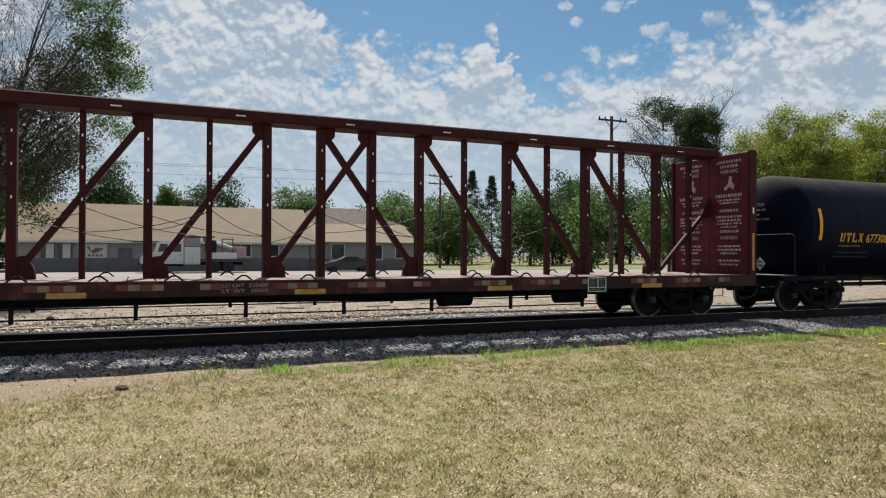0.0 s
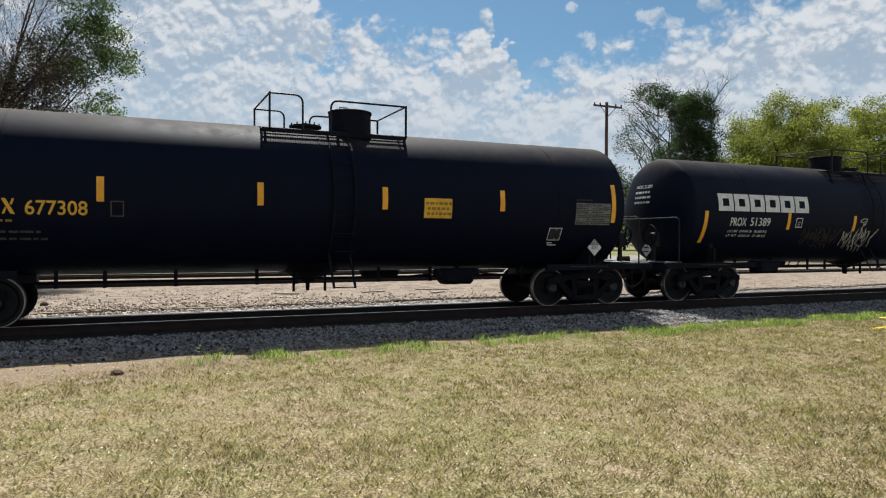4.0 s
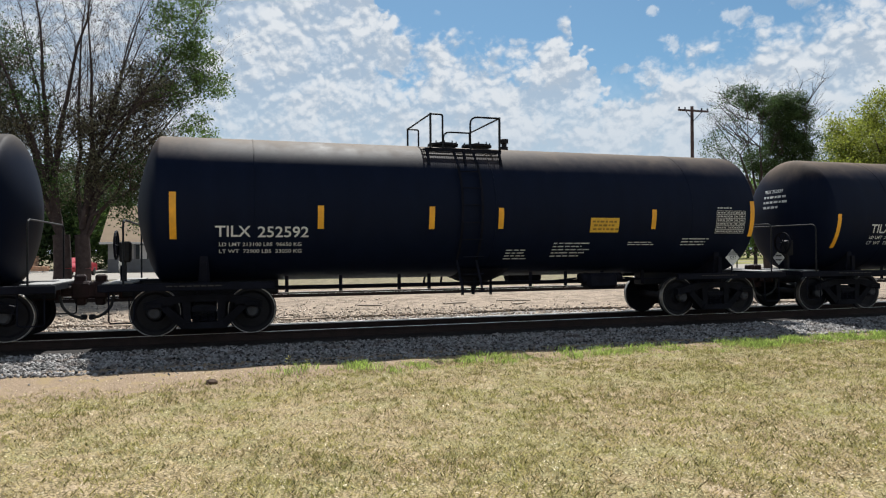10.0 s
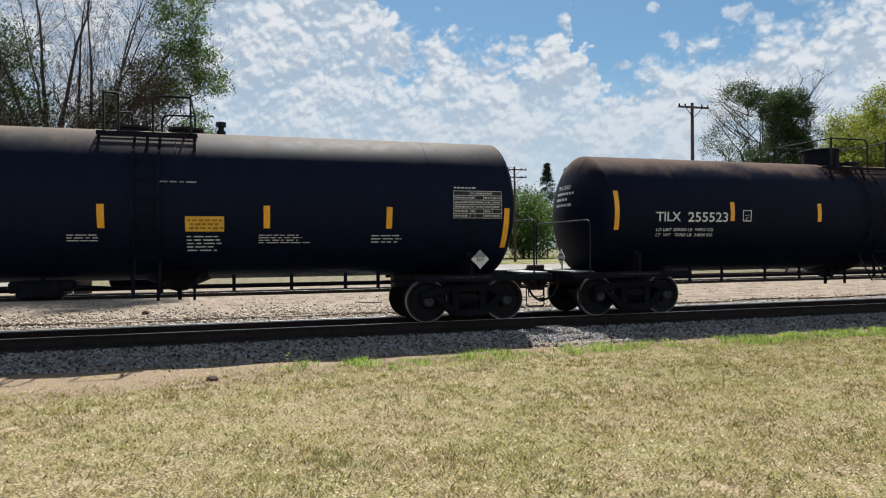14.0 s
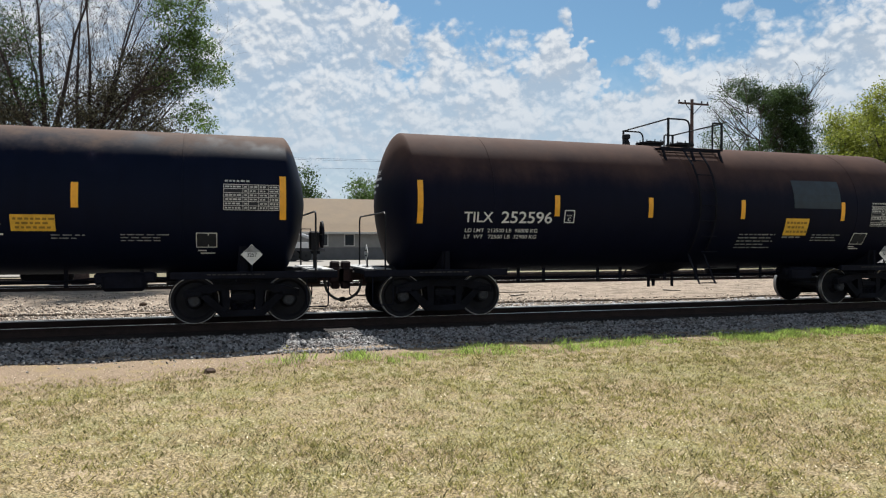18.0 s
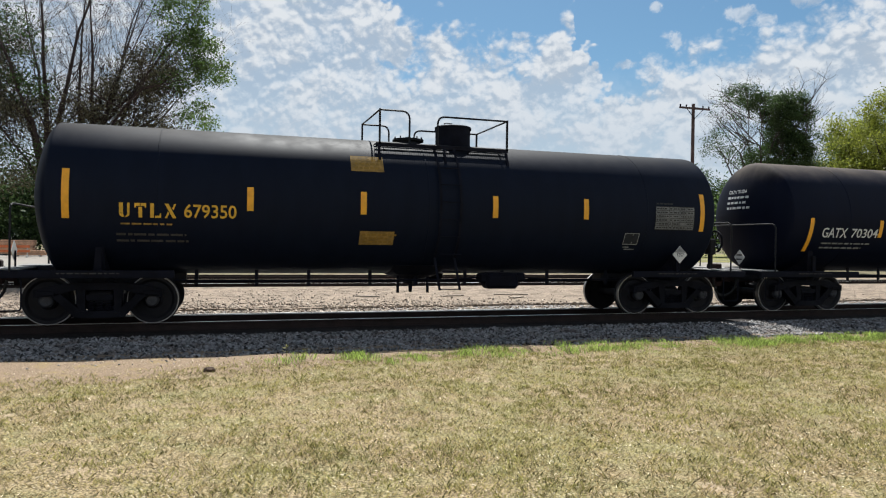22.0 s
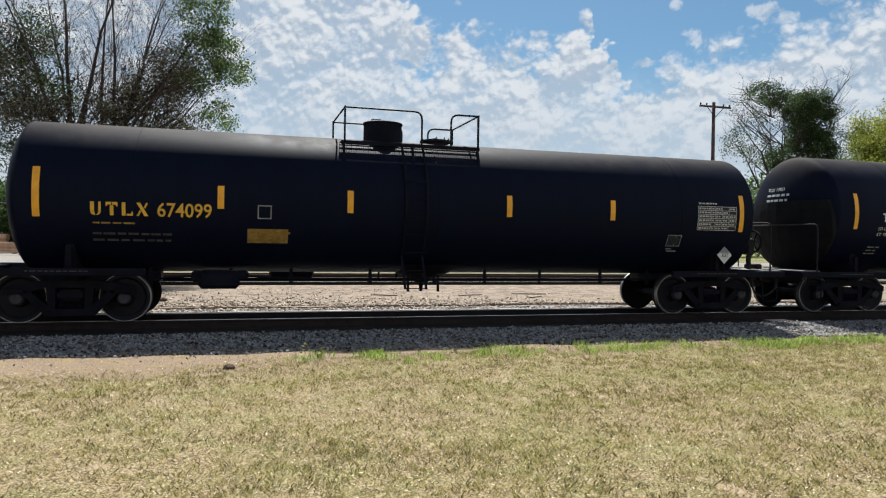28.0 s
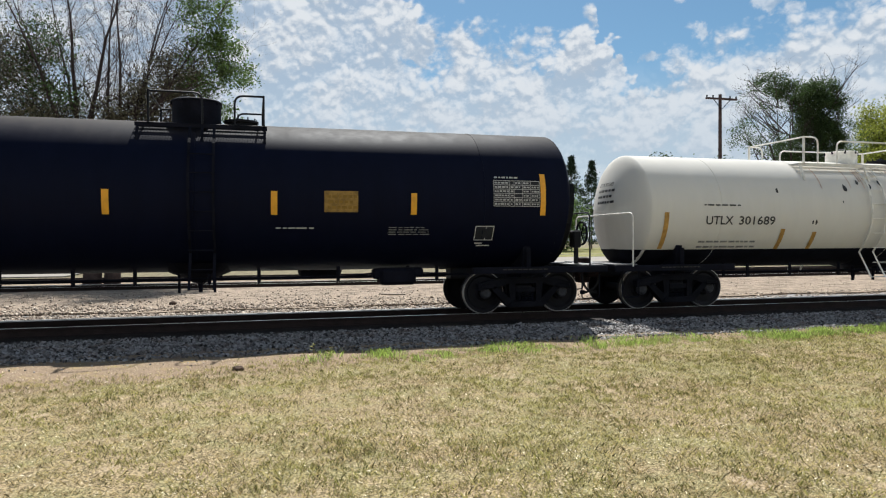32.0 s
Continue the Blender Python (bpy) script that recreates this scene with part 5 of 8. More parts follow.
def centerbeam_car():
    """An empty centre-beam lumber flat car: deck, two bulkheads, a row of posts with diagonals under a top beam."""
    u, half, tc = 6.455, 10.91, 17.43
    car = thing("centerbeam_flat_car", pose(u, YC, RAIL), "empty oxide-red centre-beam lumber car with bare posts", "flat car", "cars of the train")
    CARS.append((car, u))
    d0, d1 = 0.78, 1.08            # deck sill, from the rail
    bm = bmesh.new()
    soft_box(bm, 0, 0, 0.83, 2 * half - 0.6, 0.7, 0.5, 0.03)
    part("centre_sill", bm, STEEL_GRIME, car)
    bm = bmesh.new()
    box(bm, 0, 0, d1 - 0.065, 2 * half - 0.1, 2.8, 0.03)
    deck = part("deck", bm, DECK_RED, car, "pale worn deck of red steel planks")
    for i in range(44):
        x = -half + 0.25 + i * (2 * half - 0.5) / 43
        if i == 0:
            bm = bmesh.new()
            soft_box(bm, 0, 0, 0, 0.47, 2.82, 0.05, 0.006)
            plank = part("deck_plank", bm, DECK_RED, deck)
            shared = plank.data
        else:
            plank = new("deck_plank", shared)
            plank.parent = deck
        plank.matrix_basis = pose(x, 0, d1 - 0.02)
    for side in (-1, 1):
        bm = bmesh.new()
        soft_box(bm, 0, side * 1.45, (d0 + d1) / 2, 2 * half, 0.09, d1 - d0, 0.012)
        box(bm, 0, side * 1.49, d1 - 0.015, 2 * half, 0.03, 0.03)
        part("side_sill", bm, SILL_RED, car)
        # red and white strips, and a few amber ones, along the sill
        for k in range(15):
            x = -half + 0.7 + k * 1.42
            for j, mat in enumerate((STRIP_RED, STRIP_WHITE, STRIP_RED, STRIP_WHITE) if k % 3 != 2 else (STRIP_WHITE, STRIP_RED)):
                bm = bmesh.new()
                box(bm, x + 0.2 * j, side * 1.498, d1 - 0.115, 0.19, 0.006, 0.11)
                part("reflective_strip", bm, mat, car)
            if k % 3 == 0:
                bm = bmesh.new()
                box(bm, x + 0.55, side * 1.498, d1 - 0.235, 0.62, 0.006, 0.10)
                part("reflective_strip", bm, FADED_TAPE, car)
        # winches and hooks on the deck edge
        for k in range(16):
            x = -half + 1.0 + k * 1.25
            bm = bmesh.new()
            pipe(bm, [(x - 0.16, side * 1.40, d1), (x - 0.04, side * 1.40, d1 + 0.09), (x + 0.05, side * 1.40, d1 + 0.09), (x + 0.16, side * 1.40, d1)], 0.018, 6)
            part("tie_down_hook", bm, STEEL_GRIME, car)
        # hanging stirrups with a rod between them
        bm = bmesh.new()
        for k in range(9):
            x = -8.2 + k * 1.95
            box(bm, x, side * 1.30, d0 - 0.20, 0.07, 0.05, 0.44)
        rod(bm, (-8.2, side * 1.30, d0 - 0.36), (7.4, side * 1.30, d0 - 0.36), 0.016, 6)
        part("lower_rod", bm, STEEL_BLACK, car)
    # centre beam
    t0, t1 = 4.36, 4.60
    bm = bmesh.new()
    soft_box(bm, 0, 0, (t0 + t1) / 2, 2 * half - 0.3, 0.62, t1 - t0, 0.03)
    part("top_beam", bm, CAR_RED_SHADED, car)
    step = 1.171
    for k in range(-4, 5):
        for y in (-0.313, 0.313):
            bm = bmesh.new()
            soft_box(bm, k * 2 * step, y, 4.45, 0.20, 0.008, 0.026, 0.003)
            part("lashing_slot", bm, SLOT_SKY, car)
    # slack lashing cables left on the posts
    for y, pts in ((-0.27, ((5.25, 2.50), (5.62, 2.32), (6.12, 2.07), (6.46, 1.89))), (-0.25, ((7.40, 2.45), (6.88, 2.25), (6.46, 2.03), (5.86, 1.93))),
                   (-0.23, ((6.44, 2.44), (6.77, 2.30), (7.29, 2.02)))):
        bm = bmesh.new()
        pipe(bm, [(x, y, z) for x, z in pts], 0.010, 5)
        part("lashing_cable", bm, STEEL_GRIME, car)
    rng = random.Random(17)
    for k in range(-7, 4):
        for flip in (0, 1) if k % 3 else (0,):
            x0, x1 = (k + 0.5) * step, (k + 0.5 + rng.choice((1, 2))) * step
            za, zb = 2.42 + rng.uniform(-0.1, 0.1), 1.92 + rng.uniform(-0.12, 0.15)
            if flip:
                za, zb = zb, za
            bm = bmesh.new()
            pipe(bm, [(x0 + (x1 - x0) * q / 5, -0.20 - 0.02 * (k % 3), za + (zb - za) * q / 5 - 0.10 * math.sin(math.pi * q / 5)) for q in range(6)], 0.008, 5)
            part("lashing_cable", bm, STEEL_GRIME, car)
    for k in range(9):
        for s in (-1, 1):
            x = s * (0.5 + k) * step
            thick = k in (0, 1, 3, 5, 7)
            bm = bmesh.new()
            soft_box(bm, x, 0, (d1 + t0) / 2, 0.17 if thick else 0.11, 0.24 if thick else 0.16, t0 - d1, 0.01)
            post = part("post", bm, CAR_RED_SHADED, car)
            for y in (-0.124, 0.124) if thick else (-0.084, 0.084):
                for z in (1.55, 2.17, 2.79):
                    bm = bmesh.new()
                    box(bm, x, y, d1 + z, 0.024, 0.008, 0.055)
                    part("lashing_slot", bm, SLOT_SKY, post)
    # diagonals: each falls outwards from the top of one main post to the foot of the next
    for s in (-1, 1):
        for a, b in ((-0.5, 1.5), (1.5, 3.5), (3.5, 5.5), (5.5, 7.5)):
            xa, xb = s * a * step, s * b * step
            bm = bmesh.new()
            y = 0.03 * s if a < 0 else 0.0
            bar(bm, (xa + s * 0.15, y, t0 - 0.22), (xb - s * 0.15, y, d1 + 0.22), 0.12, 0.13)
            part("diagonal_brace", bm, CAR_RED_SHADED, car)
            bm = bmesh.new()
            prism(bm, [(xa - s * 0.06, t0), (xa + s * 0.30, t0), (xa + s * 0.30, t0 - 0.16), (xa + s * 0.16, t0 - 0.34), (xa - s * 0.06, t0 - 0.30)], -0.08, 0.08)
            part("gusset", bm, CAR_RED_SHADED, car)
            bm = bmesh.new()
            prism(bm, [(xb + s * 0.06, d1), (xb - s * 0.40, d1), (xb - s * 0.38, d1 + 0.20), (xb - s * 0.22, d1 + 0.46), (xb + s * 0.06, d1 + 0.40)], -0.08, 0.08)
            part("gusset", bm, CAR_RED_SHADED, car)
    bt = 4.40                      # top of the bulkheads
    # bulkheads
    for s in (-1, 1):
        x = s * (half - 0.06)
        bm = bmesh.new()
        box(bm, x - s * 0.05, 0, (d1 + bt) / 2, 0.05, 2.9, bt - d1)
        bh = part("bulkhead", bm, BULKHEAD_RED_LIT, car)
        for k in range(8):
            bm = bmesh.new()
            soft_box(bm, x - s * 0.10, -1.225 + k * 0.35, (d1 + bt) / 2, 0.05, 0.342, bt - d1, 0.01)
            part("bulkhead_plank", bm, BULKHEAD_RED_LIT, bh)
        for y in (-1.45, 1.45):
            bm = bmesh.new()
            soft_box(bm, x - s * 0.06, y, (d1 + bt) / 2, 0.24, 0.10, bt - d1 + 0.06, 0.015)
            post = part("corner_post", bm, CAR_RED_SHADED, car)
            bm = bmesh.new()
            box(bm, x - s * 0.06, y * 1.036, d1 + 0.62, 0.07, 0.008, 1.0)
            part("reflective_strip", bm, FADED_TAPE, post)
            bm = bmesh.new()
            soft_box(bm, x - s * 0.06, y * 1.036, d1 + 1.72, 0.05, 0.008, 0.16, 0.003)
            part("lashing_slot", bm, SLOT_SKY, post)
        for y in (-1.42, 1.02):
            bm = bmesh.new()
            rod(bm, (x + s * 0.12, y, d1), (x + s * 0.12, y, bt), 0.016, 6)
            for z in (d1 + 0.2, bt - 0.2):
                rod(bm, (x + s * 0.12, y, z), (x, y, z), 0.014, 6)
            ladder = part("end_ladder", bm, CAR_RED_SHADED, car)
            bm = bmesh.new()
            rod(bm, (x + s * 0.12, y + 0.4, d1), (x + s * 0.12, y + 0.4, bt), 0.016, 6)
            part("stile", bm, CAR_RED_SHADED, ladder)
            for z in range(8):
                bm = bmesh.new()
                rod(bm, (x + s * 0.12, y, d1 + 0.2 + z * 0.4), (x + s * 0.12, y + 0.4, d1 + 0.2 + z * 0.4), 0.014, 6)
                part("rung", bm, PALE_STEEL, ladder)
        # stencilled instructions on the inner face: two columns, each with its headings, a falling figure and lines of small writing
        rng = random.Random(5 + s)
        bm = bmesh.new()
        xx = x - s * 0.132

        def patch(ya, yb, za, zb):
            bm.faces.new([bm.verts.new(q) for q in ((xx, ya, za), (xx, yb, za), (xx, yb, zb), (xx, ya, zb))])
        for yc in (-0.72, 0.72):
            for k, (dz, h, wide) in enumerate(((0.16, 0.075, 0.86), (0.29, 0.075, 0.62), (1.10, 0.085, 0.92), (1.24, 0.045, 0.80), (1.32, 0.045, 0.66), (1.52, 0.075, 0.66), (1.70, 0.06, 0.90), (1.80, 0.06, 0.84),
                                               (1.90, 0.045, 0.90), (1.99, 0.045, 0.60), (2.10, 0.07, 0.70), (2.52, 0.055, 0.80), (2.62, 0.055, 0.86), (2.72, 0.055, 0.60), (2.92, 0.06, 0.80), (3.03, 0.05, 0.66))):
                ya = yc - wide / 2
                while ya < yc + wide / 2:
                    d = rng.uniform(0.035, 0.13) if h < 0.07 else rng.uniform(0.04, 0.09)
                    patch(ya, min(ya + d, yc + wide / 2), bt - dz - h, bt - dz)
                    ya += d + rng.uniform(0.018, 0.04)
            figure = [(0.02, -0.60), (0.12, -0.63), (0.10, -0.76), (0.20, -0.86), (0.16, -0.98), (0.02, -0.90), (-0.12, -1.00), (-0.18, -0.95), (-0.02, -0.80)]
            bm.faces.new([bm.verts.new((xx, yc - s * a, bt + b)) for a, b in figure])
            for dz in (0.52, 2.36):
                word = letters("WARNING", 0.105)
                wide = max(v.co.x for v in word.verts)
                for v in word.verts:
                    v.co = Vector((xx, yc - s * (v.co.x / wide - 0.5) * 0.62, bt - dz + v.co.z))
                part("small_writing", word, FADED_WHITE, bh)["kind"] = "stuff"
        part("stencilled_writing", bm, FADED_WHITE, bh, "white stencilled instructions")["kind"] = "stuff"
        # brace from the bulkhead down to the foot of the outermost main post
        bm = bmesh.new()
        bar(bm, (x - s * 0.15, 0, d1 + 1.89), (s * 8.93, 0, d1 + 0.12), 0.09, 0.10)
        part("bulkhead_brace", bm, CAR_RED_SHADED, car)
        bm = bmesh.new()
        prism(bm, [(x - s * 0.12, d1 + 1.62), (x - s * 0.12, d1 + 2.16), (x - s * 0.34, d1 + 1.92), (x - s * 0.46, d1 + 1.68), (x - s * 0.36, d1 + 1.56)], -0.07, 0.07)
        part("gusset", bm, CAR_RED_SHADED, car)
        coupler(car, s * (half + 0.30), s)
        truck(car, s * tc / 2, 33 * s)
        bm = bmesh.new()
        box(bm, s * (half - 0.25), 0, 0.95, 0.5, 2.8, 0.25)
        part("end_sill", bm, CAR_RED_SHADED, car)
    for k, text in enumerate(("LD LMT  225400", "LT  WT   60600")):
        bm = letters(text, 0.07)
        w = max(v.co.x for v in bm.verts)
        for v in bm.verts:
            v.co = Vector((-2.82 + v.co.x * 0.86 / w, -1.500, 0.955 - 0.105 * k + v.co.z))
        part("small_writing", bm, DULL_MARK, car)["kind"] = "stuff"
    bm = bmesh.new()
    px = 5.72
    for z in (0.73, 0.82, 1.05):
        box(bm, px, -1.52, z, 0.50, 0.02, 0.018)
    for dx in (-0.25, 0.25):
        box(bm, px + dx, -1.52, 0.89, 0.018, 0.02, 0.338)
    box(bm, px + 0.02, -1.52, 0.935, 0.018, 0.02, 0.23)
    part("stencil_frame", bm, WHITE_MARK, car)
    bm = bmesh.new()
    rng = random.Random(3)
    for x0, wide in ((px - 0.21, 0.18), (px + 0.05, 0.16)):
        for line in range(4):
            box(bm, x0 + wide / 2, -1.516, 1.005 - line * 0.05, wide * rng.uniform(0.6, 1.0), 0.004, 0.02)
    box(bm, px - 0.05, -1.516, 0.775, 0.34, 0.004, 0.022)
    part("stencil_writing", bm, material("faded_green_stencil", (0.09, 0.16, 0.10), 0.7, 0.0, 0.3, 0.3, 7.0), car)["kind"] = "stuff"
    bm = bmesh.new()
    box(bm, px, -1.508, 0.89, 0.50, 0.01, 0.33)
    part("stencil_panel", bm, BLACK_MARK, car)
    for x in (5.35, 2.3):
        bm = bmesh.new()
        lathe(bm, [(x - 0.45, 0.05), (x - 0.4, 0.19), (x + 0.35, 0.19), (x + 0.4, 0.05)], 16, "x", (0, -0.9, 0.62))
        part("air_reservoir", bm, STEEL_BLACK, car, smooth=True)
    bm = bmesh.new()
    pipe(bm, [(-8.0, -1.2, 0.62), (-3, -1.2, 0.66), (0.5, -1.1, 0.62), (5.0, -1.1, 0.66)], 0.022, 6)
    part("brake_pipe", bm, STEEL_BLACK, car)
    return car


FADED_WHITE = material("faded_white_stencil", (0.42, 0.31, 0.31), 0.7, 0.0, 0.3, 0.3, 7.0)
SILL_RED = material("stained_sill_red", (0.030, 0.008, 0.008), 0.7, 0.0, 0.3, 0.4, 1.6, 0.2, 25, second=(0.085, 0.026, 0.018), patch=(0.50, 0.62))
DECK_RED = material("worn_deck", (0.22, 0.15, 0.12), 0.8, 0.0, 0.3, 0.3, 3.0, 0.3, 20)
STRIP_RED = material("red_strip", (0.13, 0.020, 0.016), 0.5, 0.0, 0.5, 0.15, 6.0)
STRIP_WHITE = material("white_strip", (0.20, 0.145, 0.105), 0.5, 0.0, 0.5, 0.2, 6.0)
# Pale slot boxes stand for bright sky seen through the holes.
SLOT_SKY = material("sky_through_slot", (0.75, 0.72, 0.68), 0.4, 0.3, 0.5, 0.1, 6.0)


# ---- ground ----
def mesh_from(name, verts, faces, mat, smooth=False):
    me = bpy.data.meshes.new(name)
    me.from_pydata(verts, [], faces)
    me.materials.append(mat)
    me.update()
    if smooth:
        me.shade_smooth()
    return new(name, me)


def quads_mesh(name, co, per, mat):
    """Many separate polygons of `per` corners each, from one array of corners."""
    n = len(co) // per
    me = bpy.data.meshes.new(name)
    me.vertices.add(len(co))
    me.vertices.foreach_set("co", np.asarray(co, dtype=np.float32).ravel())
    me.loops.add(len(co))
    me.loops.foreach_set("vertex_index", np.arange(len(co), dtype=np.int32))
    me.polygons.add(n)
    me.polygons.foreach_set("loop_start", np.arange(0, len(co), per, dtype=np.int32))
    me.polygons.foreach_set("loop_total", np.full(n, per, dtype=np.int32))
    me.materials.append(mat)
    me.update()
    me.validate()
    return new(name, me)


def height(x, y):
    """Level of the ground: the lawn falls a little to the foot of the ballast, the yard beyond is flat."""
    z = 0.12 - 0.17 * np.clip((y - 1.0) / 10.0, 0, 1)
    z = z + 0.10 * np.clip((y - 18.0) / 8.0, 0, 1)
    bumps = 0.018 * np.sin(x * 1.3 + y * 0.7) * np.sin(y * 1.9 - x * 0.4) + 0.012 * np.sin(x * 3.1 - y * 2.3)
    return z + bumps * (np.abs(y) < 12)


def ground_material():
    mat = bpy.data.materials.new("lawn_and_soil")
    mat.use_nodes = True
    g = Graph(mat.node_tree)
    coord = g.add("ShaderNodeTexCoord").outputs["Object"]
    x, y, z = g.add("ShaderNodeSeparateXYZ", i0=coord).outputs
    big = g.noise(coord, 0.55, 5.0, 0.6)
    mid = g.noise(coord, 2.6, 5.0, 0.6)
    fine = g.noise(coord, 46.0, 4.0, 0.65)
    # Dark ends of these two mixes paint the shade between grass blades.
    straw = g.mix(g.smooth(fine, 0.36, 0.64), (0.082, 0.062, 0.034), (0.440, 0.342, 0.200))
    green = g.mix(g.smooth(fine, 0.36, 0.64), (0.082, 0.075, 0.032), (0.380, 0.330, 0.168))
    lawn = g.mix(g.smooth(g.math("ADD", g.math("MULTIPLY", big, 0.6), g.math("MULTIPLY", mid, 0.5)), 0.47, 0.66), straw, green)
    lawn = g.mix(g.smooth(g.noise(coord, 1.7, 4.0, 0.6), 0.60, 0.72), lawn, g.mix(fine, (0.30, 0.225, 0.15), (0.52, 0.41, 0.28)))
    soil = g.mix(g.smooth(fine, 0.3, 0.7), (0.115, 0.080, 0.052), (0.37, 0.278, 0.190))
    soil = g.mix(g.smooth(mid, 0.52, 0.66), soil, g.mix(fine, (0.17, 0.125, 0.065), (0.36, 0.27, 0.15)))
    # the strip of bare soil between the lawn and the ballast, wider to the left
    edge = g.math("ADD", g.math("MULTIPLY", g.math("SUBTRACT", mid, 0.5), 1.3), g.math("MULTIPLY", g.smooth(x, 6.0, -6.0), -1.5))
    dirt = g.smooth(g.math("ADD", y, g.math("MULTIPLY", edge, -1.0)), 10.2, 10.9)
    grit = g.noise(coord, 95.0, 3.0, 0.7)
    soil = g.mix(g.smooth(grit, 0.56, 0.70), soil, (0.14, 0.105, 0.08))
    lawn = g.mix(g.smooth(grit, 0.60, 0.72), lawn, (0.12, 0.10, 0.045))
    col = g.mix(dirt, lawn, soil)
    far = g.smooth(y, 34.0, 36.0)
    col = g.mix(far, col, g.mix(g.smooth(mid, 0.35, 0.65), (0.105, 0.095, 0.056), (0.21, 0.176, 0.112)))
    shader = g.add("ShaderNodeBsdfPrincipled", Base_Color=col, Roughness=0.95)
    shader.inputs["Specular IOR Level"].default_value = 0.1
    b = g.add("ShaderNodeBump", Strength=0.6, Height=fine)
    b.inputs["Distance"].default_value = 0.03
    g.put(shader.inputs["Normal"], b.outputs[0])
    g.add("ShaderNodeOutputMaterial", Surface=shader)
    return mat


def build_ground():
    xs = np.concatenate([[-2500, -600, -200, -80, -40], np.arange(-24, 44.1, 0.5), [60, 90, 150, 300, 800, 2500]])
    ys = np.concatenate([[-800, -200, -60, -20], np.arange(-6, 20.1, 0.5), [26, 40, 60, 100, 200, 500, 1200, 3000]])
    gx, gy = np.meshgrid(xs, ys)
    gz = height(gx, gy)
    verts = np.stack([gx.ravel(), gy.ravel(), gz.ravel()], 1)
    n = len(xs)
    faces = [(j * n + i, j * n + i + 1, (j + 1) * n + i + 1, (j + 1) * n + i) for j in range(len(ys) - 1) for i in range(n - 1)]
    tagged(mesh_from("ground", verts.tolist(), faces, ground_material(), True), "dry patchy lawn with bare soil beside the track", "ground", kind="structure")


def strip(name, y0, y1, z, mat, label, category, x0=-150.0, x1=320.0, thick=0.25, seg=60, rag=0.0):
    """A flat bed along the track with an uneven edge."""
    bm = bmesh.new()
    rng = random.Random(len(name))
    prev = None
    for i in range(seg + 1):
        x = x0 + (x1 - x0) * i / seg
        a, b = y0 + rng.uniform(-rag, rag), y1 + rng.uniform(-rag, rag)
        cur = [bm.verts.new(p) for p in ((x, a, z - thick), (x, a + 0.02, z), (x, b - 0.02, z), (x, b, z - thick))]
        if prev:
            for k in range(3):
                bm.faces.new((prev[k], cur[k], cur[k + 1], prev[k + 1]))
        prev = cur
    bmesh.ops.recalc_face_normals(bm, faces=bm.faces[:])
    ob = part(name, bm, mat)
    return tagged(ob, label, category, kind="structure")


GRAVEL = material("pale_gravel", (0.29, 0.228, 0.172), 0.95, 0.0, 0.1, 0.45, 1.1, 0.9, 26, second=(0.165, 0.130, 0.098), patch=(0.48, 0.60), grain=0.5)
BALLAST = material("ballast_stone", (0.222, 0.213, 0.206), 0.9, 0.0, 0.2, 0.2, 3.0, 0.9, 14, second=(0.13, 0.108, 0.095), island_tint=0.9)
FOULED_SHADED = material("fouled_shaded_ballast", (0.020, 0.017, 0.016), 0.9, 0.0, 0.15, 0.3, 2.0, 0.9, 14, second=(0.035, 0.028, 0.025), island_tint=0.4)
CONCRETE = material("road_concrete", (0.25, 0.225, 0.195), 0.9, 0.0, 0.2, 0.12, 0.5, 0.2, 30, second=(0.21, 0.19, 0.165))
STRAW = material("straw_blades", (0.37, 0.288, 0.148), 0.8, 0.0, 0.2, 0.2, 0.9, island_tint=0.85, second=(0.33, 0.285, 0.115), patch=(0.42, 0.60))
DRY_BIT = material("bleached_bits", (0.76, 0.67, 0.49), 0.7, 0.0, 0.2, 0.15, 2.0, island_tint=0.4)
BLADE_GREEN = material("green_blades", (0.240, 0.224, 0.072), 0.7, 0.0, 0.25, 0.25, 0.9, island_tint=0.85)
WEED_GREEN = material("weed_leaves", (0.30, 0.39, 0.095), 0.6, 0.0, 0.3, 0.25, 3.0, island_tint=0.65)
ROCK = material("brown_rock", (0.07, 0.045, 0.03), 0.9, 0.0, 0.2, 0.3, 6.0, 0.5, 20)


def plate_flat(x0, x1, y0, y1, z):
    """A long strip of ground with wavy edges."""
    bm = bmesh.new()
    prev = None
    for i in range(471):
        x = x0 + (x1 - x0) * i / 470
        cur = (bm.verts.new((x, y0 + 0.10 * math.sin(x * 1.7) + 0.06 * math.sin(x * 4.1), z)), bm.verts.new((x, y1 + 0.1 * math.sin(x * 1.3), z)))
        if prev:
            bm.faces.new((prev[0], cur[0], cur[1], prev[1]))
        prev = cur
    return bm


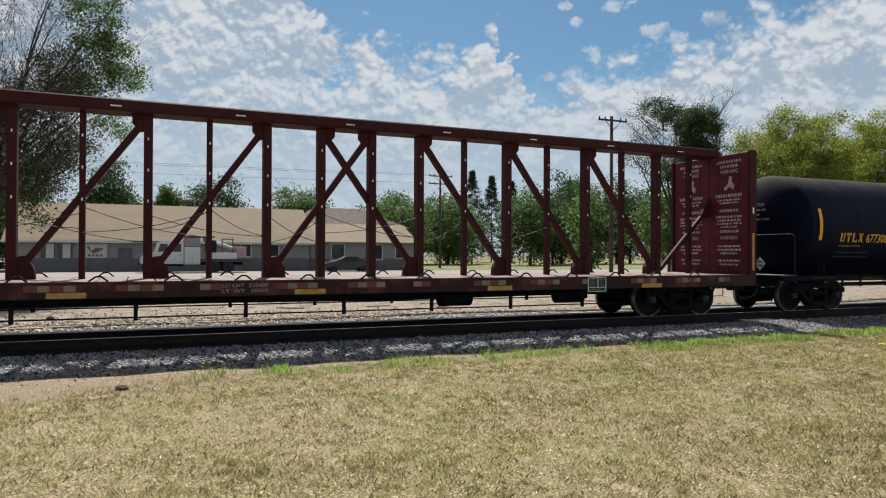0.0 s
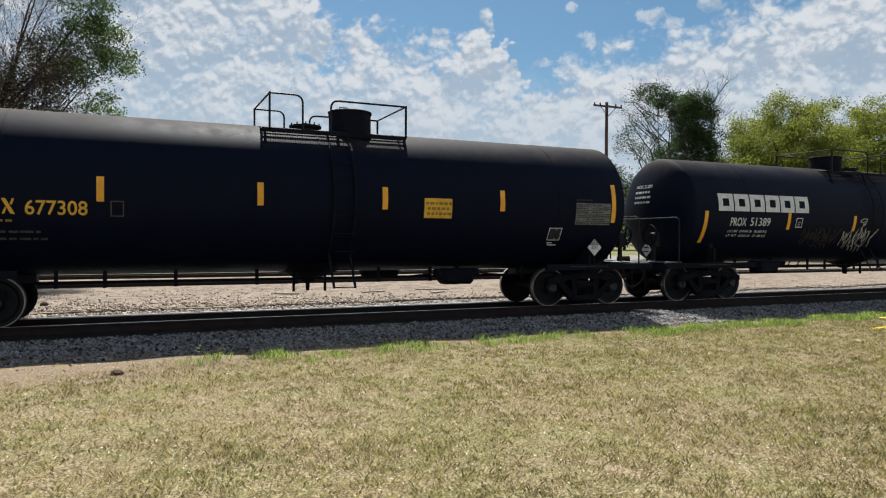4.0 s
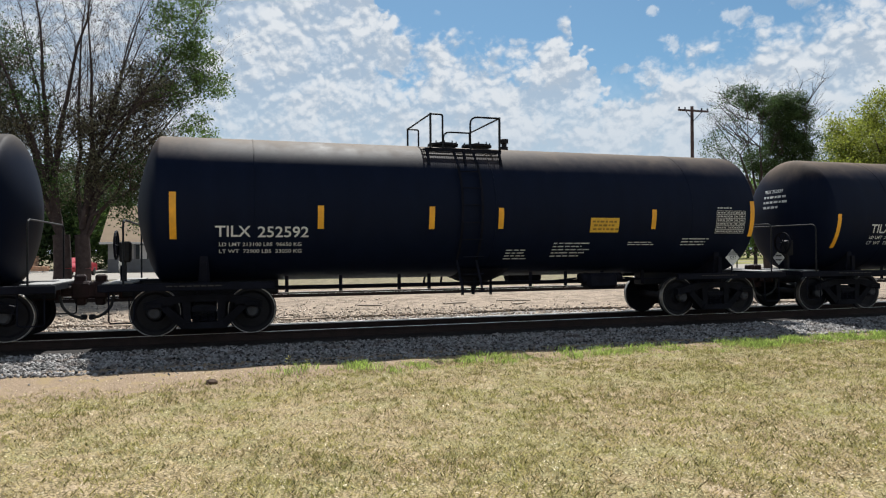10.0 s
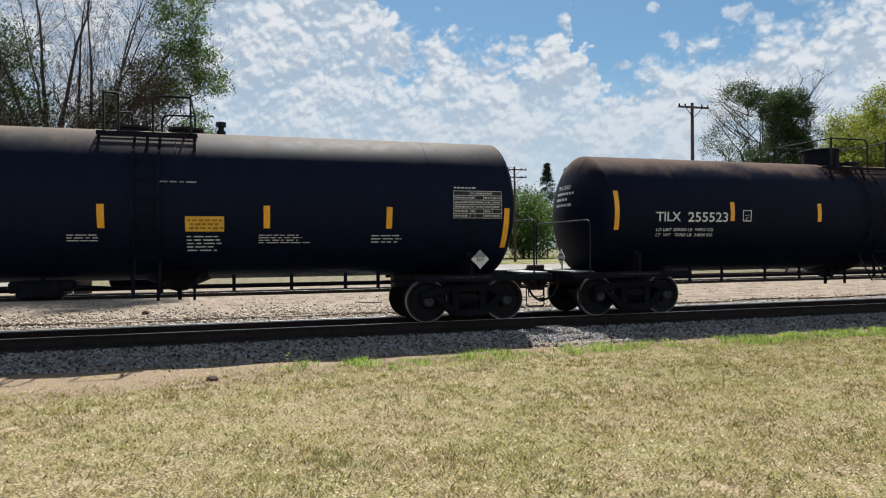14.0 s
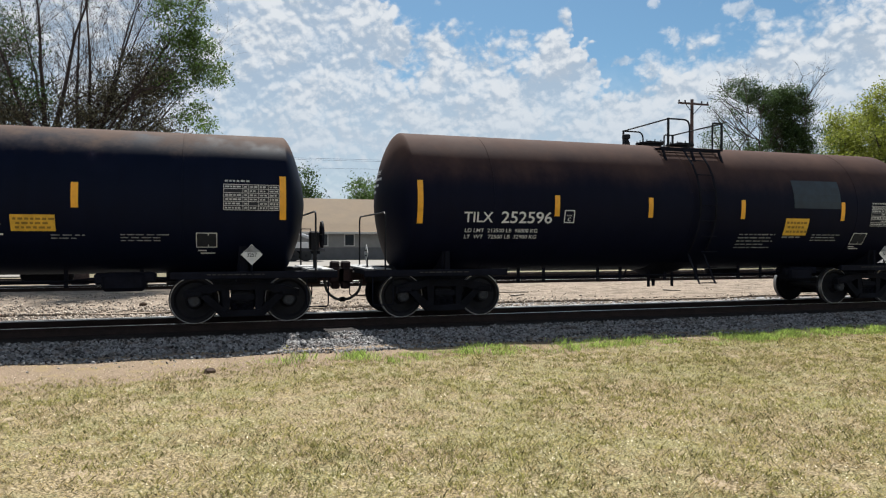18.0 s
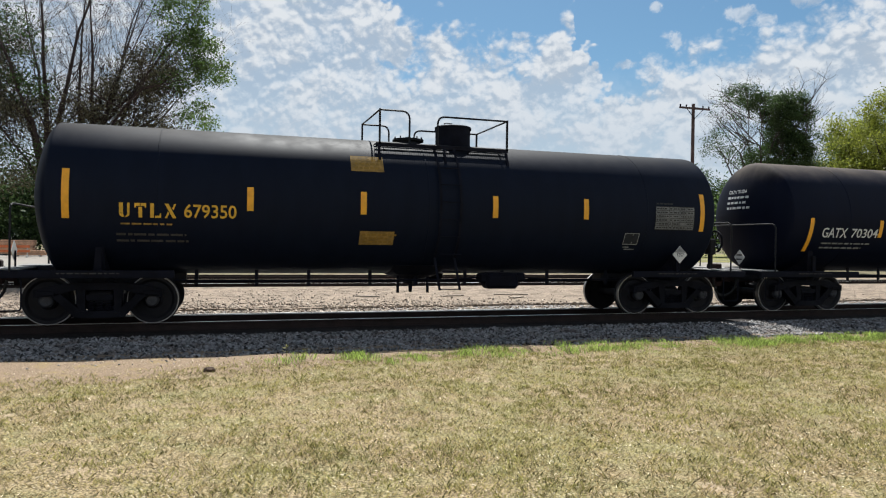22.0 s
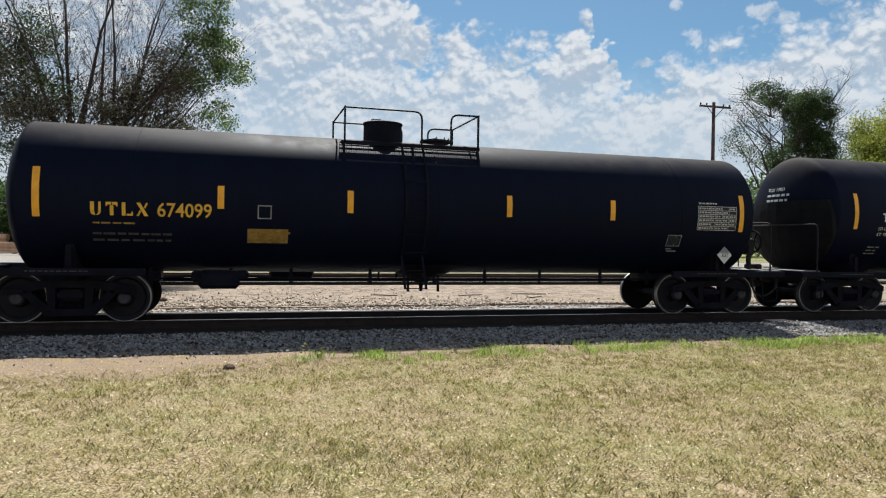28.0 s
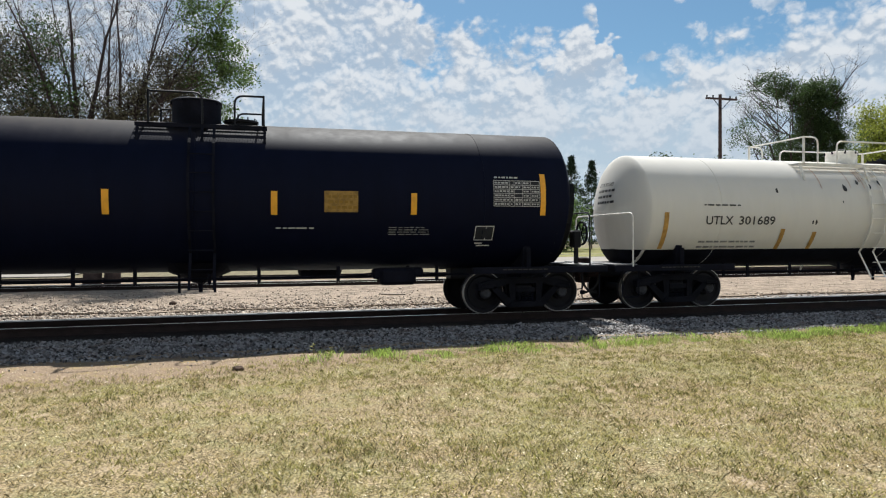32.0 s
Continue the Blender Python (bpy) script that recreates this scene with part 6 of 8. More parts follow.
def ballast_bed():
    """The ballast shoulder and bed under the main track, as a trapezoid with loose stones on it."""
    prof = [(11.75, -0.09), (12.3, -0.035), (13.2, 0.015), (13.6, 0.02), (16.5, 0.02), (17.2, 0.03), (18.6, 0.02), (18.7, -0.15)]
    xs = [-150 + 4.0 * i for i in range(120)]
    verts = [(x, y, z) for x in xs for y, z in prof]
    n = len(prof)
    faces = [(i * n + k, i * n + k + 1, (i + 1) * n + k + 1, (i + 1) * n + k) for i in range(len(xs) - 1) for k in range(n - 1)]
    faces = [f[::-1] for f in faces]
    tagged(mesh_from("ballast_bed", verts, faces, BALLAST), "grey crushed-stone ballast bed of the railway", "ballast", kind="structure")
    # Dark sheet puts the train's shade into the fouled ballast's colour.
    dark_bed = part("greasy_bed", plate_flat(-150, 320, 13.45, 16.7, 0.026), FOULED_SHADED)
    tagged(dark_bed, "fouled ballast between and beside the rails, darkened with the train's shade", "ballast", kind="structure")
    rng = np.random.default_rng(3)
    yy, zz = [p[0] for p in prof], [p[1] for p in prof]
    cube = np.array([(-1, -1, -1), (1, -1, -1), (1, 1, -1), (-1, 1, -1), (-1, -1, 1), (1, -1, 1), (1, 1, 1), (-1, 1, 1)], float) * 0.5
    fidx = np.array([(0, 3, 2, 1), (4, 5, 6, 7), (0, 1, 5, 4), (1, 2, 6, 5), (2, 3, 7, 6), (3, 0, 4, 7)])
    spots = []
    n1 = 44000
    x = rng.uniform(-9, 26, n1)
    y = 11.45 + 2.1 * rng.beta(1.25, 1.25, n1)
    spots.append((x, y, rng.uniform(0.022, 0.060, n1)))
    spots.append((rng.uniform(-9, 34, 4000), rng.uniform(16.6, 18.6, 4000), rng.uniform(0.03, 0.07, 4000)))
    spots.append((rng.uniform(26, 60, 4000), rng.uniform(11.7, 13.6, 4000), rng.uniform(0.04, 0.09, 4000)))
    spots.append((-10 + 18 * rng.beta(1, 1.6, 1100), 18.0 + 7.0 * rng.uniform(0, 1, 1100) ** 1.3, rng.uniform(0.03, 0.07, 1100)))
    spots.append((rng.uniform(-10, 34, 1500), 18.0 + 9.0 * rng.uniform(0, 1, 1500) ** 1.2, rng.uniform(0.02, 0.05, 1500)))
    spots.append((rng.uniform(-9, 14, 900), 11.75 - 1.5 * rng.beta(1, 3.4, 900), rng.uniform(0.01, 0.032, 900)))
    spots.append((-10 + 22 * rng.beta(1.0, 1.8, 4500), 17.3 + 4.6 * rng.beta(0.8, 2.6, 4500), rng.uniform(0.03, 0.080, 4500)))
    x, y, s = (np.concatenate([p[k] for p in spots]) for k in range(3))
    z = np.where(y < 18.6, np.interp(y, yy, zz), 0.0) + s * 0.12
    z = np.where(y > 18.15, 0.075 + s * 0.08, z)
    z = np.where(y < 11.75, height(x, y) + s * 0.15, z)
    n = len(x)
    q = rng.normal(size=(n, 4))
    q /= np.linalg.norm(q, axis=1)[:, None]
    w, a, b, c = q.T
    R = np.stack([1 - 2 * (b * b + c * c), 2 * (a * b - c * w), 2 * (a * c + b * w), 2 * (a * b + c * w), 1 - 2 * (a * a + c * c), 2 * (b * c - a * w),
                  2 * (a * c - b * w), 2 * (b * c + a * w), 1 - 2 * (a * a + b * b)], 1).reshape(n, 3, 3)
    pts = cube[None] * (s[:, None, None] * rng.uniform(0.45, 1.25, (n, 1, 3))) * rng.uniform(0.55, 1.0, (n, 8, 1))
    pts = np.einsum("nij,nkj->nki", R, pts) + np.stack([x, y, z], 1)[:, None]
    co = pts.reshape(-1, 3)
    me = bpy.data.meshes.new("ballast_stones")
    me.vertices.add(len(co))
    me.vertices.foreach_set("co", co.astype(np.float32).ravel())
    loops = (fidx[None] + (np.arange(n) * 8)[:, None, None]).ravel().astype(np.int32)
    me.loops.add(len(loops))
    me.loops.foreach_set("vertex_index", loops)
    me.polygons.add(n * 6)
    me.polygons.foreach_set("loop_start", np.arange(0, n * 24, 4, dtype=np.int32))
    me.polygons.foreach_set("loop_total", np.full(n * 6, 4, dtype=np.int32))
    me.materials.append(BALLAST)
    me.update()
    me.validate()
    me.materials.append(material("brown_rubble", (0.40, 0.335, 0.27), 0.9, 0.0, 0.2, 0.25, 3.0, 0.6, 14, second=(0.23, 0.175, 0.135), island_tint=0.6))
    me.polygons.foreach_set("material_index", np.repeat((y > 16.0).astype(np.int32), 6))
    tagged(new("ballast_stones", me), "loose grey crushed stones beside the rails", "ballast", kind="stuff")


def blades(name, x, y, z0, h, w, mat, lean, label, category, seed):
    """Upright grass blades, each a thin bent triangle pair."""
    rng = np.random.default_rng(seed)
    n = len(x)
    a = rng.uniform(0, 2 * np.pi, n)
    dx, dy = np.cos(a) * w / 2, np.sin(a) * w / 2
    b = rng.uniform(0, 2 * np.pi, n)
    lx, ly = np.cos(b) * lean * h, np.sin(b) * lean * h
    p0 = np.stack([x - dx, y - dy, z0], 1)
    p1 = np.stack([x + dx, y + dy, z0], 1)
    p2 = np.stack([x + dx * 0.7 + lx * 0.4, y + dy * 0.7 + ly * 0.4, z0 + h * 0.62], 1)
    p3 = np.stack([x + lx, y + ly, z0 + h], 1)
    co = np.stack([p0, p1, p2, p3], 1).reshape(-1, 3)
    return tagged(quads_mesh(name, co, 4, mat), label, category, kind="stuff")


def lawn_grass():
    rng = np.random.default_rng(8)

    def field(n, y0, y1, power):
        y = y0 + (y1 - y0) * rng.uniform(0, 1, n) ** power - np.where(rng.uniform(0, 1, n) < 0.18, rng.gamma(1.4, 1.7, n), 0)
        x = -0.5 - 0.42 * np.abs(y) + rng.uniform(0, 1, n) * (1.6 + 2.05 * np.abs(y)) + rng.choice((-1, 1), n) * rng.gamma(0.6, 0.9, n)
        return x, y
    # tufts: blades gather about centres
    for name, n, mat, hh, label, seed in (("straw_grass", 205000, STRAW, 0.015, "short dry straw-coloured lawn grass", 1),
                                          ("green_grass", 180000, BLADE_GREEN, 0.021, "short green lawn grass in tufts", 2)):
        cx, cy = field(n // (6 if mat is STRAW else 7), 2.2, 11.5, 1.0)
        if mat is BLADE_GREEN:
            keep = (0.55 * np.sin(cx * 1.1 + 0.5) * np.sin(cy * 1.4 + cx * 0.35) + 0.5 * np.sin(cx * 2.7 - cy * 1.9) * np.sin(cx * 1.9 + cy * 3.1) + rng.normal(0, 0.75, len(cx)) + 0.24 * (cx - 4) / 4 + 0.6 * np.clip((cy - 6.5) / 3, 0, 1)) > 0.22
            cx, cy = cx[keep], cy[keep]
        k = rng.integers(0, len(cx), n)
        tight = 0.045 if mat is STRAW else 0.032
        x = cx[k] + rng.normal(0, tight, n)
        y = cy[k] + rng.normal(0, tight, n)
        inside = y < 10.85 - 1.2 * np.clip((4 - x) / 8, 0, 1) + rng.normal(0, 0.25, n) + rng.gamma(0.35, 0.5, n)
        x, y = x[inside], y[inside]
        blades(name, x, y, height(x, y) - 0.004, rng.gamma(4, hh / 4, len(x)) + 0.008, rng.uniform(0.0025, 0.0068, len(x)), mat, 1.1 if mat is STRAW else 0.6, label, "grass", seed)
    # bleached bits of straw lying on the lawn
    x, y = field(15000, 2.2, 11.3, 1.0)
    blades("dry_straw", x, y, height(x, y) + 0.012, rng.uniform(0.004, 0.013, 15000), rng.uniform(0.004, 0.0105, 15000), DRY_BIT, 3.0, "bleached bits of straw lying on the lawn", "straw", 6)
    # taller bright weeds along the foot of the ballast
    cx = np.concatenate([rng.uniform(1.8, 9.5, 14), rng.uniform(9.2, 26.0, 260), rng.normal(0.9, 0.3, 3), rng.normal(2.3, 0.3, 9), rng.normal(4.3, 0.35, 14), rng.normal(6.6, 0.5, 16), rng.normal(10.2, 0.4, 20), rng.uniform(1.5, 10.0, 34)])
    cy = 10.86 + rng.normal(0, 0.27, len(cx)) + np.clip((cx - 9) / 14, 0, 1) * 0.32 - np.clip((2.5 - cx) / 4, 0, 1) * 0.6
    hh = 0.03 + rng.gamma(1.8, 0.031, len(cx)) * (1 + 0.5 * np.clip((cx - 10) / 4, 0, 1))
    hh[-34:] *= 0.75
    hh = np.minimum(hh, 0.12)
    n = 56
    x = np.repeat(cx, n) + rng.normal(0, 0.10, len(cx) * n)
    y = np.repeat(cy, n) + rng.normal(0, 0.10, len(cx) * n)
    h = np.repeat(hh, n) * rng.uniform(0.5, 1.2, len(x))
    blades("tall_weeds", x, y, height(x, y) - 0.01, h, rng.uniform(0.005, 0.010, len(x)), WEED_GREEN, 0.45, "bright green weeds along the ballast edge", "weeds", 5)
    # single dark weeds in the lawn
    for i, (px, py, ph) in enumerate(((5.72, 6.95, 0.22), (0.9, 10.9, 0.22), (1.15, 10.8, 0.18), (-3.2, 10.2, 0.12), (3.6, 7.9, 0.10))):
        bm = bmesh.new()
        rr = random.Random(i)
        rod(bm, (0, 0, 0), (0.01, 0, ph), 0.005, 5, 0.002)
        for k in range(9):
            a, zz = rr.uniform(0, 6.3), ph * rr.uniform(0.2, 0.95)
            tip = Vector((math.cos(a) * 0.07, math.sin(a) * 0.07, zz + 0.03))
            bm.faces.new([bm.verts.new(p) for p in ((0, 0, zz), tuple(tip * 0.5 + Vector((0.012, 0.012, zz * 0.5))), tuple(tip), tuple(tip * 0.5 + Vector((-0.012, -0.012, zz * 0.5))))])
        ob = part("lawn_weed", bm, BLADE_GREEN)
        ob.matrix_basis = pose(px, py, float(height(px, py)) - 0.01)
        tagged(ob, "small dark weed standing in the lawn", "weed", "weeds in the lawn")


def stone(x, y, z, s, seed, label):
    bm = bmesh.new()
    bmesh.ops.create_icosphere(bm, subdivisions=2, radius=s)
    for v in bm.verts:
        v.co *= 1 + 0.35 * noise.noise(v.co * 3 / s + Vector((seed, 0, 0)))
        v.co.z *= 0.75
    ob = part("rock", bm, ROCK)
    ob.matrix_basis = pose(x, y, z)
    tagged(ob, label, "rock")


TIE_MESH = []


def rail_profile():
    return [(-0.075, 0.0), (0.075, 0.0), (0.075, 0.012), (0.012, 0.03), (0.012, 0.135), (0.036, 0.145), (0.036, 0.168), (0.03, 0.175), (-0.03, 0.175),
            (-0.036, 0.168), (-0.036, 0.145), (-0.012, 0.135), (-0.012, 0.03), (-0.075, 0.012)]


def track(name, yc, top, x0, x1, label, polished, ties_from, ties_to):
    tr = thing(name, pose(0, yc, 0), label, "railway track")
    for side in (-1, 1):
        bm = bmesh.new()
        prof = rail_profile()
        a = [bm.verts.new((x0, side * 0.7535 + p, top - 0.175 + q)) for p, q in prof]
        b = [bm.verts.new((x1, side * 0.7535 + p, top - 0.175 + q)) for p, q in prof]
        for i in range(len(prof)):
            j = (i + 1) % len(prof)
            bm.faces.new((a[i], b[i], b[j], a[j]))
        bm.faces.new(a)
        bm.faces.new(b)
        bmesh.ops.recalc_face_normals(bm, faces=bm.faces[:])
        rail = part("rail", bm, RAIL_STEEL, tr)
        if polished:
            bm = bmesh.new()
            box(bm, (x0 + x1) / 2, side * 0.7535, top + 0.0005, x1 - x0, 0.05, 0.005)
            box(bm, (x0 + x1) / 2, side * (0.7535 - 0.0355), top - 0.014, x1 - x0, 0.006, 0.024)
            part("running_surface", bm, RAIL_HEAD, rail, "bright polished rail head")
    if not TIE_MESH:
        bm = bmesh.new()
        soft_box(bm, 0, 0, 0, 0.23, 2.6, 0.18, 0.012)
        me = bpy.data.meshes.new("tie")
        bm.to_mesh(me)
        bm.free()
        me.materials.append(TIE_WOOD)
        TIE_MESH.append(me)
    x = ties_from
    rng = random.Random(int(yc))
    while x < ties_to:
        t = new("tie", TIE_MESH[0])
        t.parent = tr
        t.matrix_basis = pose(x, rng.uniform(-0.03, 0.03), top - 0.175 - 0.088, 0, 0, rng.uniform(-1, 1))
        x += 0.53
    return tr


build_ground()
strip("gravel_yard", 18.2, 36.8, 0.075, GRAVEL, "pale gravel yard behind the main track", "gravel", rag=0.35, seg=220)
strip("street", 49.5, 66.0, 0.10, CONCRETE, "pale concrete street and forecourt", "road", rag=0.0)
strip("driveway", 38.0, 49.5, 0.11, CONCRETE, "pale concrete driveway beside the gravel yard", "pavement", -60.0, -9.0, 0.25, 10)
strip("parking_lot", 66.0, 81.0, 0.108, CONCRETE, "pale concrete parking lot beside the building", "pavement", -60.0, -11.5, 0.2, 10)
ballast_bed()
lawn_grass()
stone(-0.21, 10.03, -0.02, 0.085, 1, "small dark rock on the bare soil")
stone(-2.1, 20.0, 0.10, 0.10, 2, "small brown rock on the gravel")
track("main_track", YC, RAIL, -150, 320, "main railway track with polished rails on ballast", True, -14, 60)
track("siding_track", 27.6, 0.20, -150, 320, "siding track with worn rails set in gravel", True, -12, 40)
track("siding_track", 33.2, 0.20, -150, 320, "rusty second siding track set in gravel", False, -12, 40)


# ---- trees ----
BARK = material("bark", (0.058, 0.044, 0.041), 0.95, 0.0, 0.15, 0.3, 4.0, 0.6, 20)
LEAF_MID = material("leaves_mid", (0.085, 0.135, 0.035), 0.6, 0.0, 0.25, 0.3, 0.8, island_tint=0.5)
LEAF_DARK = material("leaves_dark", (0.048, 0.078, 0.024), 0.6, 0.0, 0.25, 0.3, 0.8, island_tint=0.5)
LEAF_BRIGHT = material("leaves_yellow_green", (0.215, 0.240, 0.036), 0.6, 0.0, 0.25, 0.3, 0.8, island_tint=0.45)
LEAF_DEAD = material("dead_leaves", (0.085, 0.066, 0.048), 0.8, 0.0, 0.15, 0.3, 0.8, island_tint=0.5)
LEAF_SPRUCE = material("spruce_needles", (0.030, 0.050, 0.024), 0.8, 0.0, 0.2, 0.3, 0.8, island_tint=0.4)
for leaf in (LEAF_MID, LEAF_DARK, LEAF_BRIGHT, STRAW, BLADE_GREEN, WEED_GREEN):
    tree_nodes = leaf.node_tree.nodes
    out = next(n for n in tree_nodes if n.type == "OUTPUT_MATERIAL")
    bsdf = next(n for n in tree_nodes if n.type == "BSDF_PRINCIPLED")
    glow = tree_nodes.new("ShaderNodeBsdfTranslucent")
    leaf.node_tree.links.new(bsdf.inputs["Base Color"].links[0].from_socket, glow.inputs["Color"])
    both = tree_nodes.new("ShaderNodeMixShader")
    both.inputs[0].default_value = 0.45
    leaf.node_tree.links.new(bsdf.outputs[0], both.inputs[1])
    leaf.node_tree.links.new(glow.outputs[0], both.inputs[2])
    leaf.node_tree.links.new(both.outputs[0], out.inputs["Surface"])


def leaf_cloud(name, tips, per, spread, size, mat, parent, seed):
    """Many small folded leaves about the tips of the twigs."""
    rng = np.random.default_rng(seed)
    tips = np.asarray(tips)
    c = np.repeat(tips, per, axis=0) + rng.normal(0, 1, (len(tips) * per, 3)) * np.array([spread, spread, spread * 0.75])
    n = len(c)
    d = rng.normal(size=(n, 3))
    d /= np.linalg.norm(d, axis=1)[:, None]
    e = np.cross(d, rng.normal(size=(n, 3)))
    e /= np.linalg.norm(e, axis=1)[:, None]
    s = rng.uniform(0.6, 1.3, (n, 1)) * size
    co = np.stack([c - d * s, c + e * s * 0.45, c + d * s, c - e * s * 0.45], 1).reshape(-1, 3)
    ob = quads_mesh(name, co, 4, mat)
    ob.parent = parent
    ob["kind"] = "stuff"
    return ob


def grow(bm, a, d, length, r, depth, rng, tips, up=0.25, seg=6, bend=0.3, kids=(2, 4), shrink=0.68):
    """A limb of three tapered lengths, with smaller limbs on it."""
    a = Vector(a)
    d = Vector(d).normalized()
    pieces = 3
    for i in range(pieces):
        d = (d + Vector((rng.uniform(-bend, bend), rng.uniform(-bend, bend), rng.uniform(-bend, bend) * 0.6 + up * 0.3))).normalized()
        b = a + d * (length / pieces)
        r2 = r * 0.78
        rod(bm, a, b, r, max(4, seg), r2)
        a, r = b, r2
        if depth > 0 and i >= 1:
            for k in range(rng.randint(*kids) - (1 if i == 1 else 0)):
                side = Vector((rng.uniform(-1, 1), rng.uniform(-1, 1), rng.uniform(-0.25, 0.8))).normalized()
                grow(bm, a, d * 0.55 + side * 0.8, length * shrink * rng.uniform(0.7, 1.1), r * 0.66, depth - 1, rng, tips, up, seg - 1, bend, kids, shrink)
        if depth == 0:
            tips.append(tuple(a))


def tree(x, y, h, width, mat, seed, label, trunk_r=0.22, depth=3, per=30, size=0.14, spread=0.45, stems=1, name="tree", kids=(2, 4), up=0.3, group="", lean=0.0, first=0.32):
    rng = random.Random(seed)
    ob = thing(name, pose(x, y, 0.05), label, "tree", group)
    bm = bmesh.new()
    tips = []
    for s in range(stems):
        a = 2 * math.pi * s / stems + rng.uniform(0, 1)
        tilt = 0.0 if stems == 1 else rng.uniform(0.15, 0.4)
        grow(bm, (0.25 * math.cos(a) * (stems > 1), 0.25 * math.sin(a) * (stems > 1), -0.1), (math.cos(a) * tilt + lean, math.sin(a) * tilt, 1), h * first * 1.6, trunk_r, depth, rng, tips, up, 8, 0.16,
             kids)
    t = np.array(tips)
    # fit the crown to the wanted height and width
    sx = width / 2 / max(0.1, np.percentile(np.abs(t[:, :2]), 92))
    sz = h / max(0.1, np.percentile(t[:, 2], 97))
    for v in bm.verts:
        k = min(1.0, max(0.0, v.co.z / (h * 0.25)))
        v.co = Vector((v.co.x * (1 + (sx - 1) * k), v.co.y * (1 + (sx - 1) * k), v.co.z * sz))
    t = t * np.array([sx, sx, sz])
    part("trunk", bm, BARK, ob, smooth=True)
    if per:
        leaf_cloud("crown", t, per, spread, size, mat, ob, seed)
    return ob, t


def clump_tree(x, y, h, width, mat, seed, label, low=0.12, clumps=60, per=70, size=0.2, name="tree", group="", loose=0.085):
    """A far tree: trunk, a few limbs and a crown of many leaves gathered in clumps with gaps between."""
    rng = np.random.default_rng(seed)
    ob = thing(name, pose(x, y, 0.05), label, "tree", group)
    bm = bmesh.new()
    rod(bm, (0, 0, -0.2), (0.1, 0, h * 0.55), 0.03 * h * 0.6, 8, 0.012 * h)
    cs = []
    while len(cs) < clumps:
        p = rng.uniform(-1, 1, 3)
        if 0.25 < np.linalg.norm(p) < 1:
            cs.append(p)
    cs = np.array(cs)
    cs = cs * np.array([width / 2, width / 2, h * (1 - low) / 2]) * (0.82 + 0.18 * rng.uniform(-1, 1, (clumps, 1))) + np.array([0, 0, h * (1 + low) / 2])
    for c in cs[::6]:
        rod(bm, (0.05, 0, min(h * 0.5, c[2] * 0.6)), tuple(c), 0.006 * h, 5, 0.002 * h)
    part("trunk", bm, BARK, ob, smooth=True)
    leaf_cloud("crown", cs, per, width * loose, size, mat, ob, seed)
    return ob


def spruce(x, y, h, seed):
    rng = np.random.default_rng(seed)
    ob = thing("spruce", pose(x, y, 0.05), "dark spruce with a pointed top", "tree", "spruces")
    bm = bmesh.new()
    rod(bm, (0, 0, -0.2), (0, 0, h), 0.16, 8, 0.02)
    part("trunk", bm, BARK, ob)
    z = rng.uniform(0.08, 1.0, 240) ** 0.8 * h
    a = rng.uniform(0, 6.3, 240)
    r = (h - z) * 0.40 * rng.uniform(0.3, 1.0, 240)
    leaf_cloud("crown", np.stack([r * np.cos(a), r * np.sin(a), z - r * 0.25], 1), 60, 0.26, 0.14, LEAF_SPRUCE, ob, seed)
    return ob


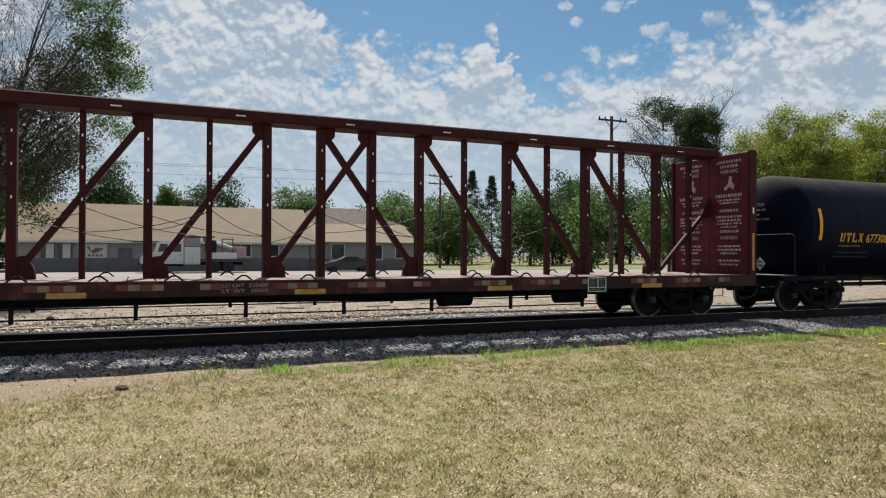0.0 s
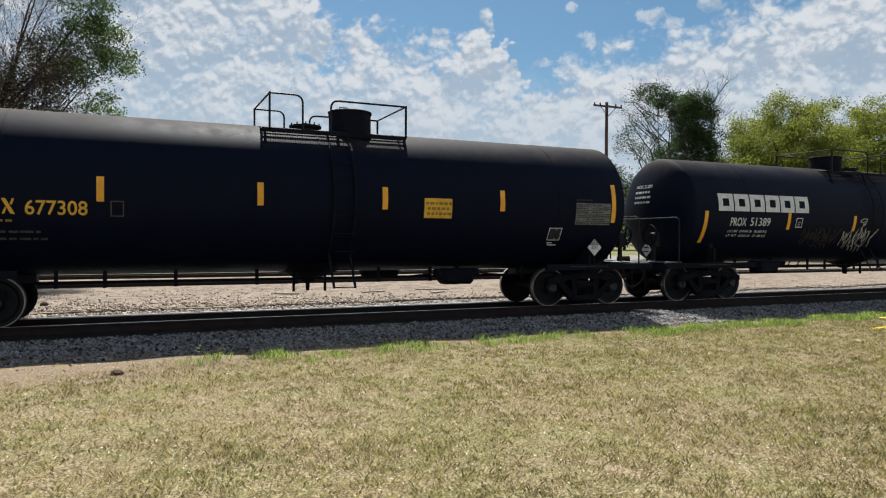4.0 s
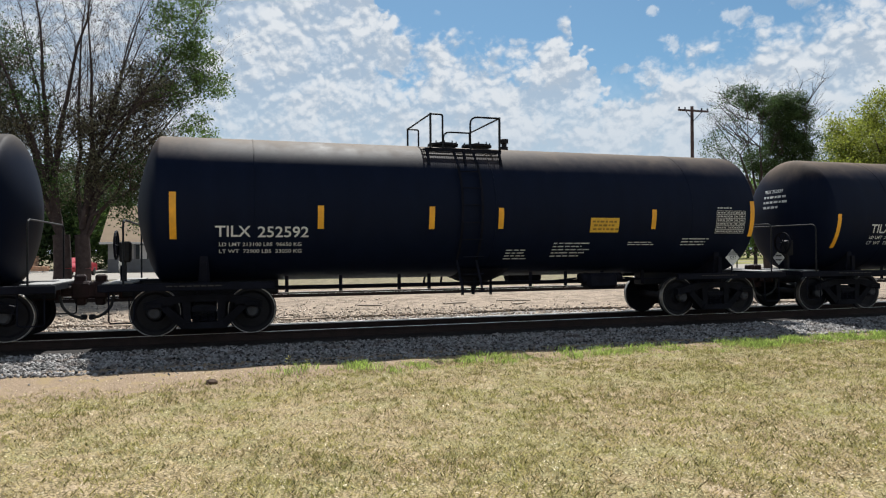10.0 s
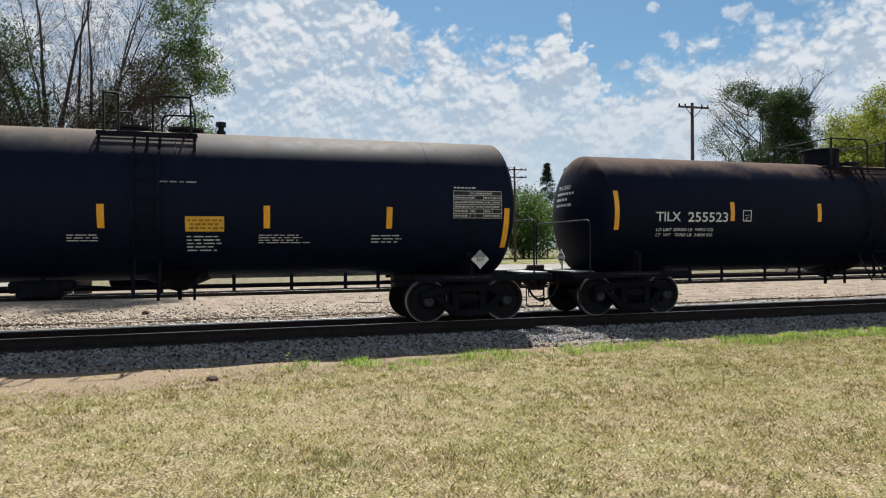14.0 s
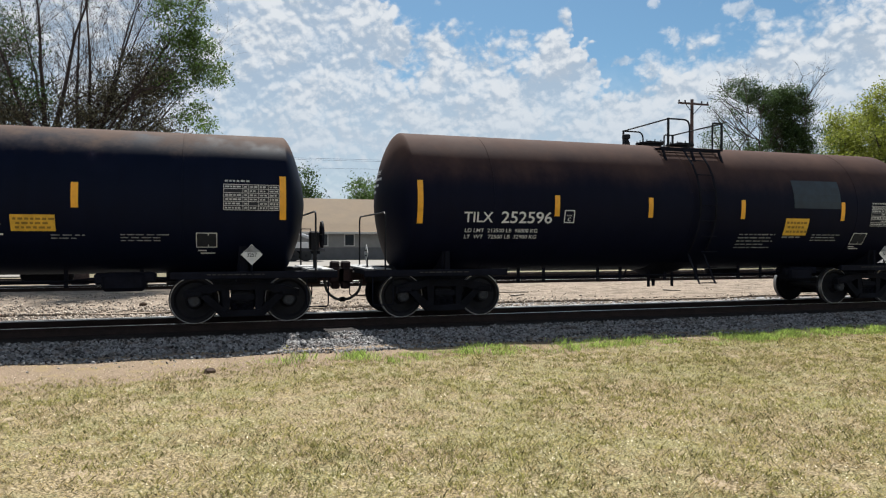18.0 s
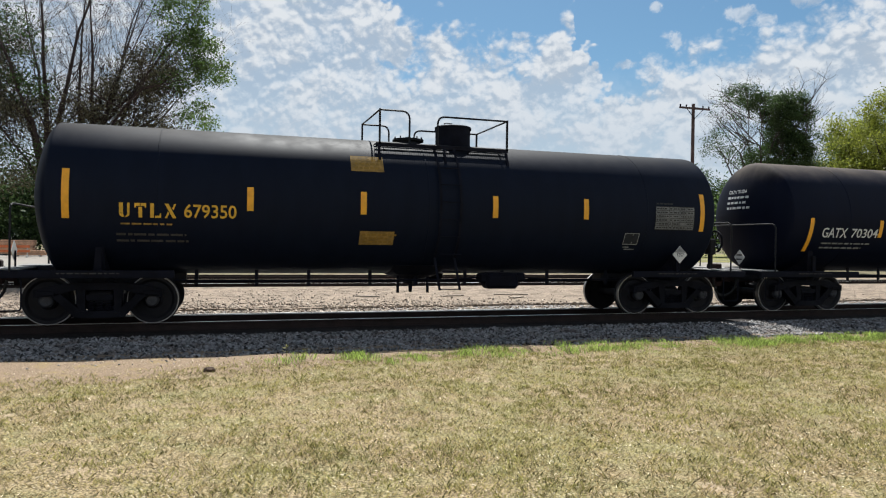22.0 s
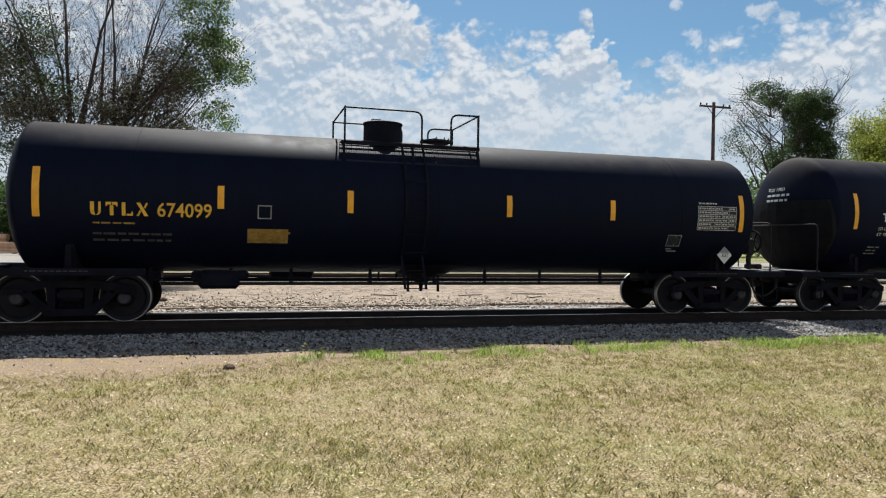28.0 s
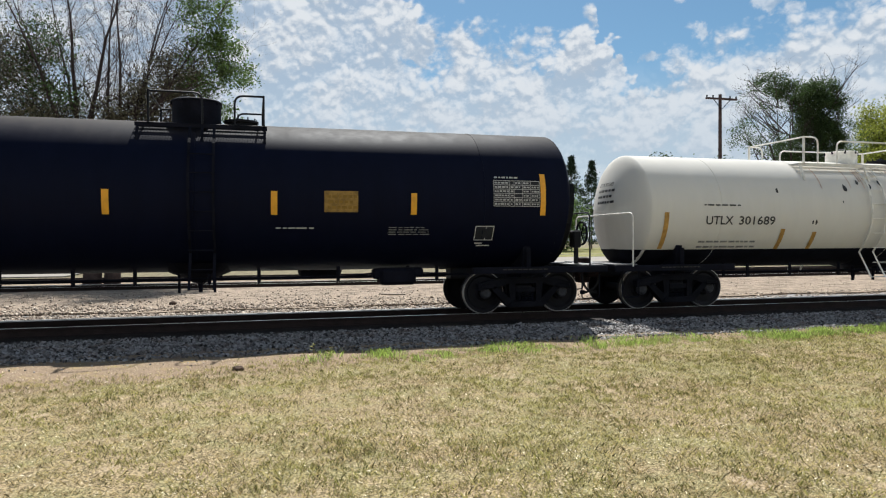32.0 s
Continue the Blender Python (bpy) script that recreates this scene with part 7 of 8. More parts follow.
def half_bare_tree():
    """Two stout stems that split into a fan of bare limbs; green leaves hang on one side, thin ones low on the other."""
    rng = random.Random(12)
    ob = thing("tree", pose(-6.3, 31.0, 0.05), "large half-dead tree with two stems, leafy on one side", "tree")
    # each stem: place, radius, and its limbs: lean below and above, height, radius, how twiggy
    stems = ((-0.05, 0.33, ((-0.29, -0.36, 13.0, 0.15, 9), (-0.19, -0.42, 13.5, 0.14, 9), (-0.07, -0.10, 14.5, 0.19, 12), (-0.03, 0.24, 14.5, 0.19, 12), (-0.40, -0.80, 9.5, 0.10, 7), (-0.14, -0.22, 14.0, 0.13, 11))),
             (0.70, 0.29, ((-0.02, 0.10, 14.5, 0.13, 12), (0.08, 0.02, 14.0, 0.15, 12), (0.12, 0.20, 14.5, 0.14, 12), (0.22, 0.34, 13.5, 0.15, 11), (0.32, 0.60, 12.5, 0.16, 10), (0.52, 0.75, 9.5, 0.12, 8), (0.15, 0.42, 13.0, 0.10, 10))))
    for x, r, limbs in stems:
        bm = bmesh.new()
        foot, fork = Vector((x, 0, -0.2)), Vector((x, 0.05, 2.5))
        mid = foot.lerp(fork, 0.5) + Vector((0.05, 0, 0))
        rod(bm, foot, mid, r * 1.2, 12, r)
        rod(bm, mid, fork, r, 12, r * 0.95)
        stem = part("stem", bm, BARK, ob, smooth=True)
        for low_lean, high_lean, top, lr, twigs in limbs:
            bm = bmesh.new()
            a, rad = fork + Vector((0, rng.uniform(-0.1, 0.1), rng.uniform(-0.5, 0.3))), lr * 0.8
            depth_lean = rng.uniform(-0.18, 0.18)
            steps = 11
            rise = (top - a.z) / steps
            for k in range(steps):
                t = k / (steps - 1)
                lean = low_lean + (high_lean - low_lean) * min(1.0, t * 1.6)
                b = a + Vector((lean * rise + rng.uniform(-0.13, 0.13), depth_lean * rise + rng.uniform(-0.12, 0.12), rise))
                r2 = max(0.014, lr * 0.78 * (1 - 0.93 * (k + 1) / steps) ** 1.2)
                rod(bm, a, b, rad, 7, r2)
                if k >= 2:
                    for n in range(2 + (rng.random() < twigs / 11)):
                        side = rng.uniform(-1, 1)
                        grow(bm, a.lerp(b, rng.random()), (lean + 0.75 * side, rng.uniform(-0.6, 0.6), rng.uniform(0.45, 1.0)), rng.uniform(1.5, 2.9) * (1.15 - 0.45 * t), max(0.009, rad * 0.26), 2, rng, [],
                             0.26, 4, 0.40, (2, 3), 0.64)
                a, rad = b, r2
            part("limb", bm, BARK, stem, smooth=True)
    # limbs that carry the leafy side
    for j in range(9):
        bm = bmesh.new()
        grow(bm, (1.0, 0.0, 3.2 + 0.45 * j), (0.75 + 0.05 * j, rng.uniform(-0.5, 0.5), 0.75), rng.uniform(2.6, 3.6), 0.065, 3, rng, [], 0.2, 6, 0.24, (2, 3), 0.6)
        part("limb", bm, BARK, ob, smooth=True)
    gen = np.random.default_rng(5)

    def sprays(name, mat, per, spread, size, seed, groups):
        """Leaves in groups of small sprays: centre x and z, half width and height, how many sprays."""
        cs = []
        for x, z, rx, rz, n in groups:
            q = gen.normal(size=(n, 3))
            q /= np.linalg.norm(q, axis=1)[:, None]
            q *= gen.uniform(0.2, 1.0, (n, 1)) ** 0.6
            cs.append(np.array([x, 0, z]) + q * np.array([rx, 1.5, rz]))
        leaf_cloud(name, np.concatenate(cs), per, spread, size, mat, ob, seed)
    sprays("crown", LEAF_MID, 75, 0.22, 0.062, 3, ((5.2, 10.4, 0.95, 0.75, 34), (5.5, 9.0, 0.95, 0.65, 34), (4.3, 11.5, 1.0, 0.9, 26), (4.2, 9.6, 0.9, 0.8, 20), (5.0, 12.4, 0.9, 0.7, 16),
                                                    (4.1, 13.4, 1.0, 0.8, 14), (5.0, 7.2, 0.9, 0.28, 10), (5.4, 6.75, 0.6, 0.2, 6), (4.3, 8.3, 1.0, 0.5, 16)))
    sprays("dead_leaves", LEAF_DEAD, 42, 0.36, 0.034, 14, ((-2.2, 12.0, 2.4, 1.9, 60), (0.4, 12.2, 2.2, 2.0, 60), (2.4, 11.4, 1.8, 1.8, 50), (-0.4, 9.4, 2.4, 1.4, 40), (-4.2, 11.6, 1.6, 1.6, 36)))
    sprays("olive_leaves", LEAF_OLIVE, 85, 0.24, 0.055, 4, ((3.3, 9.1, 1.1, 1.0, 34), (2.4, 7.7, 1.3, 0.9, 40), (3.4, 7.6, 1.0, 0.8, 26), (1.6, 6.6, 1.3, 0.8, 30), (3.2, 6.4, 1.0, 0.7, 20),
                                                         (0.6, 5.6, 1.6, 0.9, 26), (3.0, 5.2, 1.2, 0.6, 24), (2.0, 5.2, 1.5, 0.8, 30), (3.7, 6.1, 1.4, 0.8, 26), (2.2, 4.3, 1.4, 0.6, 18)))
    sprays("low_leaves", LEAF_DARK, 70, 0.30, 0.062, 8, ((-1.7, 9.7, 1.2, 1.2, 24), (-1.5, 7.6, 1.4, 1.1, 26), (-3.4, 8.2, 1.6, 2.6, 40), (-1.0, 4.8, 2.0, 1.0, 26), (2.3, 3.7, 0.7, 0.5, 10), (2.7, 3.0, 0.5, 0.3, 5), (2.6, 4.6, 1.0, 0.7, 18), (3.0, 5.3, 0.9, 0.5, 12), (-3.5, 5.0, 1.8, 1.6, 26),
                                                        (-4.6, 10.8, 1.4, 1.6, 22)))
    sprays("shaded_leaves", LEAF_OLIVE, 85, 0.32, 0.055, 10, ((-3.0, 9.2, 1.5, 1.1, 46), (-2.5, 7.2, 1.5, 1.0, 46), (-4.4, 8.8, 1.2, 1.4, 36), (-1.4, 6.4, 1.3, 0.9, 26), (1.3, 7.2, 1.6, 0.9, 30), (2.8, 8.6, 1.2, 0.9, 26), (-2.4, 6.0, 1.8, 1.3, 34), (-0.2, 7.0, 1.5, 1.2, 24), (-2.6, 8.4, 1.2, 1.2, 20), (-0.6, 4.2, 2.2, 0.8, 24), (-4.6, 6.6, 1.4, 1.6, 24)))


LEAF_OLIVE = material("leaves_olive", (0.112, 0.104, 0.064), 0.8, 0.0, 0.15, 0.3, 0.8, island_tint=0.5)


def dark_tree():
    """A tall tree with a dense dark crown on one side, thin leaves on the other and bare twigs at its rim."""
    ob = thing("tree", pose(40.6, 44.0, 0.05), "tall dark green tree with bare outer twigs", "tree")
    rng, gen = random.Random(9), np.random.default_rng(9)
    bm, tips = bmesh.new(), []
    rod(bm, (0, 0, -0.2), (-0.4, 0, 4.0), 0.34, 12, 0.27)
    for k, (dx, r, length) in enumerate(((-0.5, 0.15, 6.0), (-0.28, 0.13, 6.2), (0.25, 0.15, 6.2), (0.42, 0.12, 6.0), (0.02, 0.13, 6.4), (-0.75, 0.11, 5.6))):
        grow(bm, (-0.4, 0, 3.6), (dx, rng.uniform(-0.2, 0.2), 1), length, r, 4, rng, tips, 0.2, 7, 0.16, (2, 3), 0.52)
    part("trunk", bm, BARK, ob, smooth=True)
    for k in range(26):
        bm = bmesh.new()
        a = rng.uniform(-1.1, 1.3)
        side = 1 if k % 3 else -1
        grow(bm, (side * 2.4 + rng.uniform(-0.5, 0.5), rng.uniform(-1, 1), rng.uniform(9.5, 13.0)), (side * math.cos(a), rng.uniform(-0.5, 0.5), abs(math.sin(a)) + 0.2), rng.uniform(1.6, 2.8), 0.045, 2, rng, [], 0.2, 5, 0.22, (2, 3), 0.6)
        part("twig", bm, BARK, ob)

    def sprays(name, mat, per, spread, size, seed, groups):
        cs = []
        for x, z, rx, rz, n in groups:
            q = gen.normal(size=(n, 3))
            q /= np.linalg.norm(q, axis=1)[:, None]
            cs.append(np.array([x, 0, z]) + q * gen.uniform(0.2, 1.0, (n, 1)) ** 0.6 * np.array([rx, 1.8, rz]))
        leaf_cloud(name, np.concatenate(cs), per, spread, size, mat, ob, seed)
    sprays("crown", LEAF_DARK, 190, 0.27, 0.072, 21, ((1.7, 11.6, 1.9, 1.3, 60), (2.1, 9.9, 2.2, 1.3, 70), (2.0, 13.3, 1.6, 0.75, 36), (0.9, 12.9, 1.2, 0.8, 20), (-1.5, 13.2, 1.4, 0.55, 22), (2.4, 8.0, 3.2, 1.3, 80),
                                                     (-0.6, 8.6, 1.3, 1.2, 26), (3.2, 12.2, 0.9, 0.9, 18), (-2.6, 13.9, 0.5, 0.4, 6)))
    sprays("thin_leaves", LEAF_DARK, 50, 0.30, 0.075, 22, ((-4.4, 10.2, 1.0, 1.3, 12), (-3.7, 12.6, 1.1, 1.1, 14), (-2.4, 11.0, 1.1, 1.6, 12), (-2.8, 8.9, 1.6, 1.0, 22), (4.4, 10.4, 1.0, 1.3, 16), (5.0, 9.0, 0.9, 0.9, 12),
                                                           (-4.9, 9.0, 0.9, 0.7, 12)))


def build_trees():
    half_bare_tree()
    # bushes and trees further to that side
    clump_tree(-33.0, 84.0, 13.0, 15.0, LEAF_DARK, 41, "dark green tree beyond the gravel yard", 0.0, 90, 150, 0.19)
    clump_tree(-17.0, 88.0, 13.5, 13.0, LEAF_DARK, 42, "dark green tree beyond the gravel yard", 0.05, 90, 170, 0.19)
    clump_tree(-21.0, 85.0, 8.5, 12.0, LEAF_DARK, 44, "dark green tree beyond the gravel yard", -0.05, 90, 90, 0.26)
    clump_tree(-12.5, 86.0, 7.5, 10.0, LEAF_MID, 45, "green tree standing beyond the gravel yard", -0.05, 80, 90, 0.26)
    clump_tree(-25.0, 92.0, 9.0, 12.0, LEAF_MID, 46, "green tree standing beyond the gravel yard", -0.05, 80, 90, 0.26)
    clump_tree(-40.0, 82.0, 12.0, 12.0, LEAF_DARK, 43, "dark green tree beyond the gravel yard", 0.05, 80, 130, 0.16)
    dark_tree()
    clump_tree(61.0, 50.0, 17.8, 15.5, LEAF_BRIGHT, 31, "broad yellow-green maple in full leaf", 0.0, 320, 330, 0.125, loose=0.036)
    clump_tree(73.5, 50.0, 19.2, 14.0, LEAF_BRIGHT, 32, "broad yellow-green maple in full leaf", 0.0, 270, 300, 0.125, loose=0.036)
    clump_tree(53.0, 51.0, 11.5, 9.0, LEAF_BRIGHT, 33, "lower yellow-green maple beside the taller ones", 0.0, 140, 240, 0.125, loose=0.045)
    clump_tree(46.5, 52.0, 9.5, 9.0, LEAF_MID, 34, "green tree standing behind the pole", 0.0, 60, 90, 0.2)
    clump_tree(36.0, 50.0, 8.2, 6.0, LEAF_MID, 36, "small green tree standing behind the pole", 0.0, 50, 70, 0.2)
    clump_tree(88.0, 56.0, 18.0, 16.0, LEAF_MID, 35, "tall green tree at the end of the street", 0.0, 100, 90, 0.26)
    # row of trees behind the lawn
    rng = random.Random(77)
    for i in range(15):
        x = 33 + i * 5.4 + rng.uniform(-1.5, 1.5)
        y = 96 + rng.uniform(-8, 14)
        clump_tree(x, y, rng.uniform(10.0, 12.5) + 4.5 * min(1, max(0, (x - 52) / 14)), rng.uniform(10, 13), rng.choice((LEAF_MID, LEAF_MID, LEAF_DARK)), 100 + i, "green tree in the row behind the lawn", -0.05, 100, 88, 0.235,
                   group="row of trees")
    for i, x in enumerate((61.5, 67.0, 73.0)):
        spruce(x, 126 + 2 * i, 18.4 - 0.5 * i, 60 + i)
    # behind the building
    for i, (x, y, h, w) in enumerate(((-3.6, 98, 13.6, 8.5), (3.8, 98, 10.8, 6.5), (9.5, 98, 12.4, 10), (20.6, 98, 12.0, 9.5), (35, 104, 10.6, 6), (42, 106, 12, 8), (-14, 98, 12.5, 11), (-38, 90, 13, 14), (30.0, 112, 9.6, 7))):
        clump_tree(x, y, h, w, LEAF_DARK if i % 2 == 0 else LEAF_MID, 200 + i, "green tree rising behind the building", 0.1, 85, 135, 0.195, group="trees behind the building", loose=0.07)


build_trees()


# ---- buildings, poles, vehicles ----
WALL_GREY = material("grey_wall", (0.24, 0.235, 0.228), 0.9, 0.0, 0.2, 0.08, 1.5)
WALL_DARK = material("dark_grey_wainscot", (0.13, 0.13, 0.135), 0.9, 0.0, 0.2, 0.1, 1.5)
ROOF_TAN = material("tan_metal_roof", (0.205, 0.148, 0.093), 0.8, 0.0, 0.12, 0.08, 0.6)
ROOF_BROWN = material("brown_shingles", (0.12, 0.09, 0.075), 0.9, 0.0, 0.2, 0.2, 2.0)
BRICK = material("brown_brick", (0.20, 0.13, 0.10), 0.9, 0.0, 0.2, 0.2, 3.0)
TRIM_WHITE = material("white_trim", (0.50, 0.49, 0.47), 0.6, 0.0, 0.3, 0.06, 3.0)
GLASS_DARK = material("window_glass", (0.03, 0.035, 0.04), 0.08, 0.0, 0.6, 0.1, 2.0)
POLE_WOOD = material("pole_wood", (0.080, 0.056, 0.054), 0.95, 0.0, 0.15, 0.3, 3.0, 0.4, 20)
CAR_WHITE = material("white_vehicle_paint", (0.52, 0.52, 0.52), 0.35, 0.0, 0.5, 0.05, 3.0)
CAR_DARK = material("dark_vehicle_paint", (0.02, 0.022, 0.03), 0.25, 0.0, 0.6, 0.1, 3.0)
CAR_BRIGHT_RED = material("red_vehicle_paint", (0.35, 0.02, 0.03), 0.3, 0.0, 0.5, 0.1, 3.0)
ORANGE = material("orange_barrier", (0.55, 0.15, 0.05), 0.6, 0.0, 0.4, 0.15, 5.0)


def opening(parent, name, x, z, w, h, y, door=False):
    """A framed window or door set into a wall that faces -y."""
    bm = bmesh.new()
    for bx, bz, bw, bh in ((x, z + h / 2 + 0.05, w + 0.2, 0.1), (x, z - h / 2 - 0.05, w + 0.2, 0.1), (x - w / 2 - 0.05, z, 0.1, h), (x + w / 2 + 0.05, z, 0.1, h)):
        box(bm, bx, y - 0.03, bz, bw, 0.10, bh)
    if not door and w > 1.4:
        box(bm, x, y - 0.02, z, 0.08, 0.08, h)
    fr = part(name, bm, TRIM_WHITE if not door else WALL_DARK, parent)
    bm = bmesh.new()
    box(bm, x, y - 0.005, z, w, 0.02, h)
    part("pane" if not door else "door_leaf", bm, GLASS_DARK if not door else WALL_DARK, fr)


def gable(bm, x0, x1, y0, y1, ze, zr, over=0.5):
    ym = (y0 + y1) / 2
    t = 0.16
    slope = (zr - ze) / (ym - y0)
    for a, b in ((y0 - over, ym), (y1 + over, ym)):
        za = ze - slope * over
        vs = [bm.verts.new(p) for p in ((x0 - over, a, za), (x1 + over, a, za), (x1 + over, b, zr), (x0 - over, b, zr))]
        vt = [bm.verts.new(v.co + Vector((0, 0, t))) for v in vs]
        bm.faces.new(vs)
        bm.faces.new(vt[::-1])
        for i in range(4):
            bm.faces.new((vs[i], vt[i], vt[(i + 1) % 4], vs[(i + 1) % 4]))
    bmesh.ops.recalc_face_normals(bm, faces=bm.faces[:])


def building():
    b = thing("long_building", pose(0, 70, 0.05), "long low grey building with a tan metal roof", "building")
    bm = bmesh.new()
    box(bm, 2.6, 6, 1.50, 26.2, 12, 3.0)
    part("wall", bm, WALL_GREY, b)
    bm = bmesh.new()
    box(bm, 2.6, -0.01, 0.62, 26.24, 0.06, 1.24)
    part("wainscot", bm, WALL_DARK, b)
    bm = bmesh.new()
    gable(bm, -10.5, 15.7, 0, 12, 3.0, 6.4, 0.6)
    part("roof", bm, ROOF_TAN, b)
    for x in (-10.45, 15.6):
        bm = bmesh.new()
        me = [(0.0, 3.0), (12.0, 3.0), (6.0, 6.38)]
        f = [bm.verts.new((x, y, z)) for y, z in me]
        g2 = [bm.verts.new((x + 0.1, y, z)) for y, z in me]
        bm.faces.new(f)
        bm.faces.new(g2[::-1])
        for i in range(3):
            bm.faces.new((f[i], g2[i], g2[(i + 1) % 3], f[(i + 1) % 3]))
        bmesh.ops.recalc_face_normals(bm, faces=bm.faces[:])
        part("gable_end", bm, WALL_GREY, b)
    bm = bmesh.new()
    box(bm, 2.6, -0.62, 2.72, 27.5, 0.06, 0.20)
    part("fascia", bm, TRIM_WHITE, b)
    for x, z, w, h in ((9.4, 2.0, 0.9, 1.1), (12.1, 2.0, 0.9, 1.1), (4.6, 2.0, 0.8, 1.0)):
        opening(b, "window", x, z, w, h, 0)
    opening(b, "door", -1.4, 1.05, 1.0, 2.1, 0, True)
    for x in (-7.6, -6.3):
        bm = bmesh.new()
        for bx, bz, bw, bh in ((x, 2.62, 1.3, 0.12), (x, 0.98, 1.3, 0.12), (x - 0.59, 1.8, 0.12, 1.55), (x + 0.59, 1.8, 0.12, 1.55)):
            box(bm, bx, -0.03, bz, bw, 0.10, bh)
        fr = part("window", bm, WALL_DARK, b)
        bm = bmesh.new()
        box(bm, x, -0.012, 1.8, 1.06, 0.02, 1.52)
        part("pane", bm, GLASS_DARK, fr)
        # White sheet before the pane stands for the glass's bright reflection.
        bm = bmesh.new()
        soft_box(bm, x + 0.12, -0.028, 1.8, 0.62, 0.01, 1.42, 0.004)
        part("blind", bm, TRIM_WHITE, fr, "white reflection painted on the glass")
    for x in (0.9, 1.5):
        bm = bmesh.new()
        rod(bm, (x, -0.5, 0), (x, -0.5, 2.75), 0.05, 8)
        part("canopy_post", bm, WALL_GREY, b)
    bm = bmesh.new()
    box(bm, 1.2, -0.4, 2.78, 4.0, 1.0, 0.1)
    part("canopy", bm, WALL_DARK, b)
    # wing
    bm = bmesh.new()
    box(bm, 21.7, 5.0, 1.5, 11.6, 9.0, 3.0)
    part("wing_wall", bm, WALL_GREY, b)
    bm = bmesh.new()
    box(bm, 21.7, 0.48, 0.62, 11.64, 0.06, 1.24)
    part("wainscot", bm, WALL_DARK, b)
    bm = bmesh.new()
    gable(bm, 16.3, 27.2, 0.5, 9.5, 3.0, 4.9, 0.5)
    part("wing_roof", bm, ROOF_TAN, b)
    opening(b, "window", 18.8, 1.9, 1.3, 1.6, 0.5)
    opening(b, "window", 23.2, 1.9, 0.9, 1.5, 0.5)
    opening(b, "window", 25.6, 1.9, 0.7, 1.2, 0.5)
    sign = thing("wall_sign", pose(-3.9, 69.93, 1.95), "white wall sign with a dark emblem", "sign")
    bm = bmesh.new()
    box(bm, 0, 0, 0, 2.0, 0.05, 1.3)
    part("board", bm, TRIM_WHITE, sign)
    bm = bmesh.new()
    prism(bm, [(-0.7, 0.35), (-0.45, 0.4), (-0.3, -0.05), (0.1, 0.3), (0.75, 0.2), (0.3, -0.1), (-0.2, -0.25)], -0.032, -0.028)
    for k in range(4):
        box(bm, -0.45 + k * 0.32, -0.03, -0.42, 0.22, 0.004, 0.2)
    part("emblem", bm, WALL_DARK, sign)
    # brick house behind
    h = thing("brick_house", pose(25.0, 88, 0.05), "brown brick house with a dark hipped roof", "building")
    bm = bmesh.new()
    box(bm, 0, 5, 2.6, 15, 10, 5.2)
    part("wall", bm, BRICK, h)
    bm = bmesh.new()
    pts = [(-8.2, -0.7, 5.2), (8.2, -0.7, 5.2), (8.2, 10.7, 5.2), (-8.2, 10.7, 5.2)]
    low = [bm.verts.new(p) for p in pts]
    up = [bm.verts.new((-3.5, 5, 8.0)), bm.verts.new((3.5, 5, 8.0))]
    for f in ((low[0], low[1], up[1], up[0]), (low[1], low[2], up[1]), (low[2], low[3], up[0], up[1]), (low[3], low[0], up[0]), tuple(low[::-1])):
        bm.faces.new(f)
    bmesh.ops.recalc_face_normals(bm, faces=bm.faces[:])
    part("roof", bm, ROOF_BROWN, h)
    for x in (-5, -1.5, 2, 5.2):
        opening(h, "window", x, 3.9, 1.2, 1.2, 0)


def utility_pole(x, y, h, label, arm=2.6, double=False):
    p = thing("utility_pole", pose(x, y, 0.05), label, "utility pole", "utility poles")
    bm = bmesh.new()
    rod(bm, (0, 0, -0.3), (0, 0, h), 0.16, 10, 0.11)
    part("post", bm, POLE_WOOD, p)
    for k in range(2 if double else 1):
        z = h - 0.35 - k * 0.9
        bm = bmesh.new()
        bar(bm, (-arm / 2, -0.16, z), (arm / 2, -0.16, z), 0.10, 0.13)
        arm_ob = part("crossarm", bm, POLE_WOOD, p)
        for s in (-1, 1):
            bm = bmesh.new()
            bar(bm, (s * arm * 0.28, -0.2, z - 0.02), (0, -0.16, z - 0.75), 0.03, 0.04)
            part("brace", bm, STEEL_GRIME, p)
            for f in (0.94, 0.55):
                bm = bmesh.new()
                lathe(bm, [(z + 0.06, 0.03), (z + 0.12, 0.05), (z + 0.2, 0.06), (z + 0.24, 0.02)], 8, "z", (s * arm / 2 * f, -0.16, 0))
                part("insulator", bm, STEEL_BLACK, arm_ob)
    return p


def wire(a, b, sag, r=0.006):
    pts = [Vector(a).lerp(Vector(b), i / 24) - Vector((0, 0, sag * 4 * (i / 24) * (1 - i / 24))) for i in range(25)]
    bm = bmesh.new()
    for p, q in zip(pts, pts[1:]):
        rod(bm, p, q, r, 5)
    return tagged(part("overhead_wire", bm, STEEL_BLACK), "thin black overhead power line", "wire", "overhead wires")


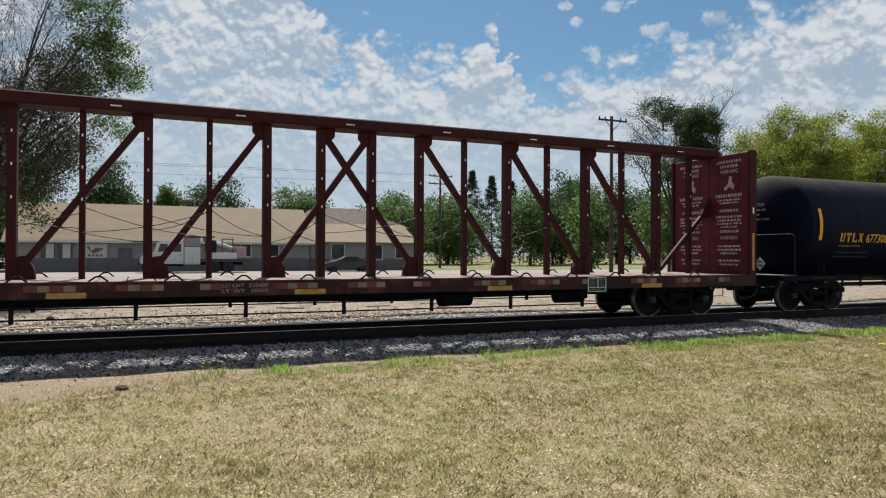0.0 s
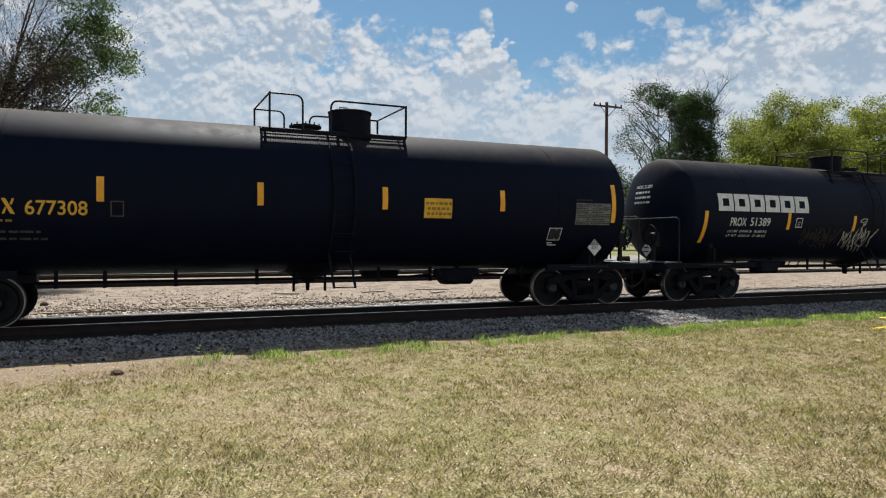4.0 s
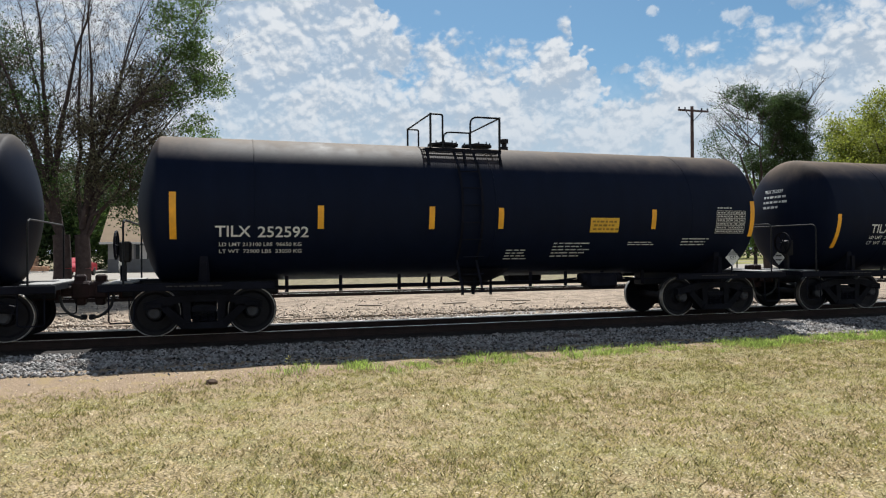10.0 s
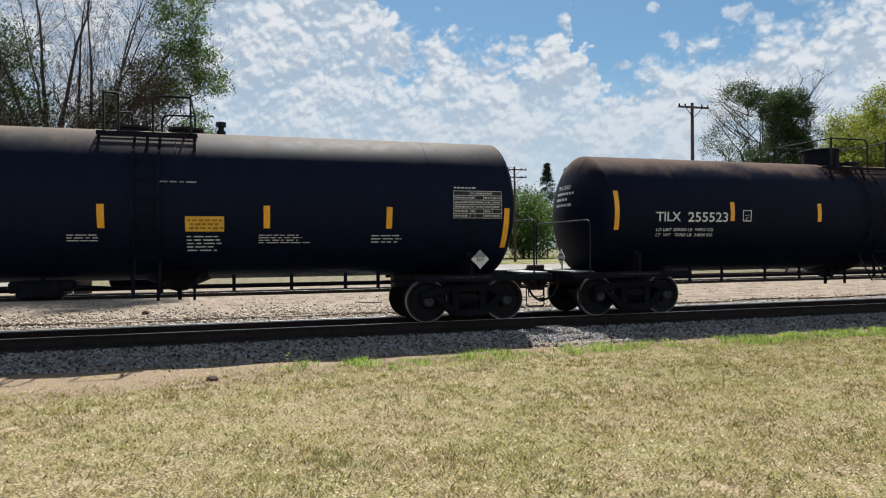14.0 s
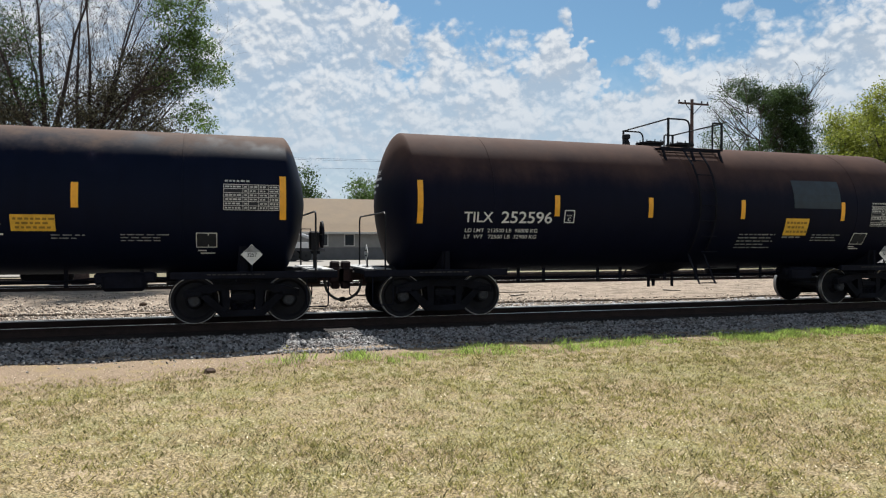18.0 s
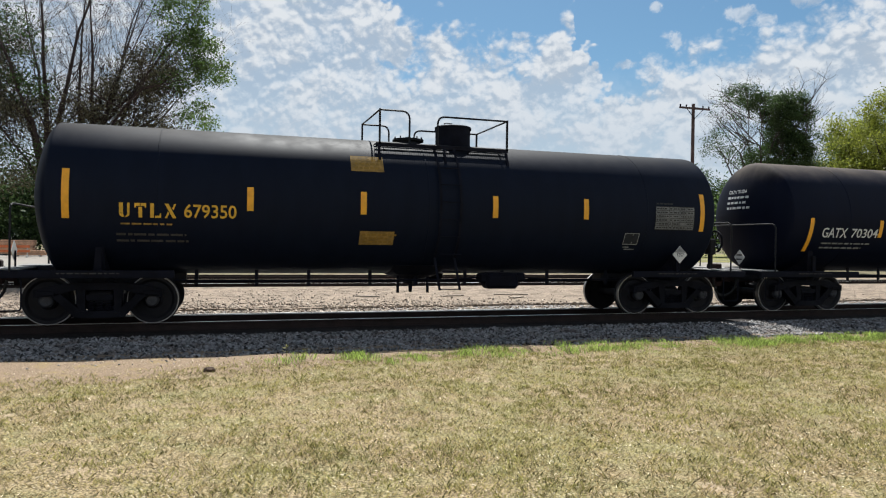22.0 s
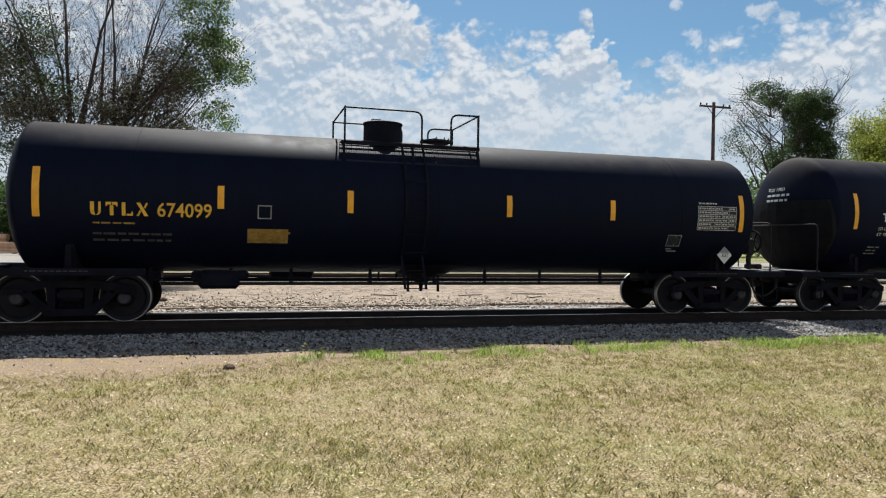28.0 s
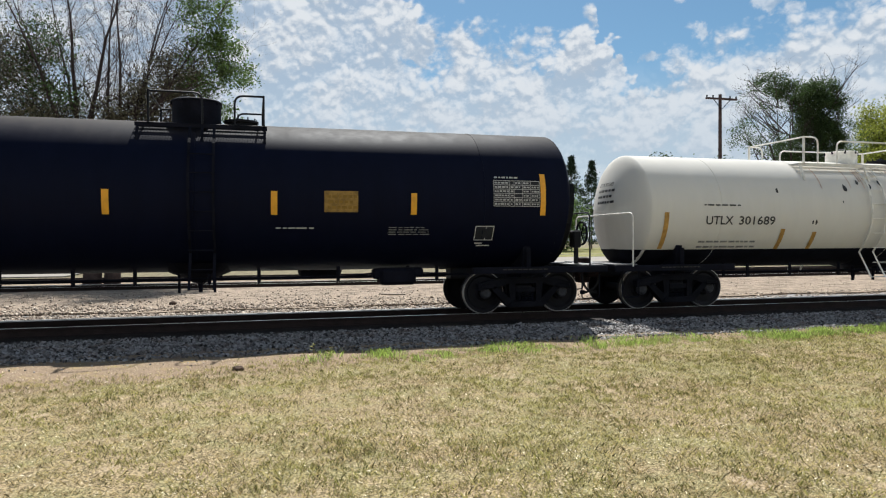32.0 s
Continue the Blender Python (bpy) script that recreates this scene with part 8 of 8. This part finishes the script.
def wheel_part(parent, x, y, z, r, w=0.24):
    bm = bmesh.new()
    lathe(bm, [(y - w / 2, r * 0.6), (y - w / 2, r * 0.92), (y - w / 2 + 0.04, r), (y + w / 2 - 0.04, r), (y + w / 2, r * 0.92), (y + w / 2, r * 0.6)], 20, "y", (x, 0, z))
    t = part("wheel", bm, RUBBER, parent, smooth=True)
    bm = bmesh.new()
    lathe(bm, [(y - w / 2 - 0.005, 0.02), (y - w / 2 - 0.005, r * 0.2), (y - w / 2 + 0.03, r * 0.55), (y - w / 2 + 0.05, r * 0.6), (y + w / 2, r * 0.58)], 16, "y", (x, 0, z))
    part("rim", bm, STEEL_GRIME, t, smooth=True)


def bucket_truck():
    """A white utility truck seen side on, its cab to the left."""
    v = thing("utility_truck", pose(4.2, 63.5, 0.10), "white crew-cab utility truck with a service body, parked", "truck")
    bm = bmesh.new()
    prism(bm, [(-3.30, 0.75), (-0.95, 0.75), (-0.95, 2.55), (-1.05, 2.66), (-2.85, 2.66), (-3.05, 2.5), (-3.30, 1.75)], -1.12, 1.12)
    cab = part("cab", bm, CAR_WHITE, v)
    bm = bmesh.new()
    prism(bm, [(-4.35, 0.75), (-3.30, 0.75), (-3.30, 1.72), (-4.15, 1.52), (-4.35, 1.2)], -1.0, 1.0)
    bmesh.ops.bevel(bm, geom=bm.edges[:], offset=0.05, segments=2, affect="EDGES")
    hood = part("hood", bm, CAR_WHITE, v)
    bm = bmesh.new()
    soft_box(bm, -4.4, 0, 0.78, 0.14, 2.1, 0.22, 0.03)
    part("bumper", bm, STEEL_GRIME, v)
    for y in (-1.13, 1.13):
        for outline in ([(-2.98, 1.78), (-2.22, 1.78), (-2.22, 2.45), (-2.78, 2.45)], [(-1.95, 1.78), (-1.15, 1.78), (-1.15, 2.45), (-1.95, 2.45)]):
            bm = bmesh.new()
            prism(bm, outline, y - 0.01, y + 0.01)
            part("side_window", bm, GLASS_DARK, cab)
        for x in (-2.30, -1.24):
            bm = bmesh.new()
            box(bm, x, y, 1.5, 0.2, 0.03, 0.05)
            part("door_handle", bm, STEEL_BLACK, cab)
        bm = bmesh.new()
        box(bm, -2.1, y, 0.62, 2.2, 0.3, 0.1)
        part("running_board", bm, STEEL_BLACK, v)
    bm = bmesh.new()
    prism(bm, [(-3.32, 1.78), (-3.06, 2.48), (-3.04, 2.48), (-3.28, 1.76)], -0.95, 0.95)
    part("windscreen", bm, GLASS_DARK, cab)
    bm = bmesh.new()
    soft_box(bm, -0.25, 0, 1.45, 1.3, 2.3, 1.5, 0.04)
    body = part("service_body", bm, CAR_WHITE, v)
    bm = bmesh.new()
    soft_box(bm, -0.25, 0, 2.62, 1.3, 2.2, 0.75, 0.04)
    part("upper_box", bm, WALL_GREY, v)
    for x in (-0.56, 0.06):
        bm = bmesh.new()
        soft_box(bm, x, -1.16, 1.45, 0.56, 0.03, 1.3, 0.01)
        part("locker_door", bm, CAR_WHITE, body)
    bm = bmesh.new()
    box(bm, 0.3, 0, 3.08, 2.6, 2.0, 0.10)
    part("roof_rack", bm, POLE_WOOD, v)
    bm = bmesh.new()
    soft_box(bm, 2.4, 0, 1.05, 4.0, 2.3, 0.3, 0.03)
    part("flat_bed", bm, CAR_DARK, v)
    bm = bmesh.new()
    soft_box(bm, 2.2, -1.05, 1.45, 2.4, 0.2, 0.55, 0.03)
    part("side_locker", bm, CAR_WHITE, v)
    bm = bmesh.new()
    soft_box(bm, 1.3, -0.4, 2.2, 0.9, 0.8, 1.2, 0.08)
    part("winch", bm, STEEL_GRIME, v)
    bm = bmesh.new()
    rod(bm, (0.7, 0.2, 2.9), (3.3, 0.2, 2.1), 0.16, 10)
    part("boom", bm, CAR_WHITE, v)
    bm = bmesh.new()
    for x in (2.2, 3.1):
        box(bm, x, -0.9, 2.1, 0.08, 0.08, 1.7)
    box(bm, 2.65, -0.9, 2.9, 1.0, 0.08, 0.08)
    part("rack_frame", bm, POLE_WOOD, v)
    bm = bmesh.new()
    soft_box(bm, 3.8, -0.5, 1.75, 0.9, 1.0, 1.0, 0.05)
    part("tool_box", bm, material("faded_pink_box", (0.34, 0.24, 0.21), 0.8, 0.0, 0.3, 0.15, 3.0), v)
    for x in (-3.7, 1.6, 2.7):
        for y in (-1.02, 1.02):
            wheel_part(v, x, y, 0.5, 0.5)
    bm = bmesh.new()
    box(bm, 0, 0, 0.78, 8.0, 0.9, 0.25)
    part("chassis", bm, STEEL_BLACK, v)


def sedan(x, y, mat, label, yaw=0):
    v = thing("parked_car", pose(x, y, 0.10, 0, 0, yaw), label, "car", "parked cars")
    bm = bmesh.new()
    prism(bm, [(-2.3, 0.35), (2.3, 0.35), (2.35, 0.75), (2.2, 0.95), (1.4, 1.02), (-1.1, 1.0), (-2.1, 0.85), (-2.35, 0.65)], -0.88, 0.88)
    bmesh.ops.bevel(bm, geom=bm.edges[:], offset=0.06, segments=2, affect="EDGES")
    part("body", bm, mat, v, smooth=True)
    bm = bmesh.new()
    prism(bm, [(-1.15, 0.98), (1.5, 1.0), (0.85, 1.40), (-0.25, 1.42)], -0.72, 0.72)
    bmesh.ops.bevel(bm, geom=bm.edges[:], offset=0.05, segments=2, affect="EDGES")
    cabin = part("cabin", bm, mat, v, smooth=True)
    for y0 in (-0.725, 0.725):
        bm = bmesh.new()
        prism(bm, [(-0.9, 1.03), (1.2, 1.05), (0.75, 1.34), (-0.2, 1.36)], y0 - 0.008, y0 + 0.008)
        part("side_window", bm, GLASS_DARK, cabin)
    for wx in (-1.4, 1.4):
        for wy in (-0.80, 0.80):
            wheel_part(v, wx, wy, 0.33, 0.33, 0.2)


building()
utility_pole(32.45, 42.5, 12.2, "weathered brown utility pole with one crossarm", 2.6)
utility_pole(32.4, 75.0, 11.3, "distant utility pole with two crossarms", 3.0, True)
wire((32.4, 42.3, 12.0), (92.0, 38.0, 11.0), 1.6)
for wx, wz in ((-1.4, 11.2), (1.4, 11.1), (0.0, 10.2)):
    wire((32.4, 74.8 + 0.2 * wx, wz), (-46.0, 76.0 + 0.2 * wx, wz + 0.2), 0.5, 0.011)
bucket_truck()
sedan(17.7, 63.0, CAR_DARK, "dark parked sedan beside the grey building")
sedan(-11.0, 59.0, CAR_BRIGHT_RED, "red parked car beyond the gravel yard", 86)
barrier = thing("barrier", pose(-17.6, 68.0, 0.115), "orange and white construction barrier", "barrier")
for bz in (0.55, 0.95):
    bm = bmesh.new()
    box(bm, 0, 0, bz, 2.8, 0.05, 0.22)
    part("board", bm, ORANGE, barrier)
for bx in (-1.2, 1.2):
    bm = bmesh.new()
    box(bm, bx, 0.05, 0.55, 0.08, 0.06, 1.1)
    box(bm, bx, 0.05, 0.03, 0.08, 0.7, 0.06)
    part("leg", bm, TRIM_WHITE, barrier)
FRESH_WOOD = material("fresh_orange_lumber", (0.50, 0.31, 0.20), 0.8, 0.0, 0.2, 0.2, 3.0, random_tint=0.25)


def lumber_stack(x, y, length, layers, turn):
    """Boards in layers on two bearers."""
    ob = thing("lumber_stack", pose(x, y, 0.12, 0, 0, turn), "stack of orange-brown boards on a concrete lot", "lumber", "lumber stacks")
    bm = bmesh.new()
    soft_box(bm, 0, 0, 0, length, 0.24, 0.10, 0.012)
    data = bpy.data.meshes.new("board")
    bm.to_mesh(data)
    bm.free()
    data.materials.append(FRESH_WOOD)
    rng = random.Random(int(x * 10))
    for side in (-0.35, 0.35):
        bm = bmesh.new()
        box(bm, side * length, 0, 0.06, 0.10, 1.1, 0.12)
        part("bearer", bm, TRIM_WHITE, ob)
    for k in range(layers):
        for q in range(4):
            b = new("board", data)
            b.parent = ob
            b.matrix_basis = pose(rng.uniform(-0.08, 0.08), -0.39 + q * 0.26, 0.17 + k * 0.115)


for lx, ly, ll, ln, lt in ((-17.2, 72.0, 2.6, 4, 5), (-21.6, 73.0, 3.0, 8, -4), (-25.8, 72.5, 2.8, 5, 8), (-19.6, 77.5, 3.2, 12, 2), (-29.6, 75.0, 3.0, 9, -6), (-24.6, 79.0, 3.4, 15, 3)):
    lumber_stack(lx, ly, ll, ln, lt)
BOARD_WOOD = material("grey_scrap_wood", (0.30, 0.25, 0.20), 0.9, 0.0, 0.2, 0.3, 6.0, 0.3, 30)
MARKER_YELLOW = material("yellow_plastic", (0.75, 0.56, 0.03), 0.5, 0.0, 0.4, 0.1, 6.0)
for i, (x, y, length, wide, turn) in enumerate(((7.1, 21.4, 0.9, 0.14, 20), (9.3, 21.7, 1.2, 0.12, -8), (9.0, 20.5, 0.7, 0.16, 40), (4.3, 21.5, 0.8, 0.12, -25), (15.2, 21.0, 0.6, 0.15, -50))):
    bm = bmesh.new()
    soft_box(bm, 0, 0, 0, length, wide, 0.03, 0.006)
    ob = part("scrap_board", bm, BOARD_WOOD)
    ob.matrix_basis = pose(x, y, 0.10, 0, 0, turn)
    tagged(ob, "weathered scrap board lying on the gravel", "board", "scrap boards")
for x, y, length, turn in ((14.65, 9.40, 1.5, 6), (16.5, 10.6, 0.8, 3)):
    bm = bmesh.new()
    soft_box(bm, 0, 0, 0, length, 0.14, 0.03, 0.008)
    ob = part("ground_marker", bm, MARKER_YELLOW)
    ob.matrix_basis = pose(x, y, float(height(x, y)) + 0.022, 0, 0, turn)
    tagged(ob, "flat yellow marker strip lying on the grass", "marker", "yellow markers")
strip("far_lawn", 66.0, 150.0, 0.115, material("far_lawn", (0.17, 0.17, 0.06), 0.95, 0.0, 0.1, 0.2, 0.3, second=(0.22, 0.19, 0.08)), "mown lawn beyond the street", "lawn", 28.0, 200.0, 0.2, 30)
strip("sidewalk", 77.0, 79.0, 0.14, CONCRETE, "pale concrete sidewalk across the far lawn", "sidewalk", 28.2, 200.0, 0.1, 10)

build_train()
centerbeam_car()


# ---- what moves ----
TRAIN = [(0, -2.23), (0.5, -4.77), (1, -7.33), (1.5, -10.13), (2, -12.81), (2.5, -15.33), (3, -18.14), (3.5, -20.83), (5.5, -31.46), (6, -34.32),
(6.5, -37.01), (7, -39.53), (7.5, -42.24), (8, -45.12), (8.5, -47.67), (9, -50.42), (9.5, -53.33), (10, -55.89), (10.5, -58.63), (11, -61.55), (11.5,
-64.13), (12, -66.90), (12.5, -69.82), (13, -72.42), (13.5, -75.18), (14, -78.14), (14.5, -80.73), (15, -83.54), (15.5, -86.53), (17.5, -97.56), (18,
-100.38), (18.5, -103.35), (19, -105.98), (19.5, -108.78), (20, -111.77), (20.5, -114.40), (21, -117.22), (21.5, -120.21), (22, -122.84), (22.5,
-125.64), (23, -128.63), (23.5, -131.25), (24, -134.07), (24.5, -137.04), (25, -139.67), (25.5, -142.49), (27.5, -154.06), (28, -156.69), (28.5,
-159.50), (29, -162.46), (29.5, -165.10), (30, -167.92), (30.5, -170.90), (31, -173.52), (31.5, -176.32), (32, -179.32)]


def motions():
    ts, ss = [t for t, _ in TRAIN], [s for _, s in TRAIN]
    for car, u in CARS:
        walk(car, [(t, pose(u + s, YC, RAIL)) for t, s in TRAIN])
    steps = [i / 10 for i in range(321)]
    places = np.interp(steps, ts, ss)
    for axle, phase in SPIN:
        x = axle.location.x
        walk(axle, [(t, pose(x, 0, WR, 0, math.degrees(p / WR) + phase, 0)) for t, p in zip(steps, places)])


motions()
